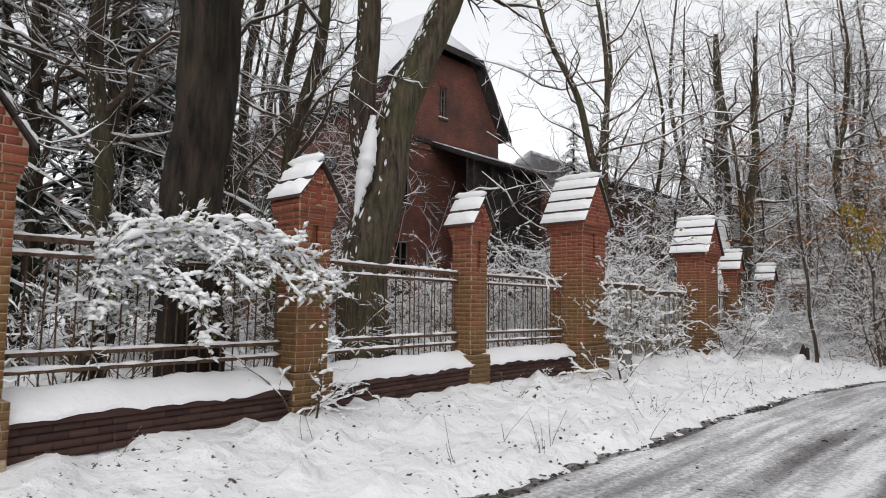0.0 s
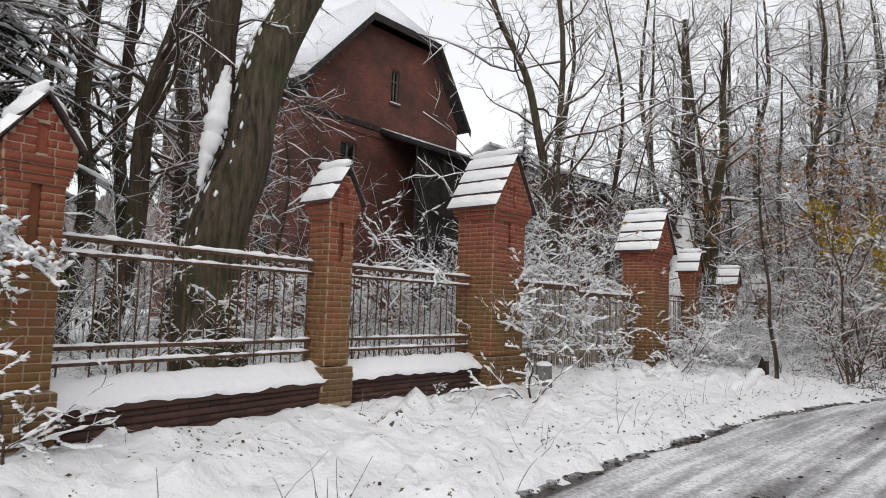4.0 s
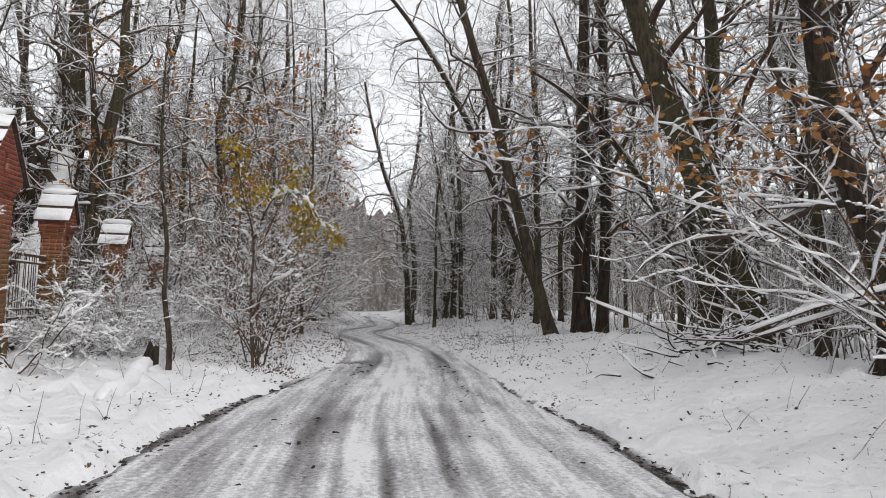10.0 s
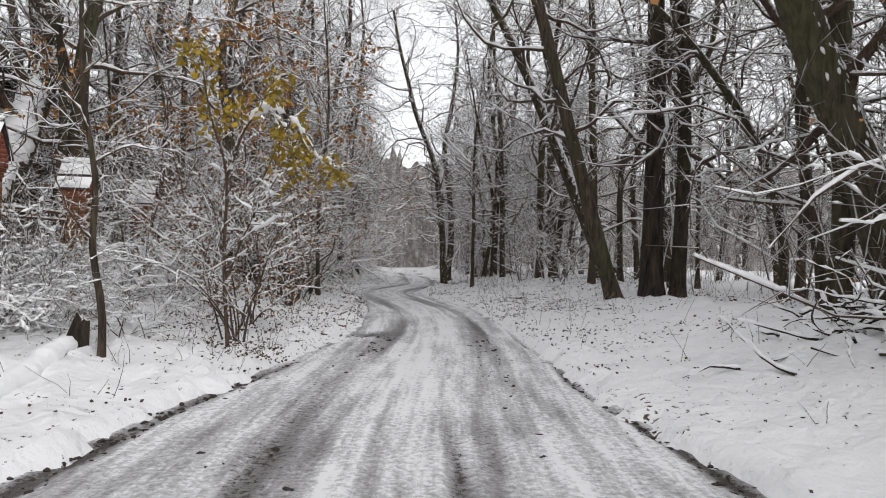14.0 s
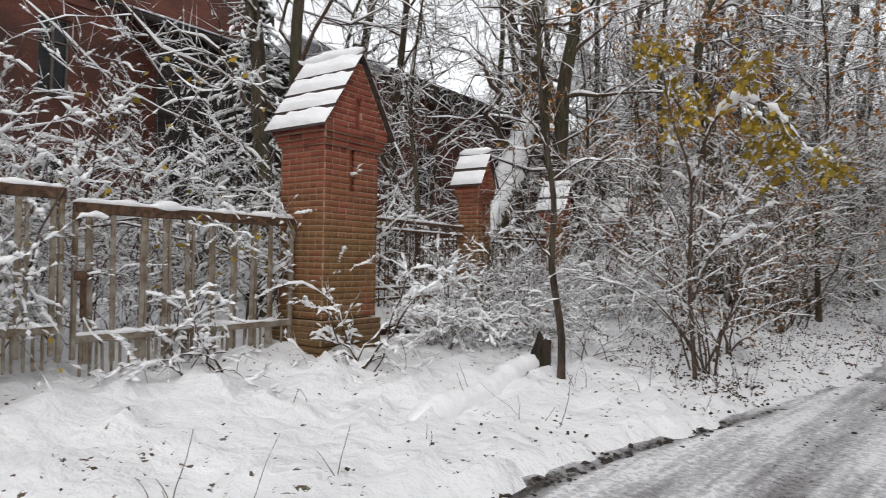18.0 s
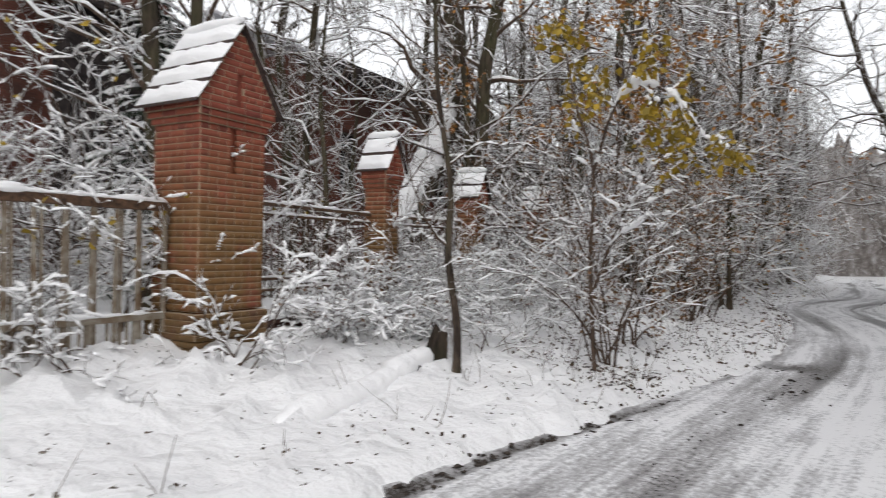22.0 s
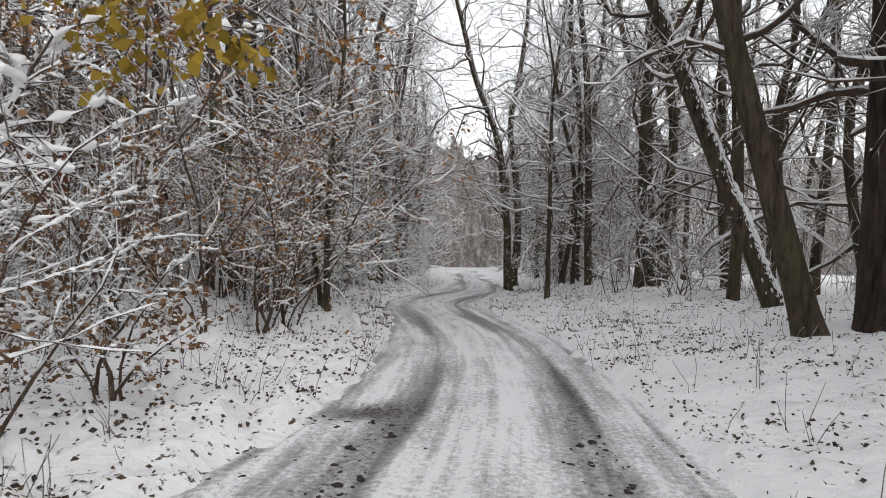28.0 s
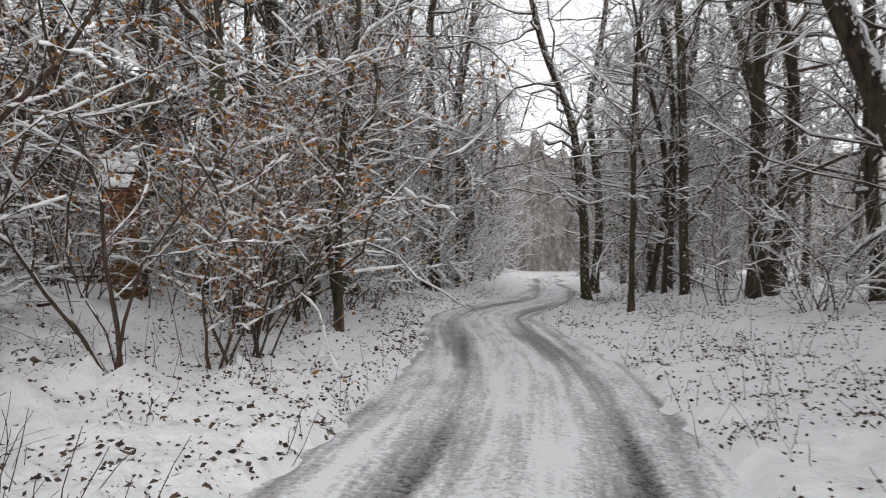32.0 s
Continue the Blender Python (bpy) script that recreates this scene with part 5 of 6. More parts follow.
def conifer(x, y, height, seed, label):
    rng = np.random.default_rng(seed)
    th = thing("spruce", Matrix.Translation(spot(x, y)), label, "spruce")
    tb = Tubes()
    tb.add(np.array([(0, 0, 0), (0.02, 0, height * 0.5), (0, 0, height)]), np.array([height * 0.016, height * 0.01, 0.01]), 8)
    part("trunk", tb.mesh("trunk"), BARK_DARK, th)
    vs, fs, sb, k = [], [], Tubes(), 0
    z = height * 0.12
    while z < height * 0.97:
        reach = (height - z) * 0.28 + 0.15
        for j in range(8):
            a = rng.uniform(0, 2 * np.pi)
            ln = reach * rng.uniform(0.7, 1.1)
            t = np.linspace(0, 1, 6)
            p = np.stack([math.cos(a) * ln * t, math.sin(a) * ln * t, z + rng.normal(0, 0.08) - ln * 0.35 * t ** 1.6], 1)
            snow_on(sb, rng, p, np.full(6, 0.02), 0.035, 4)
            side = np.array((-math.sin(a), math.cos(a), 0))
            for i in range(1, 6):
                for s in (-1, 1):
                    for q in range(3):
                        o = p[i - 1] + (p[i] - p[i - 1]) * rng.random()
                        w = ln * 0.22 * (1.1 - t[i] * 0.6) * rng.uniform(0.6, 1.2)
                        d = unit(side * s + (p[i] - p[i - 1]) * 1.5 + np.array((0, 0, -0.35 + rng.normal(0, 0.2))))
                        e = unit(np.cross(d, np.array((0, 0, 1.0)))) * w * 0.16
                        vs += [o - e, o + e, o + d * w + e * 0.3, o + d * w - e * 0.3]
                        fs.append((k, k + 1, k + 2, k + 3))
                        k += 4
        z += height * 0.035
    part("needles", mesh_from("needles", vs, fs), NEEDLE, th, "dark green needle sprays")
    tagged(part("snow", sb.mesh("snow"), SNOW, th, "snow on the boughs"), kind="stuff")
    return th


# trees that stand alone near the way
tree("old_tree", "huge old tree with dark deeply furrowed bark behind the fence", 1, line_from(-3.1, 8.0, (0.05, 0, 3), (0.1, 0.1, 7), (0.15, 0.2, 12), (0.2, 0.3, 17)), [0.36, 0.35, 0.33, 0.29, 0.14], 16, 4.2, (5, 6), OLD_BARK, lo=0.3, sides=18, flare=0.12)
FORKED = tree("twin_tree", "thick leaning mossy trunk of a forked tree behind the iron fence", 2, [(-1.41, 12.08, 0.30), (-1.41, 12.08, 1.43), (-1.40, 12.08, 2.63), (-1.19, 12.23, 3.80), (-0.99, 12.38, 4.93), (-0.46, 12.68, 6.59), (0.32, 13.12, 9.08), (0.72, 13.42, 13.08)], [0.52, 0.47, 0.44, 0.41, 0.37, 0.32, 0.27, 0.12], 12, 3.2, (5, 6), BARK_MOSS, lo=0.5, sides=16, trunk_snow=0.35, flare=0.1)
tree("twin_tree", "upright snow-plastered second trunk that forks from a leaning tree", 3, [(-1.34, 12.25, 3.90), (-1.50, 12.16, 4.70), (-1.56, 12.14, 5.52), (-1.52, 12.15, 6.82), (-1.42, 12.25, 9.82), (-1.22, 12.45, 13.82)], [0.26, 0.26, 0.25, 0.23, 0.19, 0.08], 10, 3.0, (5, 6), BARK, lo=0.3, sides=14, trunk_snow=1.4, flare=0.0, sheet=0.55)
rng = np.random.default_rng(12)
tb = Tubes()
rows = spline(np.array([(*p, r) for p, r in zip([(-1.34, 11.90, 5.12), (-1.38, 11.82, 4.59), (-1.47, 11.75, 3.96), (-1.60, 11.73, 3.27)], (0.05, 0.14, 0.13, 0.03))]), 0.06, 3)
tb.add(rows[:, :3] + rng.normal(0, 0.008, (len(rows), 3)), rows[:, 3] * (1 + 0.12 * rng.normal(0, 1, len(rows))), 12)
part("fork_snow", tb.mesh("fork_snow"), SNOW, FORKED, "thick snow lodged in the fork")
tree("tree", "slender dark forked tree behind the fence", 4, line_from(-3.6, 13.6, (0.25, 0, 2.5), (0.5, 0.1, 5), (1.0, 0.1, 7.5), (1.1, 0.3, 11)), [0.19, 0.17, 0.15, 0.12, 0.05], 14, 3.2, (5, 6), BARK, lo=0.25)
tree("tree", "dark curved bare tree in front of the house", 5, line_from(5.6, 22.5, (0.1, 0, 2), (-0.2, 0.2, 5), (-0.7, 0.2, 8), (-1.9, 0.3, 11), (-2.6, 0.5, 13.5)), [0.17, 0.16, 0.14, 0.12, 0.09, 0.04], 18, 3.4, (5, 6), BARK, lo=0.25)
tree("leaning_tree", "leaning tree with thick snow on its sloping trunk", 6, line_from(9.3, 23.0, (0.65, 1.15, 1.1), (1.38, 2.5, 2.35), (2.55, 4.65, 4.5), (2.85, 5.2, 5.7), (2.9, 5.4, 8.6), (2.8, 5.5, 13.6)), [0.37, 0.36, 0.36, 0.35, 0.34, 0.28, 0.1], 18, 3.6, (5, 6), BARK, lo=0.35, sides=14, trunk_snow=1.0, sheet=0.85)
tree("tree", "dark straight tree behind the pillars", 7, line_from(12.5, 27.0, (0.1, 0, 4), (0.5, 0, 8), (0.7, 0.2, 13)), [0.22, 0.2, 0.16, 0.06], 18, 3.3, (5, 6), BARK, lo=0.2)
tree("sapling", "thin crooked sapling beside a broken stump", 8, line_from(9.98, 17.65, (0.02, 0.05, 0.7), (-0.08, 0.1, 1.5), (-0.05, 0.15, 2.3), (-0.25, 0.1, 3.4), (-0.3, 0.1, 4.6), (-0.25, 0.2, 6.2)), [0.052, 0.046, 0.042, 0.036, 0.03, 0.025, 0.01], 14, 1.4, (4, 5), BARK, 0.009, lo=0.25, flare=0.2, twig_r=0.0045)
tree("leaning_tree", "thick mossy tree leaning over the track", 21, line_from(21.15, 16.6, (-0.3, 0.27, 1.4), (-0.8, 0.8, 4), (-1.45, 1.45, 7.2), (-2.2, 2.2, 10.5), (-3.0, 3.0, 14)), [0.185, 0.17, 0.15, 0.13, 0.1, 0.05], 20, 4.2, (6, 6), BARK, lo=0.25, sides=14, flare=0.4, wander=0.36)
tree("leaning_tree", "slimmer leaning tree with a stripe of snow down its trunk", 22, line_from(23.9, 18.15, (-0.68, 0.5, 1.9), (-1.65, 1.25, 4.6), (-2.7, 2.1, 7.4), (-4.0, 3.2, 10), (-5.2, 4.4, 12)), [0.165, 0.15, 0.13, 0.11, 0.08, 0.03], 18, 3.8, (6, 6), BARK, lo=0.3, sides=12, trunk_snow=1.6, flare=0.4, wander=0.36, sheet=0.6)
tree("tree", "thick dark ivy-clad trunk of a pair of trees", 23, line_from(21.85, 16.0, (0, 0, 4), (0.1, 0.1, 9), (0.3, 0.2, 15)), [0.25, 0.22, 0.17, 0.06], 20, 4, (6, 6), BARK_DARK, lo=0.2, sides=12, flare=0.4, wander=0.34)
tree("tree", "second trunk of a pair of upright trees", 24, line_from(22.1, 15.45, (0.1, 0, 4), (0.0, 0.1, 9), (-0.2, 0.2, 14)), [0.17, 0.155, 0.13, 0.05], 18, 3.8, (6, 6), BARK_DARK, lo=0.2, sides=12, flare=0.4, wander=0.34)
tree("tree", "slim straight trunk behind the leaning trees", 44, line_from(24.8, 19.3, (0.05, 0.1, 4), (-0.2, 0.2, 9), (-0.4, 0.4, 13)), [0.12, 0.11, 0.09, 0.04], 18, 3.2, (6, 6), BARK, lo=0.2, flare=0.3, wander=0.36)
tree("bowed_tree", "slender bowed tree with snow along its curved trunk", 45, line_from(22.3, 13.2, (-0.1, 0.1, 1.8), (-0.45, 0.5, 3.6), (-1.2, 1.3, 5.2), (-2.2, 2.3, 6.6), (-3.0, 3.2, 7.4)), [0.115, 0.105, 0.095, 0.08, 0.06, 0.03], 16, 2.8, (6, 6), BARK, lo=0.3, flare=0.3, wander=0.36, trunk_snow=2.0)
tree("leaning_tree", "thick leaning mossy tree beside a brush pile", 25, line_from(20.15, 10.6, (-0.5, 0.45, 1.6), (-1.3, 1.2, 4.2), (-2.2, 2.1, 7.5), (-2.8, 2.9, 11), (-3.2, 3.4, 14.5)), [0.37, 0.345, 0.31, 0.27, 0.2, 0.07], 22, 4.2, (5, 6), BARK_MOSS, lo=0.2, sides=14, trunk_snow=0.25)
tree("tree", "straight mossy trunk among the trees", 26, line_from(20.15, 11.75, (0.1, 0, 4), (0.1, 0.1, 9), (0.2, 0.2, 14)), [0.2, 0.18, 0.15, 0.06], 18, 3.4, (5, 6), BARK_MOSS, lo=0.25)
tree("leaning_tree", "dark leaning tree with a few brown leaves", 27, line_from(14.9, 7.7, (-0.25, 0.25, 1.8), (-0.8, 0.75, 4.4), (-1.2, 1.1, 7.4), (-1.5, 1.6, 11)), [0.24, 0.21, 0.18, 0.15, 0.06], 20, 3.6, (5, 6), BARK_DARK, lo=0.2, leaves=(300, 0.055, LEAF_ORANGE, "withered orange leaves"))
tree("tree", "slim dark tree on the bank", 28, line_from(27.4, 24.8, (-0.1, 0, 3), (-0.4, 0.1, 7), (-0.9, 0.4, 12)), [0.11, 0.1, 0.09, 0.04], 18, 3.2, (5, 6), BARK, lo=0.1, flare=0.3, wander=0.42, trunk_snow=1.2)
tree("overhanging_tree", "crooked oak with limbs that reach over the track", 29, line_from(29.6, 29.9, (-0.2, 0.1, 3), (-0.6, 0.4, 6), (-1.6, 1.0, 9), (-2.3, 1.6, 13)), [0.15, 0.135, 0.12, 0.10, 0.05], 22, 5.0, (6, 7), BARK, lo=0.2, lean=np.array((-0.8, 0.4, 0)), wander=0.4, trunk_snow=1.2)
for k, (x, y, h, ln) in enumerate([(16.6, 29.6, 12, 0.02), (19.2, 31.0, 15, -0.02), (-6.4, 12.0, 14, 0.02), (-8.0, 16, 15, 0.0), (28.0, 21.0, 14, -0.06), (31.5, 25.2, 15, -0.05), (26.5, 11.0, 15, -0.03), (17.6, 5.4, 13, -0.05), (39.5, 49.5, 15, 0.06), (15.0, 31.0, 16, 0.02), (18.5, 34.5, 17, -0.02), (21.5, 33.5, 15, 0.03), (24, 37.5, 17, 0.0), (12.0, 32.5, 17, 0.02), (27.5, 40.5, 17, 0.0)]):
    tree("tree", "tall dark bare tree with snow in its crown", 300 + k, line_from(x, y, (ln * 3, 0.1, h * 0.25), (ln * 6, 0.2, h * 0.55), (ln * 14, 0.1, h)), [0.13, 0.115, 0.09, 0.03], 29, 3.6, (5, 7), BARK, lo=0.12, wander=0.34, trunk_snow=0.6, group="tall bare trees")

for k, (x, y, h) in enumerate([(16.8, 31.5, 18), (20.4, 33.0, 18), (25.2, 35.6, 18), (29.2, 36.2, 17), (33.5, 33.2, 17), (7.4, 30.4, 17), (-8.6, 19.5, 17), (-11.5, 15.5, 16), (-6.6, 24.0, 18), (-5.4, 17.0, 15), (17.6, 28.4, 17), (19.6, 30.2, 17), (22.4, 32.0, 18), (26.0, 33.4, 18), (-5.8, 10.4, 14), (-5.0, 14.6, 15), (-7.6, 11.6, 14), (-4.6, 18.4, 16)]):
    tree("oak", "tall crooked oak with a wide snow-dusted crown", 340 + k, line_from(x, y, (0.2, 0.1, h * 0.2), (-0.1, 0.4, h * 0.45), (0.5, 0.2, h * 0.7), (0.3, 0.5, h)), [0.17, 0.155, 0.13, 0.09, 0.03], 25, 5.4, (5, 7), BARK, lo=0.2, wander=0.36, trunk_snow=0.6, group="tall oaks beyond the wall")
# young trees and bushes with leaves
def maple():
    """A young tree whose one bough carries thick snow, with yellow leaves hanging under it."""
    rng = np.random.default_rng(31)
    th = thing("young_maple", Matrix.Identity(4), "young maple with yellow leaves hanging under a thickly snowed bough", "young tree")
    foot = gz(11.8, 17.8) - 0.1
    stem = spline(np.array([(11.8, 17.8, foot, 0.034), (11.78, 17.95, 1.4, 0.028), (11.84, 18.07, 2.7, 0.022), (11.62, 18.2, 3.6, 0.016), (11.45, 18.3, 4.7, 0.006)]), 0.15, 3)
    bough = spline(np.array([(11.84, 18.07, 2.6, 0.022), (11.9, 17.65, 3.35, 0.019), (12.1, 17.35, 3.62, 0.016), (12.5, 17.2, 3.42, 0.012), (12.9, 17.1, 2.85, 0.006)]), 0.12, 3)
    low = spline(np.array([(11.79, 17.9, 1.1, 0.018), (12.0, 17.6, 2.0, 0.014), (12.3, 17.3, 2.75, 0.006)]), 0.15, 3)
    cb, sb, fb = Tubes(), Tubes(), Twigs()
    hang, top = [], []
    for line, heavy in ((stem, 0.014), (bough, 0.062), (low, 0.02)):
        p, r = line[:, :3], line[:, 3]
        cb.add(p, r, 6)
        snow_on(sb, rng, p, r, heavy, 6)
        l2 = sprouts(rng, p, r, 12, 0.35, 1.0, (0.6, 1.2), 0.75, 0.6, 4, 0.25, -0.04 if line is bough else 0.03, 0.004)
        for q, e in l2:
            cb.add(q, e, 4)
            snow_on(sb, rng, q, e, 0.026, 4)
            for a, c in sprouts(rng, q, e, 5, 0.2, 1.0, (0.5, 1.1), 0.3, 0.8, 1, 0.2, -0.03, 0.004):
                fb.add(a, c)
                (hang if line is bough else top).append((a, c))
        (hang if line is bough else top).extend(l2)
    tagged(part("branch_growth", cb.mesh("branch_growth"), TWIG, th), kind="stuff")
    tagged(part("fine_twig_growth", fb.mesh("fine_twig_growth"), TWIG, th), kind="stuff")
    tagged(part("snow", mesh_from("snow", *joined(sb, fb.lifted(rng, 0.9, 0.02)), smooth=True), SNOW, th, "thick snow along the bough"), kind="stuff")
    spots = [p - (0, 0, abs(rng.normal(0.06, 0.1))) for p in tips(rng, hang, 520, 0.1)] + [p - (0, 0, abs(rng.normal(0, 0.08))) for p in tips(rng, top, 300, 0.2, lambda p: p[2] > 3.3)]
    tagged(part("leaves", leaf_mesh(rng, spots, 0.105, 0.9), LEAF_YELLOW, th, "yellow autumn leaves"), kind="stuff")


maple()
shrub("hazel_bush", "bare many-stemmed hazel bush lightly snowed", 47, 8, 3.4, 0.28, 0.014, (9, 6), (60, 0.06, LEAF_BROWN, "few withered leaves"), Matrix.Translation(spot(12.1, 18.1, 0)), 0.018, lumps=0.4)
shrub("young_beech", "young beech with copper leaves under snow", 32, 6, 7.0, 0.2, 0.016, (10, 6), (2600, 0.1, LEAF_ORANGE, "copper-brown withered leaves"), Matrix.Translation(spot(13.9, 22.0, 0)), 0.03, category="young tree", where=lambda p: p[2] > 3.6)
shrub("young_beech", "young beech full of withered brown leaves", 35, 6, 4.6, 0.28, 0.02, (9, 6), (800, 0.07, LEAF_BROWN, "brown withered leaves"), Matrix.Translation(spot(17.2, 26.6, 0)), 0.026, category="young tree")
shrub("young_hazel", "leafy young hazel bowed over the track, orange-brown leaves", 33, 7, 4.4, 0.14, 0.017, (10, 7), (800, 0.08, LEAF_ORANGE, "orange-brown leaves"), Matrix.Translation(spot(10.9, 7.0, 0)), 0.016, category="young tree", toward=(-0.17, 0.21), where=lambda p: p[2] > 2.1, arch=0.0, wob=0.24)
shrub("young_hazel", "olive-leaved young hazel in the thicket", 34, 6, 3.0, 0.35, 0.013, (8, 5), (420, 0.08, LEAF_GREEN, "olive leaves"), Matrix.Translation(spot(17.7, 25.6, 0)), 0.02, category="young tree")
shrub("young_hazel", "olive-leaved hazel bush at the bend of the track", 36, 7, 3.4, 0.4, 0.013, (8, 5), (500, 0.1, LEAF_GREEN, "olive leaves"), Matrix.Translation(spot(29.3, 27.2, 0)), 0.02, category="young tree")
for k, (x, y, h, mat, word) in enumerate([(17.6, 26.4, 5.6, LEAF_ORANGE, "copper"), (18.2, 28.2, 5.0, LEAF_BROWN, "brown"), (17.2, 24.9, 3.2, LEAF_BROWN, "brown"), (19.6, 29.6, 4.6, LEAF_ORANGE, "copper"), (13.3, 21.3, 3.0, LEAF_BROWN, "brown"), (18.6, 26.2, 3.4, LEAF_GREEN, "olive"), (12.2, 22.2, 4.2, LEAF_BROWN, "brown"), (11.6, 6.3, 4.4, LEAF_ORANGE, "copper"), (17.0, 23.4, 4.4, LEAF_ORANGE, "copper"), (16.4, 23.0, 2.5, LEAF_BROWN, "brown"), (13.2, 19.6, 1.6, LEAF_BROWN, "brown"), (15.3, 22.7, 5.2, LEAF_ORANGE, "copper"), (17.5, 25.0, 4.8, LEAF_ORANGE, "copper")]):
    shrub("young_beech", f"young beech holding {word} withered leaves", 500 + k, 5, h, 0.26, 0.021, (9, 6), (750, 0.07, mat, f"{word} withered leaves"), Matrix.Translation(spot(x, y, 0)), 0.024, "young leafy trees", "young tree", lumps=0.75)
def draped_bush():
    """Canes that rise behind the fence and bow over its top rail under heavy snow."""
    rng = np.random.default_rng(37)
    th = thing("bramble_bush", Matrix.Identity(4), "dense bush bowed over the iron fence by heavy snow", "shrub")
    root = np.array((-3.55, 6.75, gz(-3.55, 6.75) - 0.1))
    cb, sb, fb, l2_all, l3_all = Tubes(), Tubes(), Twigs(), [], []
    for cane in CANES:
        for k in range(3):
            q = np.array([root + rng.normal(0, 0.12, 3) * (1, 1, 0), (root + cane[0]) / 2 + (0.0, 0.0, 0.3)] + cane) + np.r_[np.zeros((2, 3)), rng.normal(0, 0.07, (len(cane), 3))]
            line = spline(np.c_[q, np.linspace(0.013, 0.004, len(q))], 0.12, 3)
            p, r = line[:, :3], line[:, 3]
            cb.add(p, r, 4)
            l2 = sprouts(rng, p, r, 22, 0.3, 1.0, (0.6, 1.3), 0.42, 0.6, 4, 0.25, -0.05, 0.003)
            for a, e in l2:
                cb.add(a, e, 3)
                snow_on(sb, rng, a, e, 0.02, 4)
                for c, f in sprouts(rng, a, e, 5, 0.2, 1.0, (0.5, 1.2), 0.17, 0.8, 1, 0.2, -0.02, 0.003):
                    fb.add(c, f)
                    l3_all.append((c, f))
            snow_on(sb, rng, p[len(p) // 3:], r[len(p) // 3:], 0.032, 5)
            l2_all += l2
    tagged(part("branch_growth", cb.mesh("branch_growth"), TWIG, th, "thin bowed canes"), kind="stuff")
    tagged(part("fine_twig_growth", fb.mesh("fine_twig_growth"), SNOWY_TWIG, th), kind="stuff")
    tagged(part("snow", mesh_from("snow", *joined(sb, fb.lifted(rng, 0.9, 0.024)), smooth=True), SNOW, th, "snow on the canes"), kind="stuff")
    tagged(part("clumped_snow", clumps(rng, l2_all, 0.6, 0.042, 1.3), SNOW, th, "heavy lumps of snow"), kind="stuff")
    tagged(part("leaves", leaf_mesh(rng, tips(rng, l3_all, 700), 0.055), LEAF_GREEN, th, "olive leaves under the snow"), kind="stuff")


CANES = [
    [(-3.13, 6.26, 2.11), (-2.66, 6.70, 2.39), (-2.08, 7.02, 2.43), (-1.60, 7.20, 2.17), (-1.25, 7.19, 1.65)],
    [(-3.18, 6.23, 1.80), (-2.83, 6.55, 2.14), (-2.32, 6.81, 2.26), (-1.84, 6.90, 2.03), (-1.45, 6.98, 1.62)],
    [(-3.21, 6.09, 2.04), (-3.02, 6.32, 2.27), (-2.76, 6.59, 2.36), (-2.29, 6.66, 2.16), (-2.05, 6.66, 1.74)],
    [(-2.99, 6.58, 1.98), (-2.54, 6.93, 2.24), (-2.02, 7.21, 2.28), (-1.55, 7.42, 2.07), (-1.18, 7.47, 1.69)],
    [(-3.22, 6.08, 1.70), (-3.01, 6.27, 1.91), (-2.68, 6.41, 1.92), (-2.37, 6.45, 1.62), (-2.25, 6.46, 1.27)],
]
draped_bush()
for k, (x, y, h) in enumerate([(10.75, 18.6, 1.5), (11.5, 19.7, 1.6), (9.4, 19.2, 1.3), (8.6, 18.9, 1.1), (12.4, 21.2, 1.7), (10.4, 20.2, 1.6), (2.0, 13.2, 0.6), (13.2, 21.6, 1.4)]):
    shrub("bramble_bush", "low bramble thicket bowed down by clumped snow", 520 + k, 9, h, 0.7, 0.02, (9, 5), None, Matrix.Translation(spot(x, y, 0)), 0.009, "low snowy brambles", arch=-0.10, wob=0.3)
for k, (x, y, h) in enumerate([(8.55, 18.55, 1.5), (9.15, 19.3, 1.7), (9.9, 19.9, 1.5), (10.2, 20.9, 2.0), (10.9, 21.5, 1.6), (11.4, 22.2, 1.9), (12.3, 22.9, 1.7), (12.9, 23.8, 1.9), (13.9, 24.4, 1.6)]):
    shrub("bramble_bush", "tangled bramble bush with clumped snow before the fence", 560 + k, 11, h, 0.6, 0.026, (9, 6), (70, 0.06, LEAF_BROWN, "withered leaves"), Matrix.Translation(spot(x, y, 0)), 0.009, "low snowy brambles", arch=-0.08, wob=0.3)
shrub("fallen_branch", "snowy forked twigs at the foot of the plinth wall", 46, 5, 1.3, 0.6, 0.022, (5, 3), None, Matrix.Translation(spot(-1.53, 7.52, 0)), 0.012, category="branch", lumps=0.85, wob=0.26, arch=-0.1)
shrub("fallen_branch", "fallen branch with snow along its forked limbs at the pillar's foot", 38, 7, 1.7, 0.85, 0.026, (4, 3), None, Matrix.Translation(spot(3.45, 12.75, 0)), 0.02, category="branch", lumps=0.85, wob=0.32, arch=-0.14)
shrub("fallen_branch", "snow-laden arching twigs before the gate pillar", 39, 10, 1.6, 0.7, 0.026, (6, 4), None, Matrix.Translation(spot(7.55, 17.35, 0)), 0.014, category="branch", lumps=0.85, wob=0.32, arch=-0.15)
shrub("fallen_branch", "snow-laden arching twigs before the gate", 40, 10, 1.4, 0.9, 0.026, (6, 4), None, Matrix.Translation(spot(6.0, 16.6, 0)), 0.012, category="branch", lumps=0.85, wob=0.32, arch=-0.17)
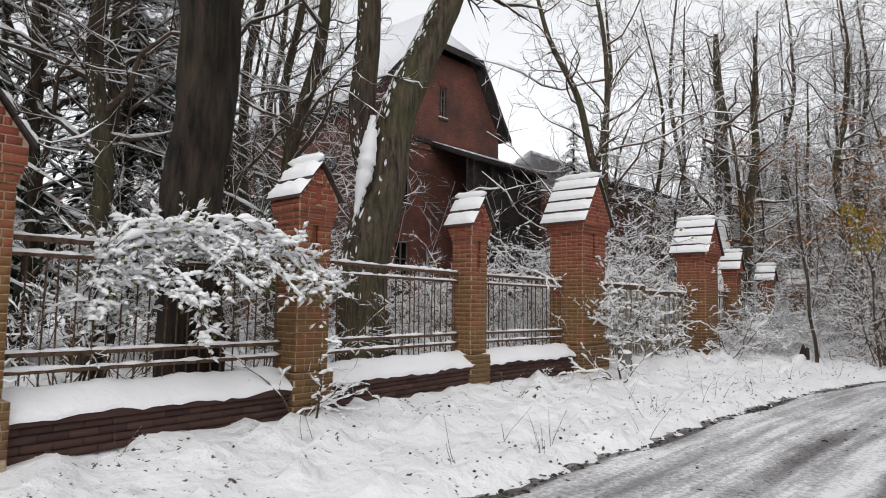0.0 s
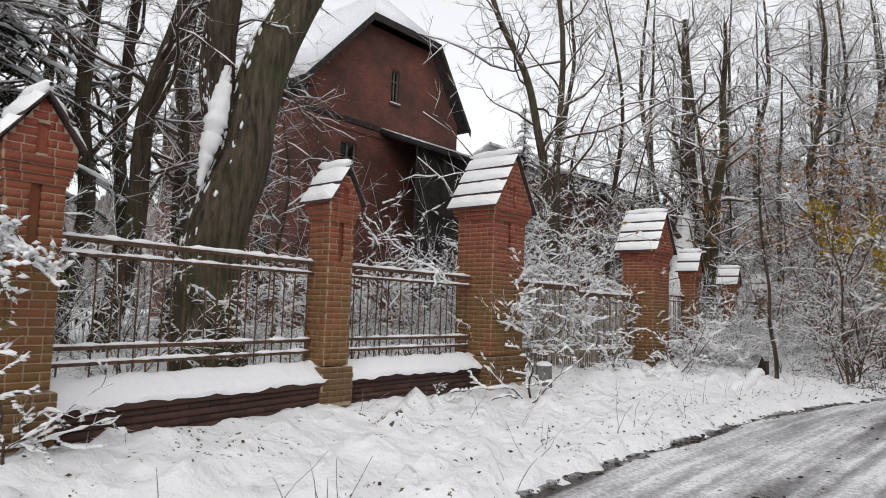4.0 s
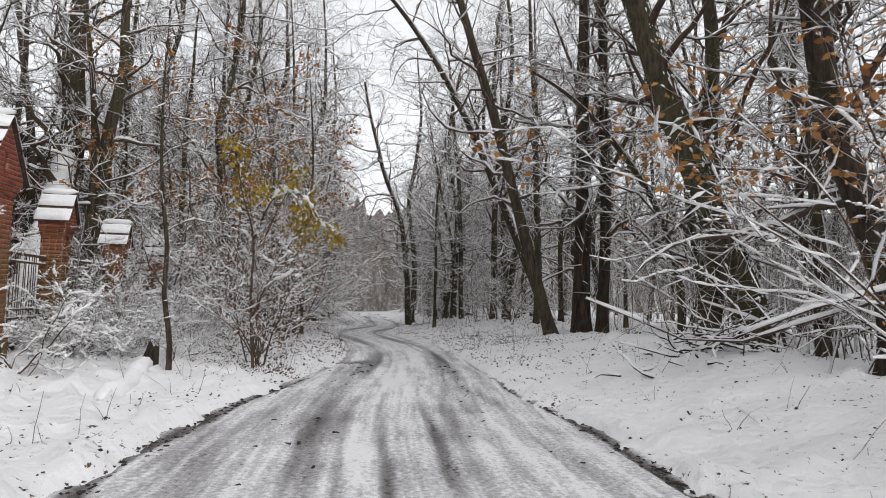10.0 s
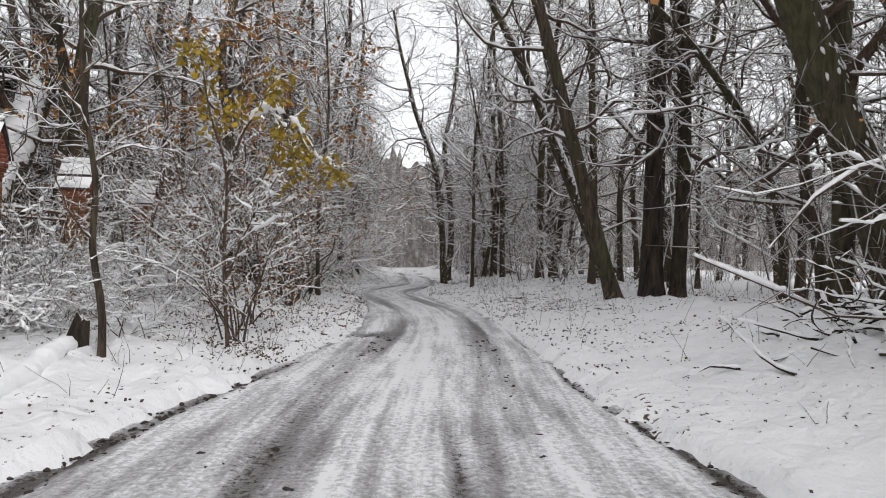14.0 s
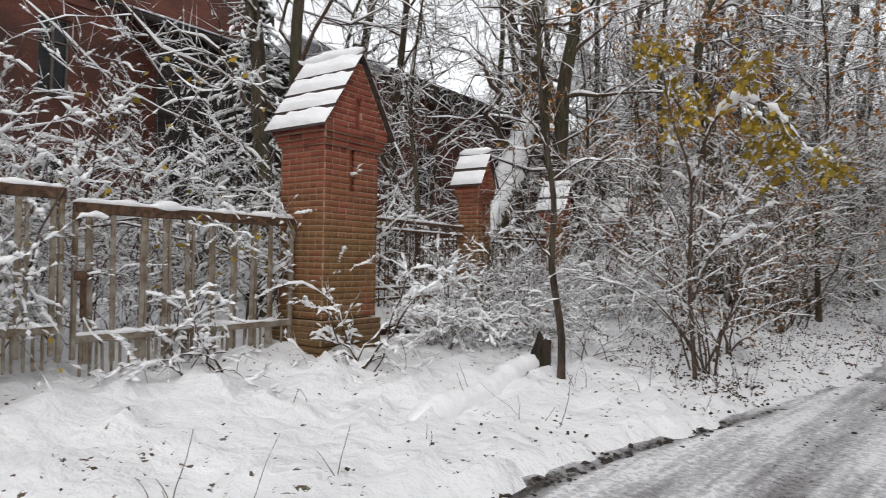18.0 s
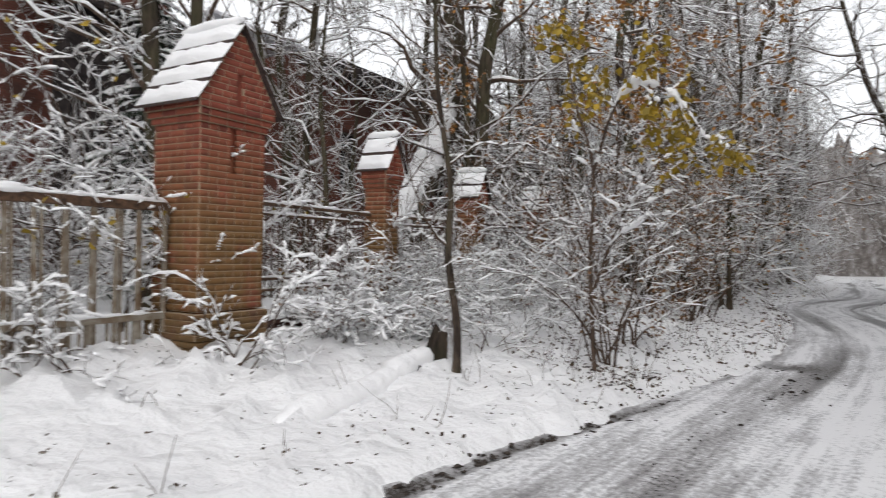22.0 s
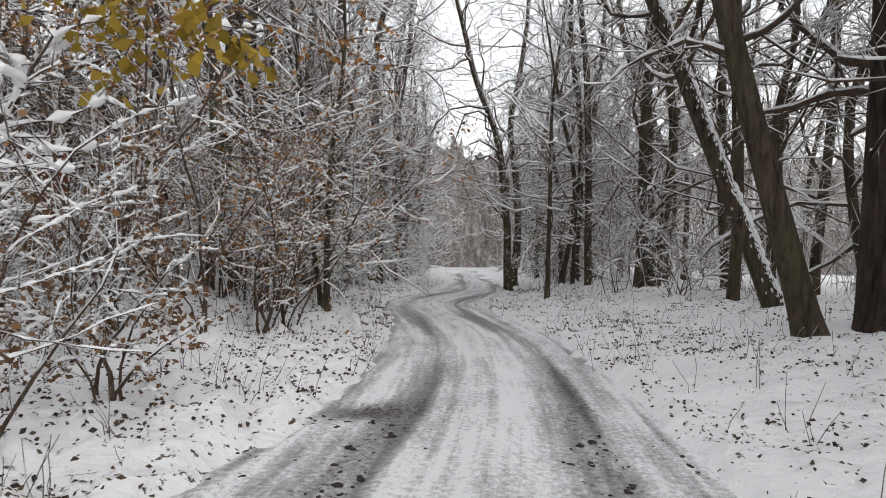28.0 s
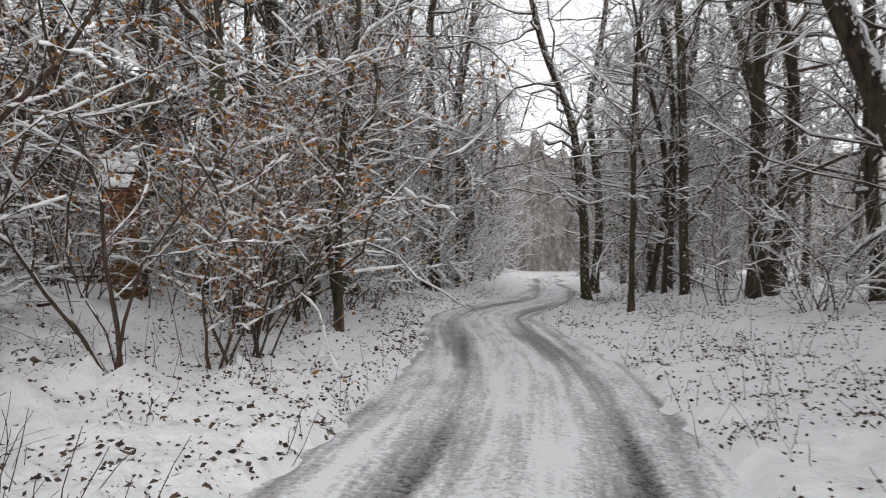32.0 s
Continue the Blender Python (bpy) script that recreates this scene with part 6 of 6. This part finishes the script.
shrub("overhanging_branch", "long snowy branches hanging over the gate", 41, 4, 2.7, 0.5, 0.016, (10, 6), (60, 0.1, LEAF_YELLOW, "few yellow leaves"), Matrix.Translation(spot(4.6, 17.4, 1.5)), 0.012, category="branch", lumps=0.85, wob=0.34, arch=-0.08, toward=(0.9, 0.5), reach=(0.26, 0.1))
shrub("overhanging_branch", "snowy branches reaching over the fence", 42, 5, 2.6, 0.6, 0.016, (10, 6), None, Matrix.Translation(spot(3.4, 15.9, 1.2)), 0.012, category="branch", lumps=0.85, wob=0.34, arch=-0.08, toward=(0.6, -0.1), reach=(0.26, 0.1))
shrub("overhanging_branch", "snowy branches between the house and the gate", 43, 8, 3.6, 0.8, 0.017, (11, 6), None, Matrix.Translation(spot(5.2, 19.4, 1.0)), 0.016, category="branch", lumps=0.85, wob=0.3, arch=-0.04, reach=(0.26, 0.1))
for k, (x, y, h) in enumerate([(3.3, 15.2, 2.9), (4.2, 16.1, 2.7), (6.2, 18.2, 2.9)]):
    shrub("overhanging_branch", "heavily snowed boughs that hang forward over the gate", 580 + k, 5, h, 0.28, 0.03, (11, 7), (40, 0.09, LEAF_YELLOW, "few yellow leaves") if k == 2 else None, Matrix.Translation(spot(x, y, 0)), 0.014, category="branch", lumps=0.95, wob=0.26, arch=-0.04, toward=(0.2, -0.18), reach=(0.24, 0.09))
conifer(5.0, 25.0, 8.5, 71, "dark snowy spruce close to the house")
conifer(31.0, 47.5, 15, 72, "tall dark spruce far along the track")
conifer(-9.0, 10.5, 13, 73, "dark spruce with hanging snowy boughs behind the wall")
conifer(-7.2, 14.6, 14, 74, "dark spruce with hanging snowy boughs behind the wall")

RNG = np.random.default_rng(99)
U = np.array((math.cos(radians(FENCE_TURN)), math.sin(radians(FENCE_TURN))))
V = np.array((-U[1], U[0]))
FENCE0 = np.array((3.0, 13.65))


def by_fence(s, d):
    """A place s metres along the wall from the first gate pillar, d metres behind it."""
    q = FENCE0 + U * s + V * d
    return float(q[0]), float(q[1])


def drop(ob, x, y, scale=1.0, sink=0.05):
    c = copy_thing(ob, Matrix.Translation((x, y, gz(x, y) - sink)) @ Matrix.Rotation(RNG.uniform(0, 2 * np.pi), 4, "Z"))
    c.scale = (scale, scale, scale * RNG.uniform(0.85, 1.15))
    return c


# repeated shrubs of the thicket
AWAY = Matrix.Translation((0, 0, -60))
SHRUBS = [shrub("thicket_shrub", "bare tangled shrub loaded with fresh snow", 50 + k, 7 + k % 3, 1.7 + 0.25 * k, 0.45 + 0.1 * (k % 3), 0.015, (7, 5), None if k % 2 else (60, 0.055, LEAF_BROWN, "few withered leaves"), AWAY, 0.010, "snowy shrubs of the thicket", lumps=0.36) for k in range(5)]
for s, d, k, sc in [(-7.0, 1.3, 1, 0.9), (-5.6, 2.0, 2, 0.8), (-4.2, 1.2, 3, 0.7), (-2.6, 1.6, 4, 0.75), (-1.2, 1.4, 0, 0.9), (0.4, 1.6, 1, 0.9), (1.4, 1.8, 2, 1.1), (2.8, 1.4, 3, 1.0), (4.1, 1.6, 4, 1.05)]:
    drop(SHRUBS[k], *by_fence(s, d), sc)
for s, d, k, sc in [(5.2, 2.6, 0, 1.2), (7.4, 1.4, 1, 1.2), (8.6, 1.8, 2, 1.2), (9.8, 2.4, 3, 1.1), (3.4, 3.4, 4, 1.3), (0.9, 3.8, 0, 1.4), (-3.5, 4.0, 1, 1.3), (6.8, 4.2, 2, 1.4), (-6.4, 4.4, 3, 1.4), (10.6, 1.0, 4, 1.0)]:
    drop(SHRUBS[k], *by_fence(s, d), sc)
for s, d, k, sc in [(11.8, 1.2, 0, 1.1), (13.2, 1.2, 1, 1.1), (14.8, 1.2, 2, 1.1), (16.5, 1.3, 3, 1.1), (9.2, -0.9, 3, 0.5), (10.9, -0.9, 1, 0.6), (-9.5, 1.2, 2, 1.1), (-8.4, 2.2, 4, 1.2), (2.6, 2.6, 1, 1.2), (8.6, 4.0, 3, 1.6)]:
    drop(SHRUBS[k], *by_fence(s, d), sc)
ARCHED = [shrub("arching_shrub", "tall arching shrub with thick snow on every branch", 60 + k, 7, 3.9 + 0.4 * k, 0.55, 0.026, (10, 5), None if k else (160, 0.07, LEAF_YELLOW, "few yellowed leaves"), AWAY, 0.014, "arching snowy shrubs behind the wall", lumps=0.75, arch=-0.05, reach=(0.26, 0.1), wob=0.32) for k in range(3)]
for k, (s, d) in enumerate([(-8.6, 2.0), (-7.2, 3.2), (-5.4, 2.0), (-3.6, 2.8), (-1.8, 2.0), (-0.6, 3.2), (1.0, 1.3), (1.9, 1.9), (2.8, 1.4), (3.8, 1.7), (4.8, 1.4), (2.2, 3.4), (4.3, 3.6), (5.8, 2.6), (7.3, 2.0), (8.7, 2.6), (6.6, 5.8), (11.6, -0.6), (0.6, 2.6), (3.4, 2.6), (1.4, 4.2), (5.2, 4.6), (-0.8, 4.4)]):
    drop(ARCHED[k % 3], *by_fence(s, d), (0.55 if 0 < d and s < 6 else 0.8 if d > 0 else 0.42) + 0.08 * (k % 5))
FRONTS = [(x, y) for x, y in ((9.5, 21.5), (11.55, 23.4), (13.75, 25.6))]
count = 0
while count < 26:
    s, d = RNG.uniform(10.5, 30), RNG.uniform(-0.4, 3.4)
    x, y = by_fence(s, d)
    off, half = beside_road(x, y)
    if off[0] > -half[0] - 1.3 or min(math.hypot(x - a - 0.6, y - c + 0.6) for a, c in FRONTS) < 1.2:
        continue
    drop(SHRUBS[count % 5], x, y, RNG.uniform(0.7, 1.3))
    count += 1

for k in range(26):
    t = int(RNG.uniform(114, 142) / 0.2)
    q = LINE[t, :2] + (1 if k % 2 else -1) * np.array((LINE_T[t, 1], -LINE_T[t, 0])) * (LINE[t, 2] + RNG.uniform(1.2, 3.6))
    if q[0] > 20 and abs(beside_road(*q)[0][0]) > 2.3:
        drop(SHRUBS[k % 5], float(q[0]), float(q[1]), RNG.uniform(0.8, 1.7))

# repeated trees of the wood
WOOD = []
for k in range(6):
    h = 9 + 1.2 * k
    rng = np.random.default_rng(200 + k)
    line = [np.array((0, 0, -0.15))] + [np.array((rng.normal(0, 0.06) * z, rng.normal(0, 0.04) * z, z)) for z in (h * 0.3, h * 0.6, h)]
    WOOD.append(tree("forest_tree", "slim bare forest tree dusted with snow", 210 + k, line, [0.065 + 0.01 * k, 0.058 + 0.009 * k, 0.04 + 0.007 * k, 0.012], 20, 2.9 + 0.25 * k, (5, 5), BARK, 0.017, 0.1, group="trees of the wood", sides=7, m=AWAY, steps=(6, 3, 1), twig_r=0.0075, up=0.03, wander=0.38))
taken = [(21.85, 16.0), (22.1, 15.45), (21.15, 16.6), (23.9, 18.15), (24.8, 19.3), (22.3, 13.2), (20.15, 11.75), (-3.1, 8.0), (9.95, 22.4), (20.75, 16.55), (22.1, 17.6), (19.9, 10.9), (14.9, 7.7)]


def free(x, y, gap):
    return min(math.hypot(x - a, y - c) for a, c in taken) > gap


count = 0
while count < 40:
    t = RNG.integers(60, len(LINE) - 1)
    q = LINE[t, :2] + np.array((LINE_T[t, 1], -LINE_T[t, 0])) * (LINE[t, 2] + RNG.uniform(4.2, 14))
    x, y = float(q[0]), float(q[1])
    off, half = beside_road(x, y)
    if x < 11 or y < 3 or x > 44 or off[0] < half[0] + 3.6 or not free(x, y, 1.1):
        continue
    taken.append((x, y))
    drop(WOOD[count % 6], x, y, RNG.uniform(0.9, 1.45), 0.1)
    count += 1
count = 0
while count < 28:
    s, d = RNG.uniform(9, 42), RNG.uniform(0.8, 9)
    x, y = by_fence(s, d)
    off, half = beside_road(x, y)
    if off[0] > -half[0] - 2.0 or (s < 24 and d > 5.5) or not free(x, y, 1.1):
        continue
    taken.append((x, y))
    drop(WOOD[count % 6], x, y, RNG.uniform(0.8, 1.45), 0.1)
    count += 1
# the trees close in on both sides of the track beyond the bend
for side, s0, n in ((-1, 118.0, 27), (1, 122.0, 25)):
    for k in range(n):
        t = int((s0 + 1.5 * k + 0.025 * k * k + RNG.uniform(-0.6, 0.6)) / 0.2)
        q = LINE[t, :2] + side * np.array((LINE_T[t, 1], -LINE_T[t, 0])) * (LINE[t, 2] + RNG.uniform(1.3, 3.4) + 0.03 * k)
        x, y = float(q[0]), float(q[1])
        if abs(beside_road(x, y)[0][0]) < 2.2 or not free(x, y, 0.7):
            continue
        taken.append((x, y))
        drop(WOOD[k % 6], x, y, RNG.uniform(0.75, 1.15), 0.1)
for k in range(12):
    t = int((121 + 2.2 * k) / 0.2)
    q = LINE[t, :2] - np.array((LINE_T[t, 1], -LINE_T[t, 0])) * (LINE[t, 2] + RNG.uniform(1.3, 2.6))
    drop(ARCHED[k % 3], float(q[0]), float(q[1]), RNG.uniform(0.8, 1.1))
for s, d in [(-13, 3), (-11, 6), (-12, 9), (-9.5, 8), (-15, 6), (-8, 12), (-10.5, 4.5), (-18, 7), (-6.5, 7.5), (-14, 11), (-16.5, 10), (-11.5, 13), (-9, 15), (-19, 12), (-7, 17), (-13.5, 16), (-8.6, 6), (-10, 10)]:
    x, y = by_fence(s, d)
    drop(WOOD[int(s * d) % 6], x, y, RNG.uniform(0.8, 1.2), 0.1)
for x, y in [(-2.5, 20.9), (-5.7, 23.4), (-6.5, 26.7), (-10.4, 30.0)]:
    drop(WOOD[int(x + y) % 6], x, y, RNG.uniform(0.9, 1.2), 0.1)
for ob in SHRUBS + ARCHED + WOOD:
    for c in ob.children_recursive:
        bpy.data.objects.remove(c)
    bpy.data.objects.remove(ob)


# ---- what nobody could count ----
def far_variant(seed, height, trunk_r, limbs, limb_len, twigs, r):
    """A whole bare tree as one light bundle of branches."""
    rng = np.random.default_rng(seed)
    tb, tw = Tubes(), Twigs()
    p, rad = limb(rng, (0, 0, -0.2), (rng.normal(0, 0.12), rng.normal(0, 0.12), 1), height, trunk_r, 0.015, 7, 0.05, 0.03)
    tb.add(p, rad, 5)
    for q, b_ in sprouts(rng, p, rad, limbs, 0.15, 1.0, (0.6, 1.2), limb_len, 0.45, 4, 0.2, 0.04, r):
        tb.add(q, b_, 3)
        for e, c in sprouts(rng, q, b_, twigs, 0.1, 1.0, (0.5, 1.2), limb_len * 0.4, 0.8, 1, 0.22, 0.0, r):
            tw.add(e, np.maximum(c, r))
    return joined(tb, tw.arrays())


def stem_variant(seed, height):
    """A young whip with side shoots."""
    rng = np.random.default_rng(seed)
    tb, tw = Tubes(), Twigs()
    for k in range(2):
        p, rad = limb(rng, (rng.normal(0, 0.15), rng.normal(0, 0.15), -0.1), (rng.normal(0, 0.22), rng.normal(0, 0.22), 1), height * rng.uniform(0.7, 1.1), 0.016, 0.005, 6, 0.08, 0.03)
        tb.add(p, rad, 3)
        for q, b_ in sprouts(rng, p, rad, 8, 0.15, 1.0, (0.6, 1.3), height * 0.28, 0.7, 3, 0.2, 0.02, 0.006):
            tb.add(q, np.maximum(b_, 0.006), 3)
            for e, c in sprouts(rng, q, b_, 3, 0.2, 1.0, (0.5, 1.2), height * 0.11, 0.8, 1, 0.2, 0.0, 0.006):
                tw.add(e, np.maximum(c, 0.006))
    return joined(tb, tw.arrays())


def scatter(name, variants, places, mat, label, category):
    """One object from many turned and scaled copies."""
    vs, fs, n = [], [], 0
    zs = ground_height(np.array([p[0] for p in places]), np.array([p[1] for p in places]))
    for (x, y, sc), z in zip(places, zs):
        v, f = variants[RNG.integers(len(variants))]
        a = RNG.uniform(0, 2 * np.pi)
        rot = np.array([(math.cos(a), -math.sin(a), 0), (math.sin(a), math.cos(a), 0), (0, 0, 1)])
        vs.append((v * sc) @ rot.T + (x, y, z))
        fs.append(f + n)
        n += len(v)
    tagged(part(name, mesh_from(name, np.concatenate(vs), np.concatenate(fs)), mat), label, category, kind="stuff")


def places_by_road(n, side, s0, s1, w0, w1, power, gap, scale):
    out = []
    while len(out) < n:
        t = int(RNG.uniform(s0, s1) / 0.2)
        w = w0 + (w1 - w0) * RNG.random() ** power
        q = LINE[t, :2] + side * np.array((LINE_T[t, 1], -LINE_T[t, 0])) * (LINE[t, 2] + w)
        off, half = beside_road(*q)
        if abs(off[0]) < half[0] + gap:
            continue
        x, y = float(q[0]), float(q[1])
        d = np.array((x, y)) - FENCE0
        if d.dot(V) > 6 and -5 < d.dot(U) < 26 and d.dot(V) < 32:
            continue
        out.append((x, y, RNG.uniform(*scale)))
    return out


FAR = [far_variant(400 + k, 10 + 1.1 * k, 0.10 + 0.015 * k, 26, 3.0, 10, 0.011) for k in range(5)]
EDGE = [far_variant(440 + k, 8 + 1.2 * k, 0.09 + 0.012 * k, 34, 2.6, 10, 0.015) for k in range(4)]
STEMS = [stem_variant(420 + k, 2.2 + 0.35 * k) for k in range(6)]
S_NOW = 86.0
far_places = places_by_road(40, 1, S_NOW + 5, 180, 9, 26, 0.8, 3, (0.8, 1.35)) + places_by_road(26, -1, S_NOW + 40, 180, 5, 24, 0.8, 3, (0.8, 1.35))
far_places += [(*by_fence(RNG.uniform(-34, -8), RNG.uniform(7, 34)), RNG.uniform(0.8, 1.3)) for _ in range(26)]
scatter("far_wood", FAR, far_places, HAZED_TWIG, "dense bare snowy wood in the distance", "wood")
edge = places_by_road(28, 1, 130, 200, 1.6, 8, 1.0, 1.5, (0.7, 1.3)) + places_by_road(34, -1, 124, 200, 1.2, 8, 1.0, 1.2, (0.6, 1.3)) + [(RNG.uniform(84, 108), RNG.uniform(92, 116), 1.3) for _ in range(10)]
scatter("wood_edge", EDGE, edge, HAZED_TWIG, "bare snowy trees that close in on the track far ahead", "wood")
low = places_by_road(200, 1, S_NOW + 4, 150, 3.2, 16, 0.8, 3.0, (0.6, 1.5)) + places_by_road(170, -1, S_NOW + 21, 165, 2.0, 10, 0.9, 1.6, (0.6, 1.5))
low += places_by_road(130, 1, S_NOW + 6, 116, 4.5, 12, 0.9, 4.0, (0.8, 1.7))
low += [(*by_fence(RNG.uniform(-16, 9), RNG.uniform(2, 8)), RNG.uniform(0.7, 1.3)) for _ in range(50)]
scatter("undergrowth", STEMS, low, SNOWY_TWIG, "thin snowy whips and brush under the trees", "undergrowth")


def far_forest():
    """Bare wood on the skyline all round, more than fifty metres off."""
    rng = np.random.default_rng(31)
    for r, lo, hi in ((64, 6.5, 11), (74, 9, 14), (86, 11, 16)):
        n = int(2 * np.pi * r / 0.3)
        a = np.arange(n) / n * 2 * np.pi
        x, y = 8 + r * np.cos(a), 9 + r * np.sin(a)
        top = lo + (hi - lo) * (0.5 + 0.35 * waves(x, y, 30, 7) + 0.3 * waves(x, y, 5, 8)) * rng.uniform(0.55, 1.0, n)
        v = np.r_[np.c_[x, y, np.full(n, -1.0)], np.c_[x, y, np.maximum(top, 2)]]
        i = np.arange(n)
        j = (i + 1) % n
        tagged(part("backdrop", mesh_from("backdrop", v, np.stack([i, j, j + n, i + n], 1)), FAR_WOOD), "grey-brown bare wood on the skyline", "backdrop", kind="structure")


def litter():
    """Withered leaves and dead stalks that stick out of the snow."""
    rng = np.random.default_rng(77)
    places, stalks = [], Tubes()
    while len(places) < 12000:
        x, y = rng.uniform(-4, 30), rng.uniform(2, 34)
        off, half = beside_road(x, y)
        d = abs(off[0]) - half[0]
        if d < 0.02 or d > 7 or rng.random() > 0.25 + 0.75 * math.exp(-d / 1.6) or ((x < 11 or (off[0] > 0 and x < 19)) and rng.random() < 0.85):
            continue
        if math.sin(x * 1.3) * math.sin(y * 1.1 + 1) + 0.7 * math.sin(x * 3.1 + 2 * math.sin(y * 2.3)) + rng.normal(0, 0.35) < 0.2:
            continue
        places.append((x, y))
    # thicker leaf fall under the maples, mostly on the house's side of the road
    drift, fall = [], np.random.default_rng(78)
    while len(drift) < 4200:
        x, y = fall.uniform(11.5, 26), fall.uniform(13, 32)
        off, half = beside_road(x, y)
        d = abs(off[0]) - half[0]
        house_side = (y - 15.3) * 1.24 > (x - 14.3) * 1.57
        if d < 0.05 or d > 4.5 or fall.random() > (1.0 if house_side else 0.4) * math.exp(-d / 2.6):
            continue
        if math.sin(x * 2.1 + y) * math.sin(y * 1.7) + fall.normal(0, 0.5) < 0:
            continue
        drift.append((x, y))
    arr = np.array(drift)
    tagged(part("fallen_leaves", leaf_mesh(fall, np.c_[arr, ground_height(arr[:, 0], arr[:, 1]) + 0.014], 0.055, 0.0), LITTER), "thick fall of brown leaves on the snow", "leaves", kind="stuff")
    arr = np.array(places)
    zz = ground_height(arr[:, 0], arr[:, 1])
    pts = np.c_[arr, zz + 0.012]
    tagged(part("leaf_litter", leaf_mesh(rng, pts[:11200], 0.045, 0.0), LITTER), "scattered withered leaves on the snow", "leaves", kind="stuff")
    for p in pts[11200:]:
        for _ in range(2):
            q, r = limb(rng, p + (rng.normal(0, 0.06), rng.normal(0, 0.06), -0.05), (rng.normal(0, 0.4), rng.normal(0, 0.4), 1), rng.uniform(0.12, 0.55), 0.0045, 0.0025, 3, 0.15, -0.03)
            stalks.add(q, r, 3)
    tagged(part("dead_stalks", stalks.mesh("dead_stalks"), TWIG), "dry brown stalks poking through the snow", "grass", kind="stuff")


def lumps_on_ground(name, places, sizes, flat, mat, label, category, rng):
    """Low rounded lumps that lie on the ground, as one object."""
    p = np.array(places)
    z = np.full(len(p), -0.012)
    a = rng.uniform(0, 2 * np.pi, len(p))
    ca, sa = np.cos(a), np.sin(a)
    v = LUMP[None] * sizes[:, None, None] * rng.uniform(0.45, 1.5, (len(p), len(LUMP), 1)) * np.array((1.5, 0.9, flat))
    v = np.stack([v[..., 0] * ca[:, None] - v[..., 1] * sa[:, None], v[..., 0] * sa[:, None] + v[..., 1] * ca[:, None], v[..., 2]], -1)
    v += np.c_[p, z][:, None]
    f = LUMP_F[None] + len(LUMP) * np.arange(len(p))[:, None, None]
    tagged(part(name, mesh_from(name, v.reshape(-1, 3), f.reshape(-1, 3), smooth=True), mat), label, category, kind="stuff")


def clods():
    rng = np.random.default_rng(55)
    mud = []
    while len(mud) < 3000:
        t = int(rng.uniform(84, 110) / 0.2)
        w = LINE[t, 2]
        side = rng.choice((-1, 1))
        early = LINE[t, 0] < 13
        u = side * w * (0.95 + rng.normal(0, 0.035)) if rng.random() < (0.85 if early else 0.4) else side * w * rng.choice((0.5, 0.6, 0.28)) + rng.normal(0, 0.18)
        q = LINE[t, :2] + np.array((LINE_T[t, 1], -LINE_T[t, 0])) * u + rng.normal(0, 0.05, 2)
        mud.append((float(q[0]), float(q[1])))
    lumps_on_ground("mud_clods", mud, 0.006 + 0.026 * rng.random(len(mud)) ** 2.5, 0.7, EARTH, "dark wet clods thrown up along the wheel tracks", "mud", rng)


far_forest()
litter()
clods()

# fallen log with its roll of snow, the stump and the brush pile
rng = np.random.default_rng(8)
a, c = np.array(spot(8.05, 15.75, -0.10)), np.array(spot(9.72, 17.8, 0.0))
t = np.linspace(0, 1, 44)[:, None]
pts = a + (c - a) * t + np.stack([0.04 * np.sin(5 * t[:, 0]), 0 * t[:, 0], 0.025 * np.sin(9 * t[:, 0])], 1)
th = thing("fallen_log", Matrix.Identity(4), "fallen log buried under a thick roll of snow", "log")
tb = Tubes()
tb.add(pts, np.linspace(0.125, 0.10, 44), 12)
part("trunk", tb.mesh("trunk"), BARK_DARK, th)
tb = Tubes()
r = np.convolve(rng.normal(0, 1, 50), np.ones(5) / 5, "same")[3:47]
r = 0.135 * (1 + 0.16 * r + 0.06 * rng.normal(0, 1, 44)) * np.clip(np.minimum(np.arange(44), np.arange(44)[::-1]) / 3 + 0.55, 0, 1)
tb.add(pts + (0.0, 0.0, 0.05), r, 16, 1 + 0.05 * rng.normal(0, 1, (44, 16)))
part("snow", tb.mesh("snow"), SNOW, th, "thick roll of snow")
th = thing("stump", Matrix.Translation(spot(9.82, 17.92, 0)), "small broken dark stump at the end of a log", "stump")
bm = bmesh.new()
bmesh.ops.create_cone(bm, cap_ends=True, segments=9, radius1=0.15, radius2=0.07, depth=0.34, matrix=Matrix.Translation((0, 0, 0.10)) @ Matrix.Rotation(0.25, 4, "Y"))
for v in bm.verts:
    v.co += Vector((rng.normal(0, 0.015), rng.normal(0, 0.015), rng.normal(0, 0.03)))
part("wood", bm, BARK_DARK, th)
th = thing("brush_pile", Matrix.Identity(4), "heap of cut branches covered with snow", "brush pile")
for k in range(60):
    x, y = 16.2 + rng.normal(0, 0.6), 10.75 + rng.normal(0, 0.45)
    a_ = rng.uniform(0, 2 * np.pi)
    h = 0.4 * math.exp(-((x - 16.2) ** 2 + (y - 10.75) ** 2) / 0.7)
    q, r = limb(rng, np.array(spot(x, y, 0.02 + h * rng.random())), (math.cos(a_), math.sin(a_), rng.normal(0.05, 0.15)), rng.uniform(0.5, 1.4), rng.uniform(0.012, 0.03), 0.006, 6, 0.2, -0.02)
    tb = Tubes()
    tb.add(q, r, 6)
    stick = part("stick", tb.mesh("stick"), BARK_DARK, th)
    tb = Tubes()
    snow_on(tb, rng, q, r, 0.017, 6)
    if tb.v:
        part("snow", tb.mesh("snow"), SNOW, stick, "snow on the stick")

# ---- bricks ----
for f, a in LATER:
    f(*a)
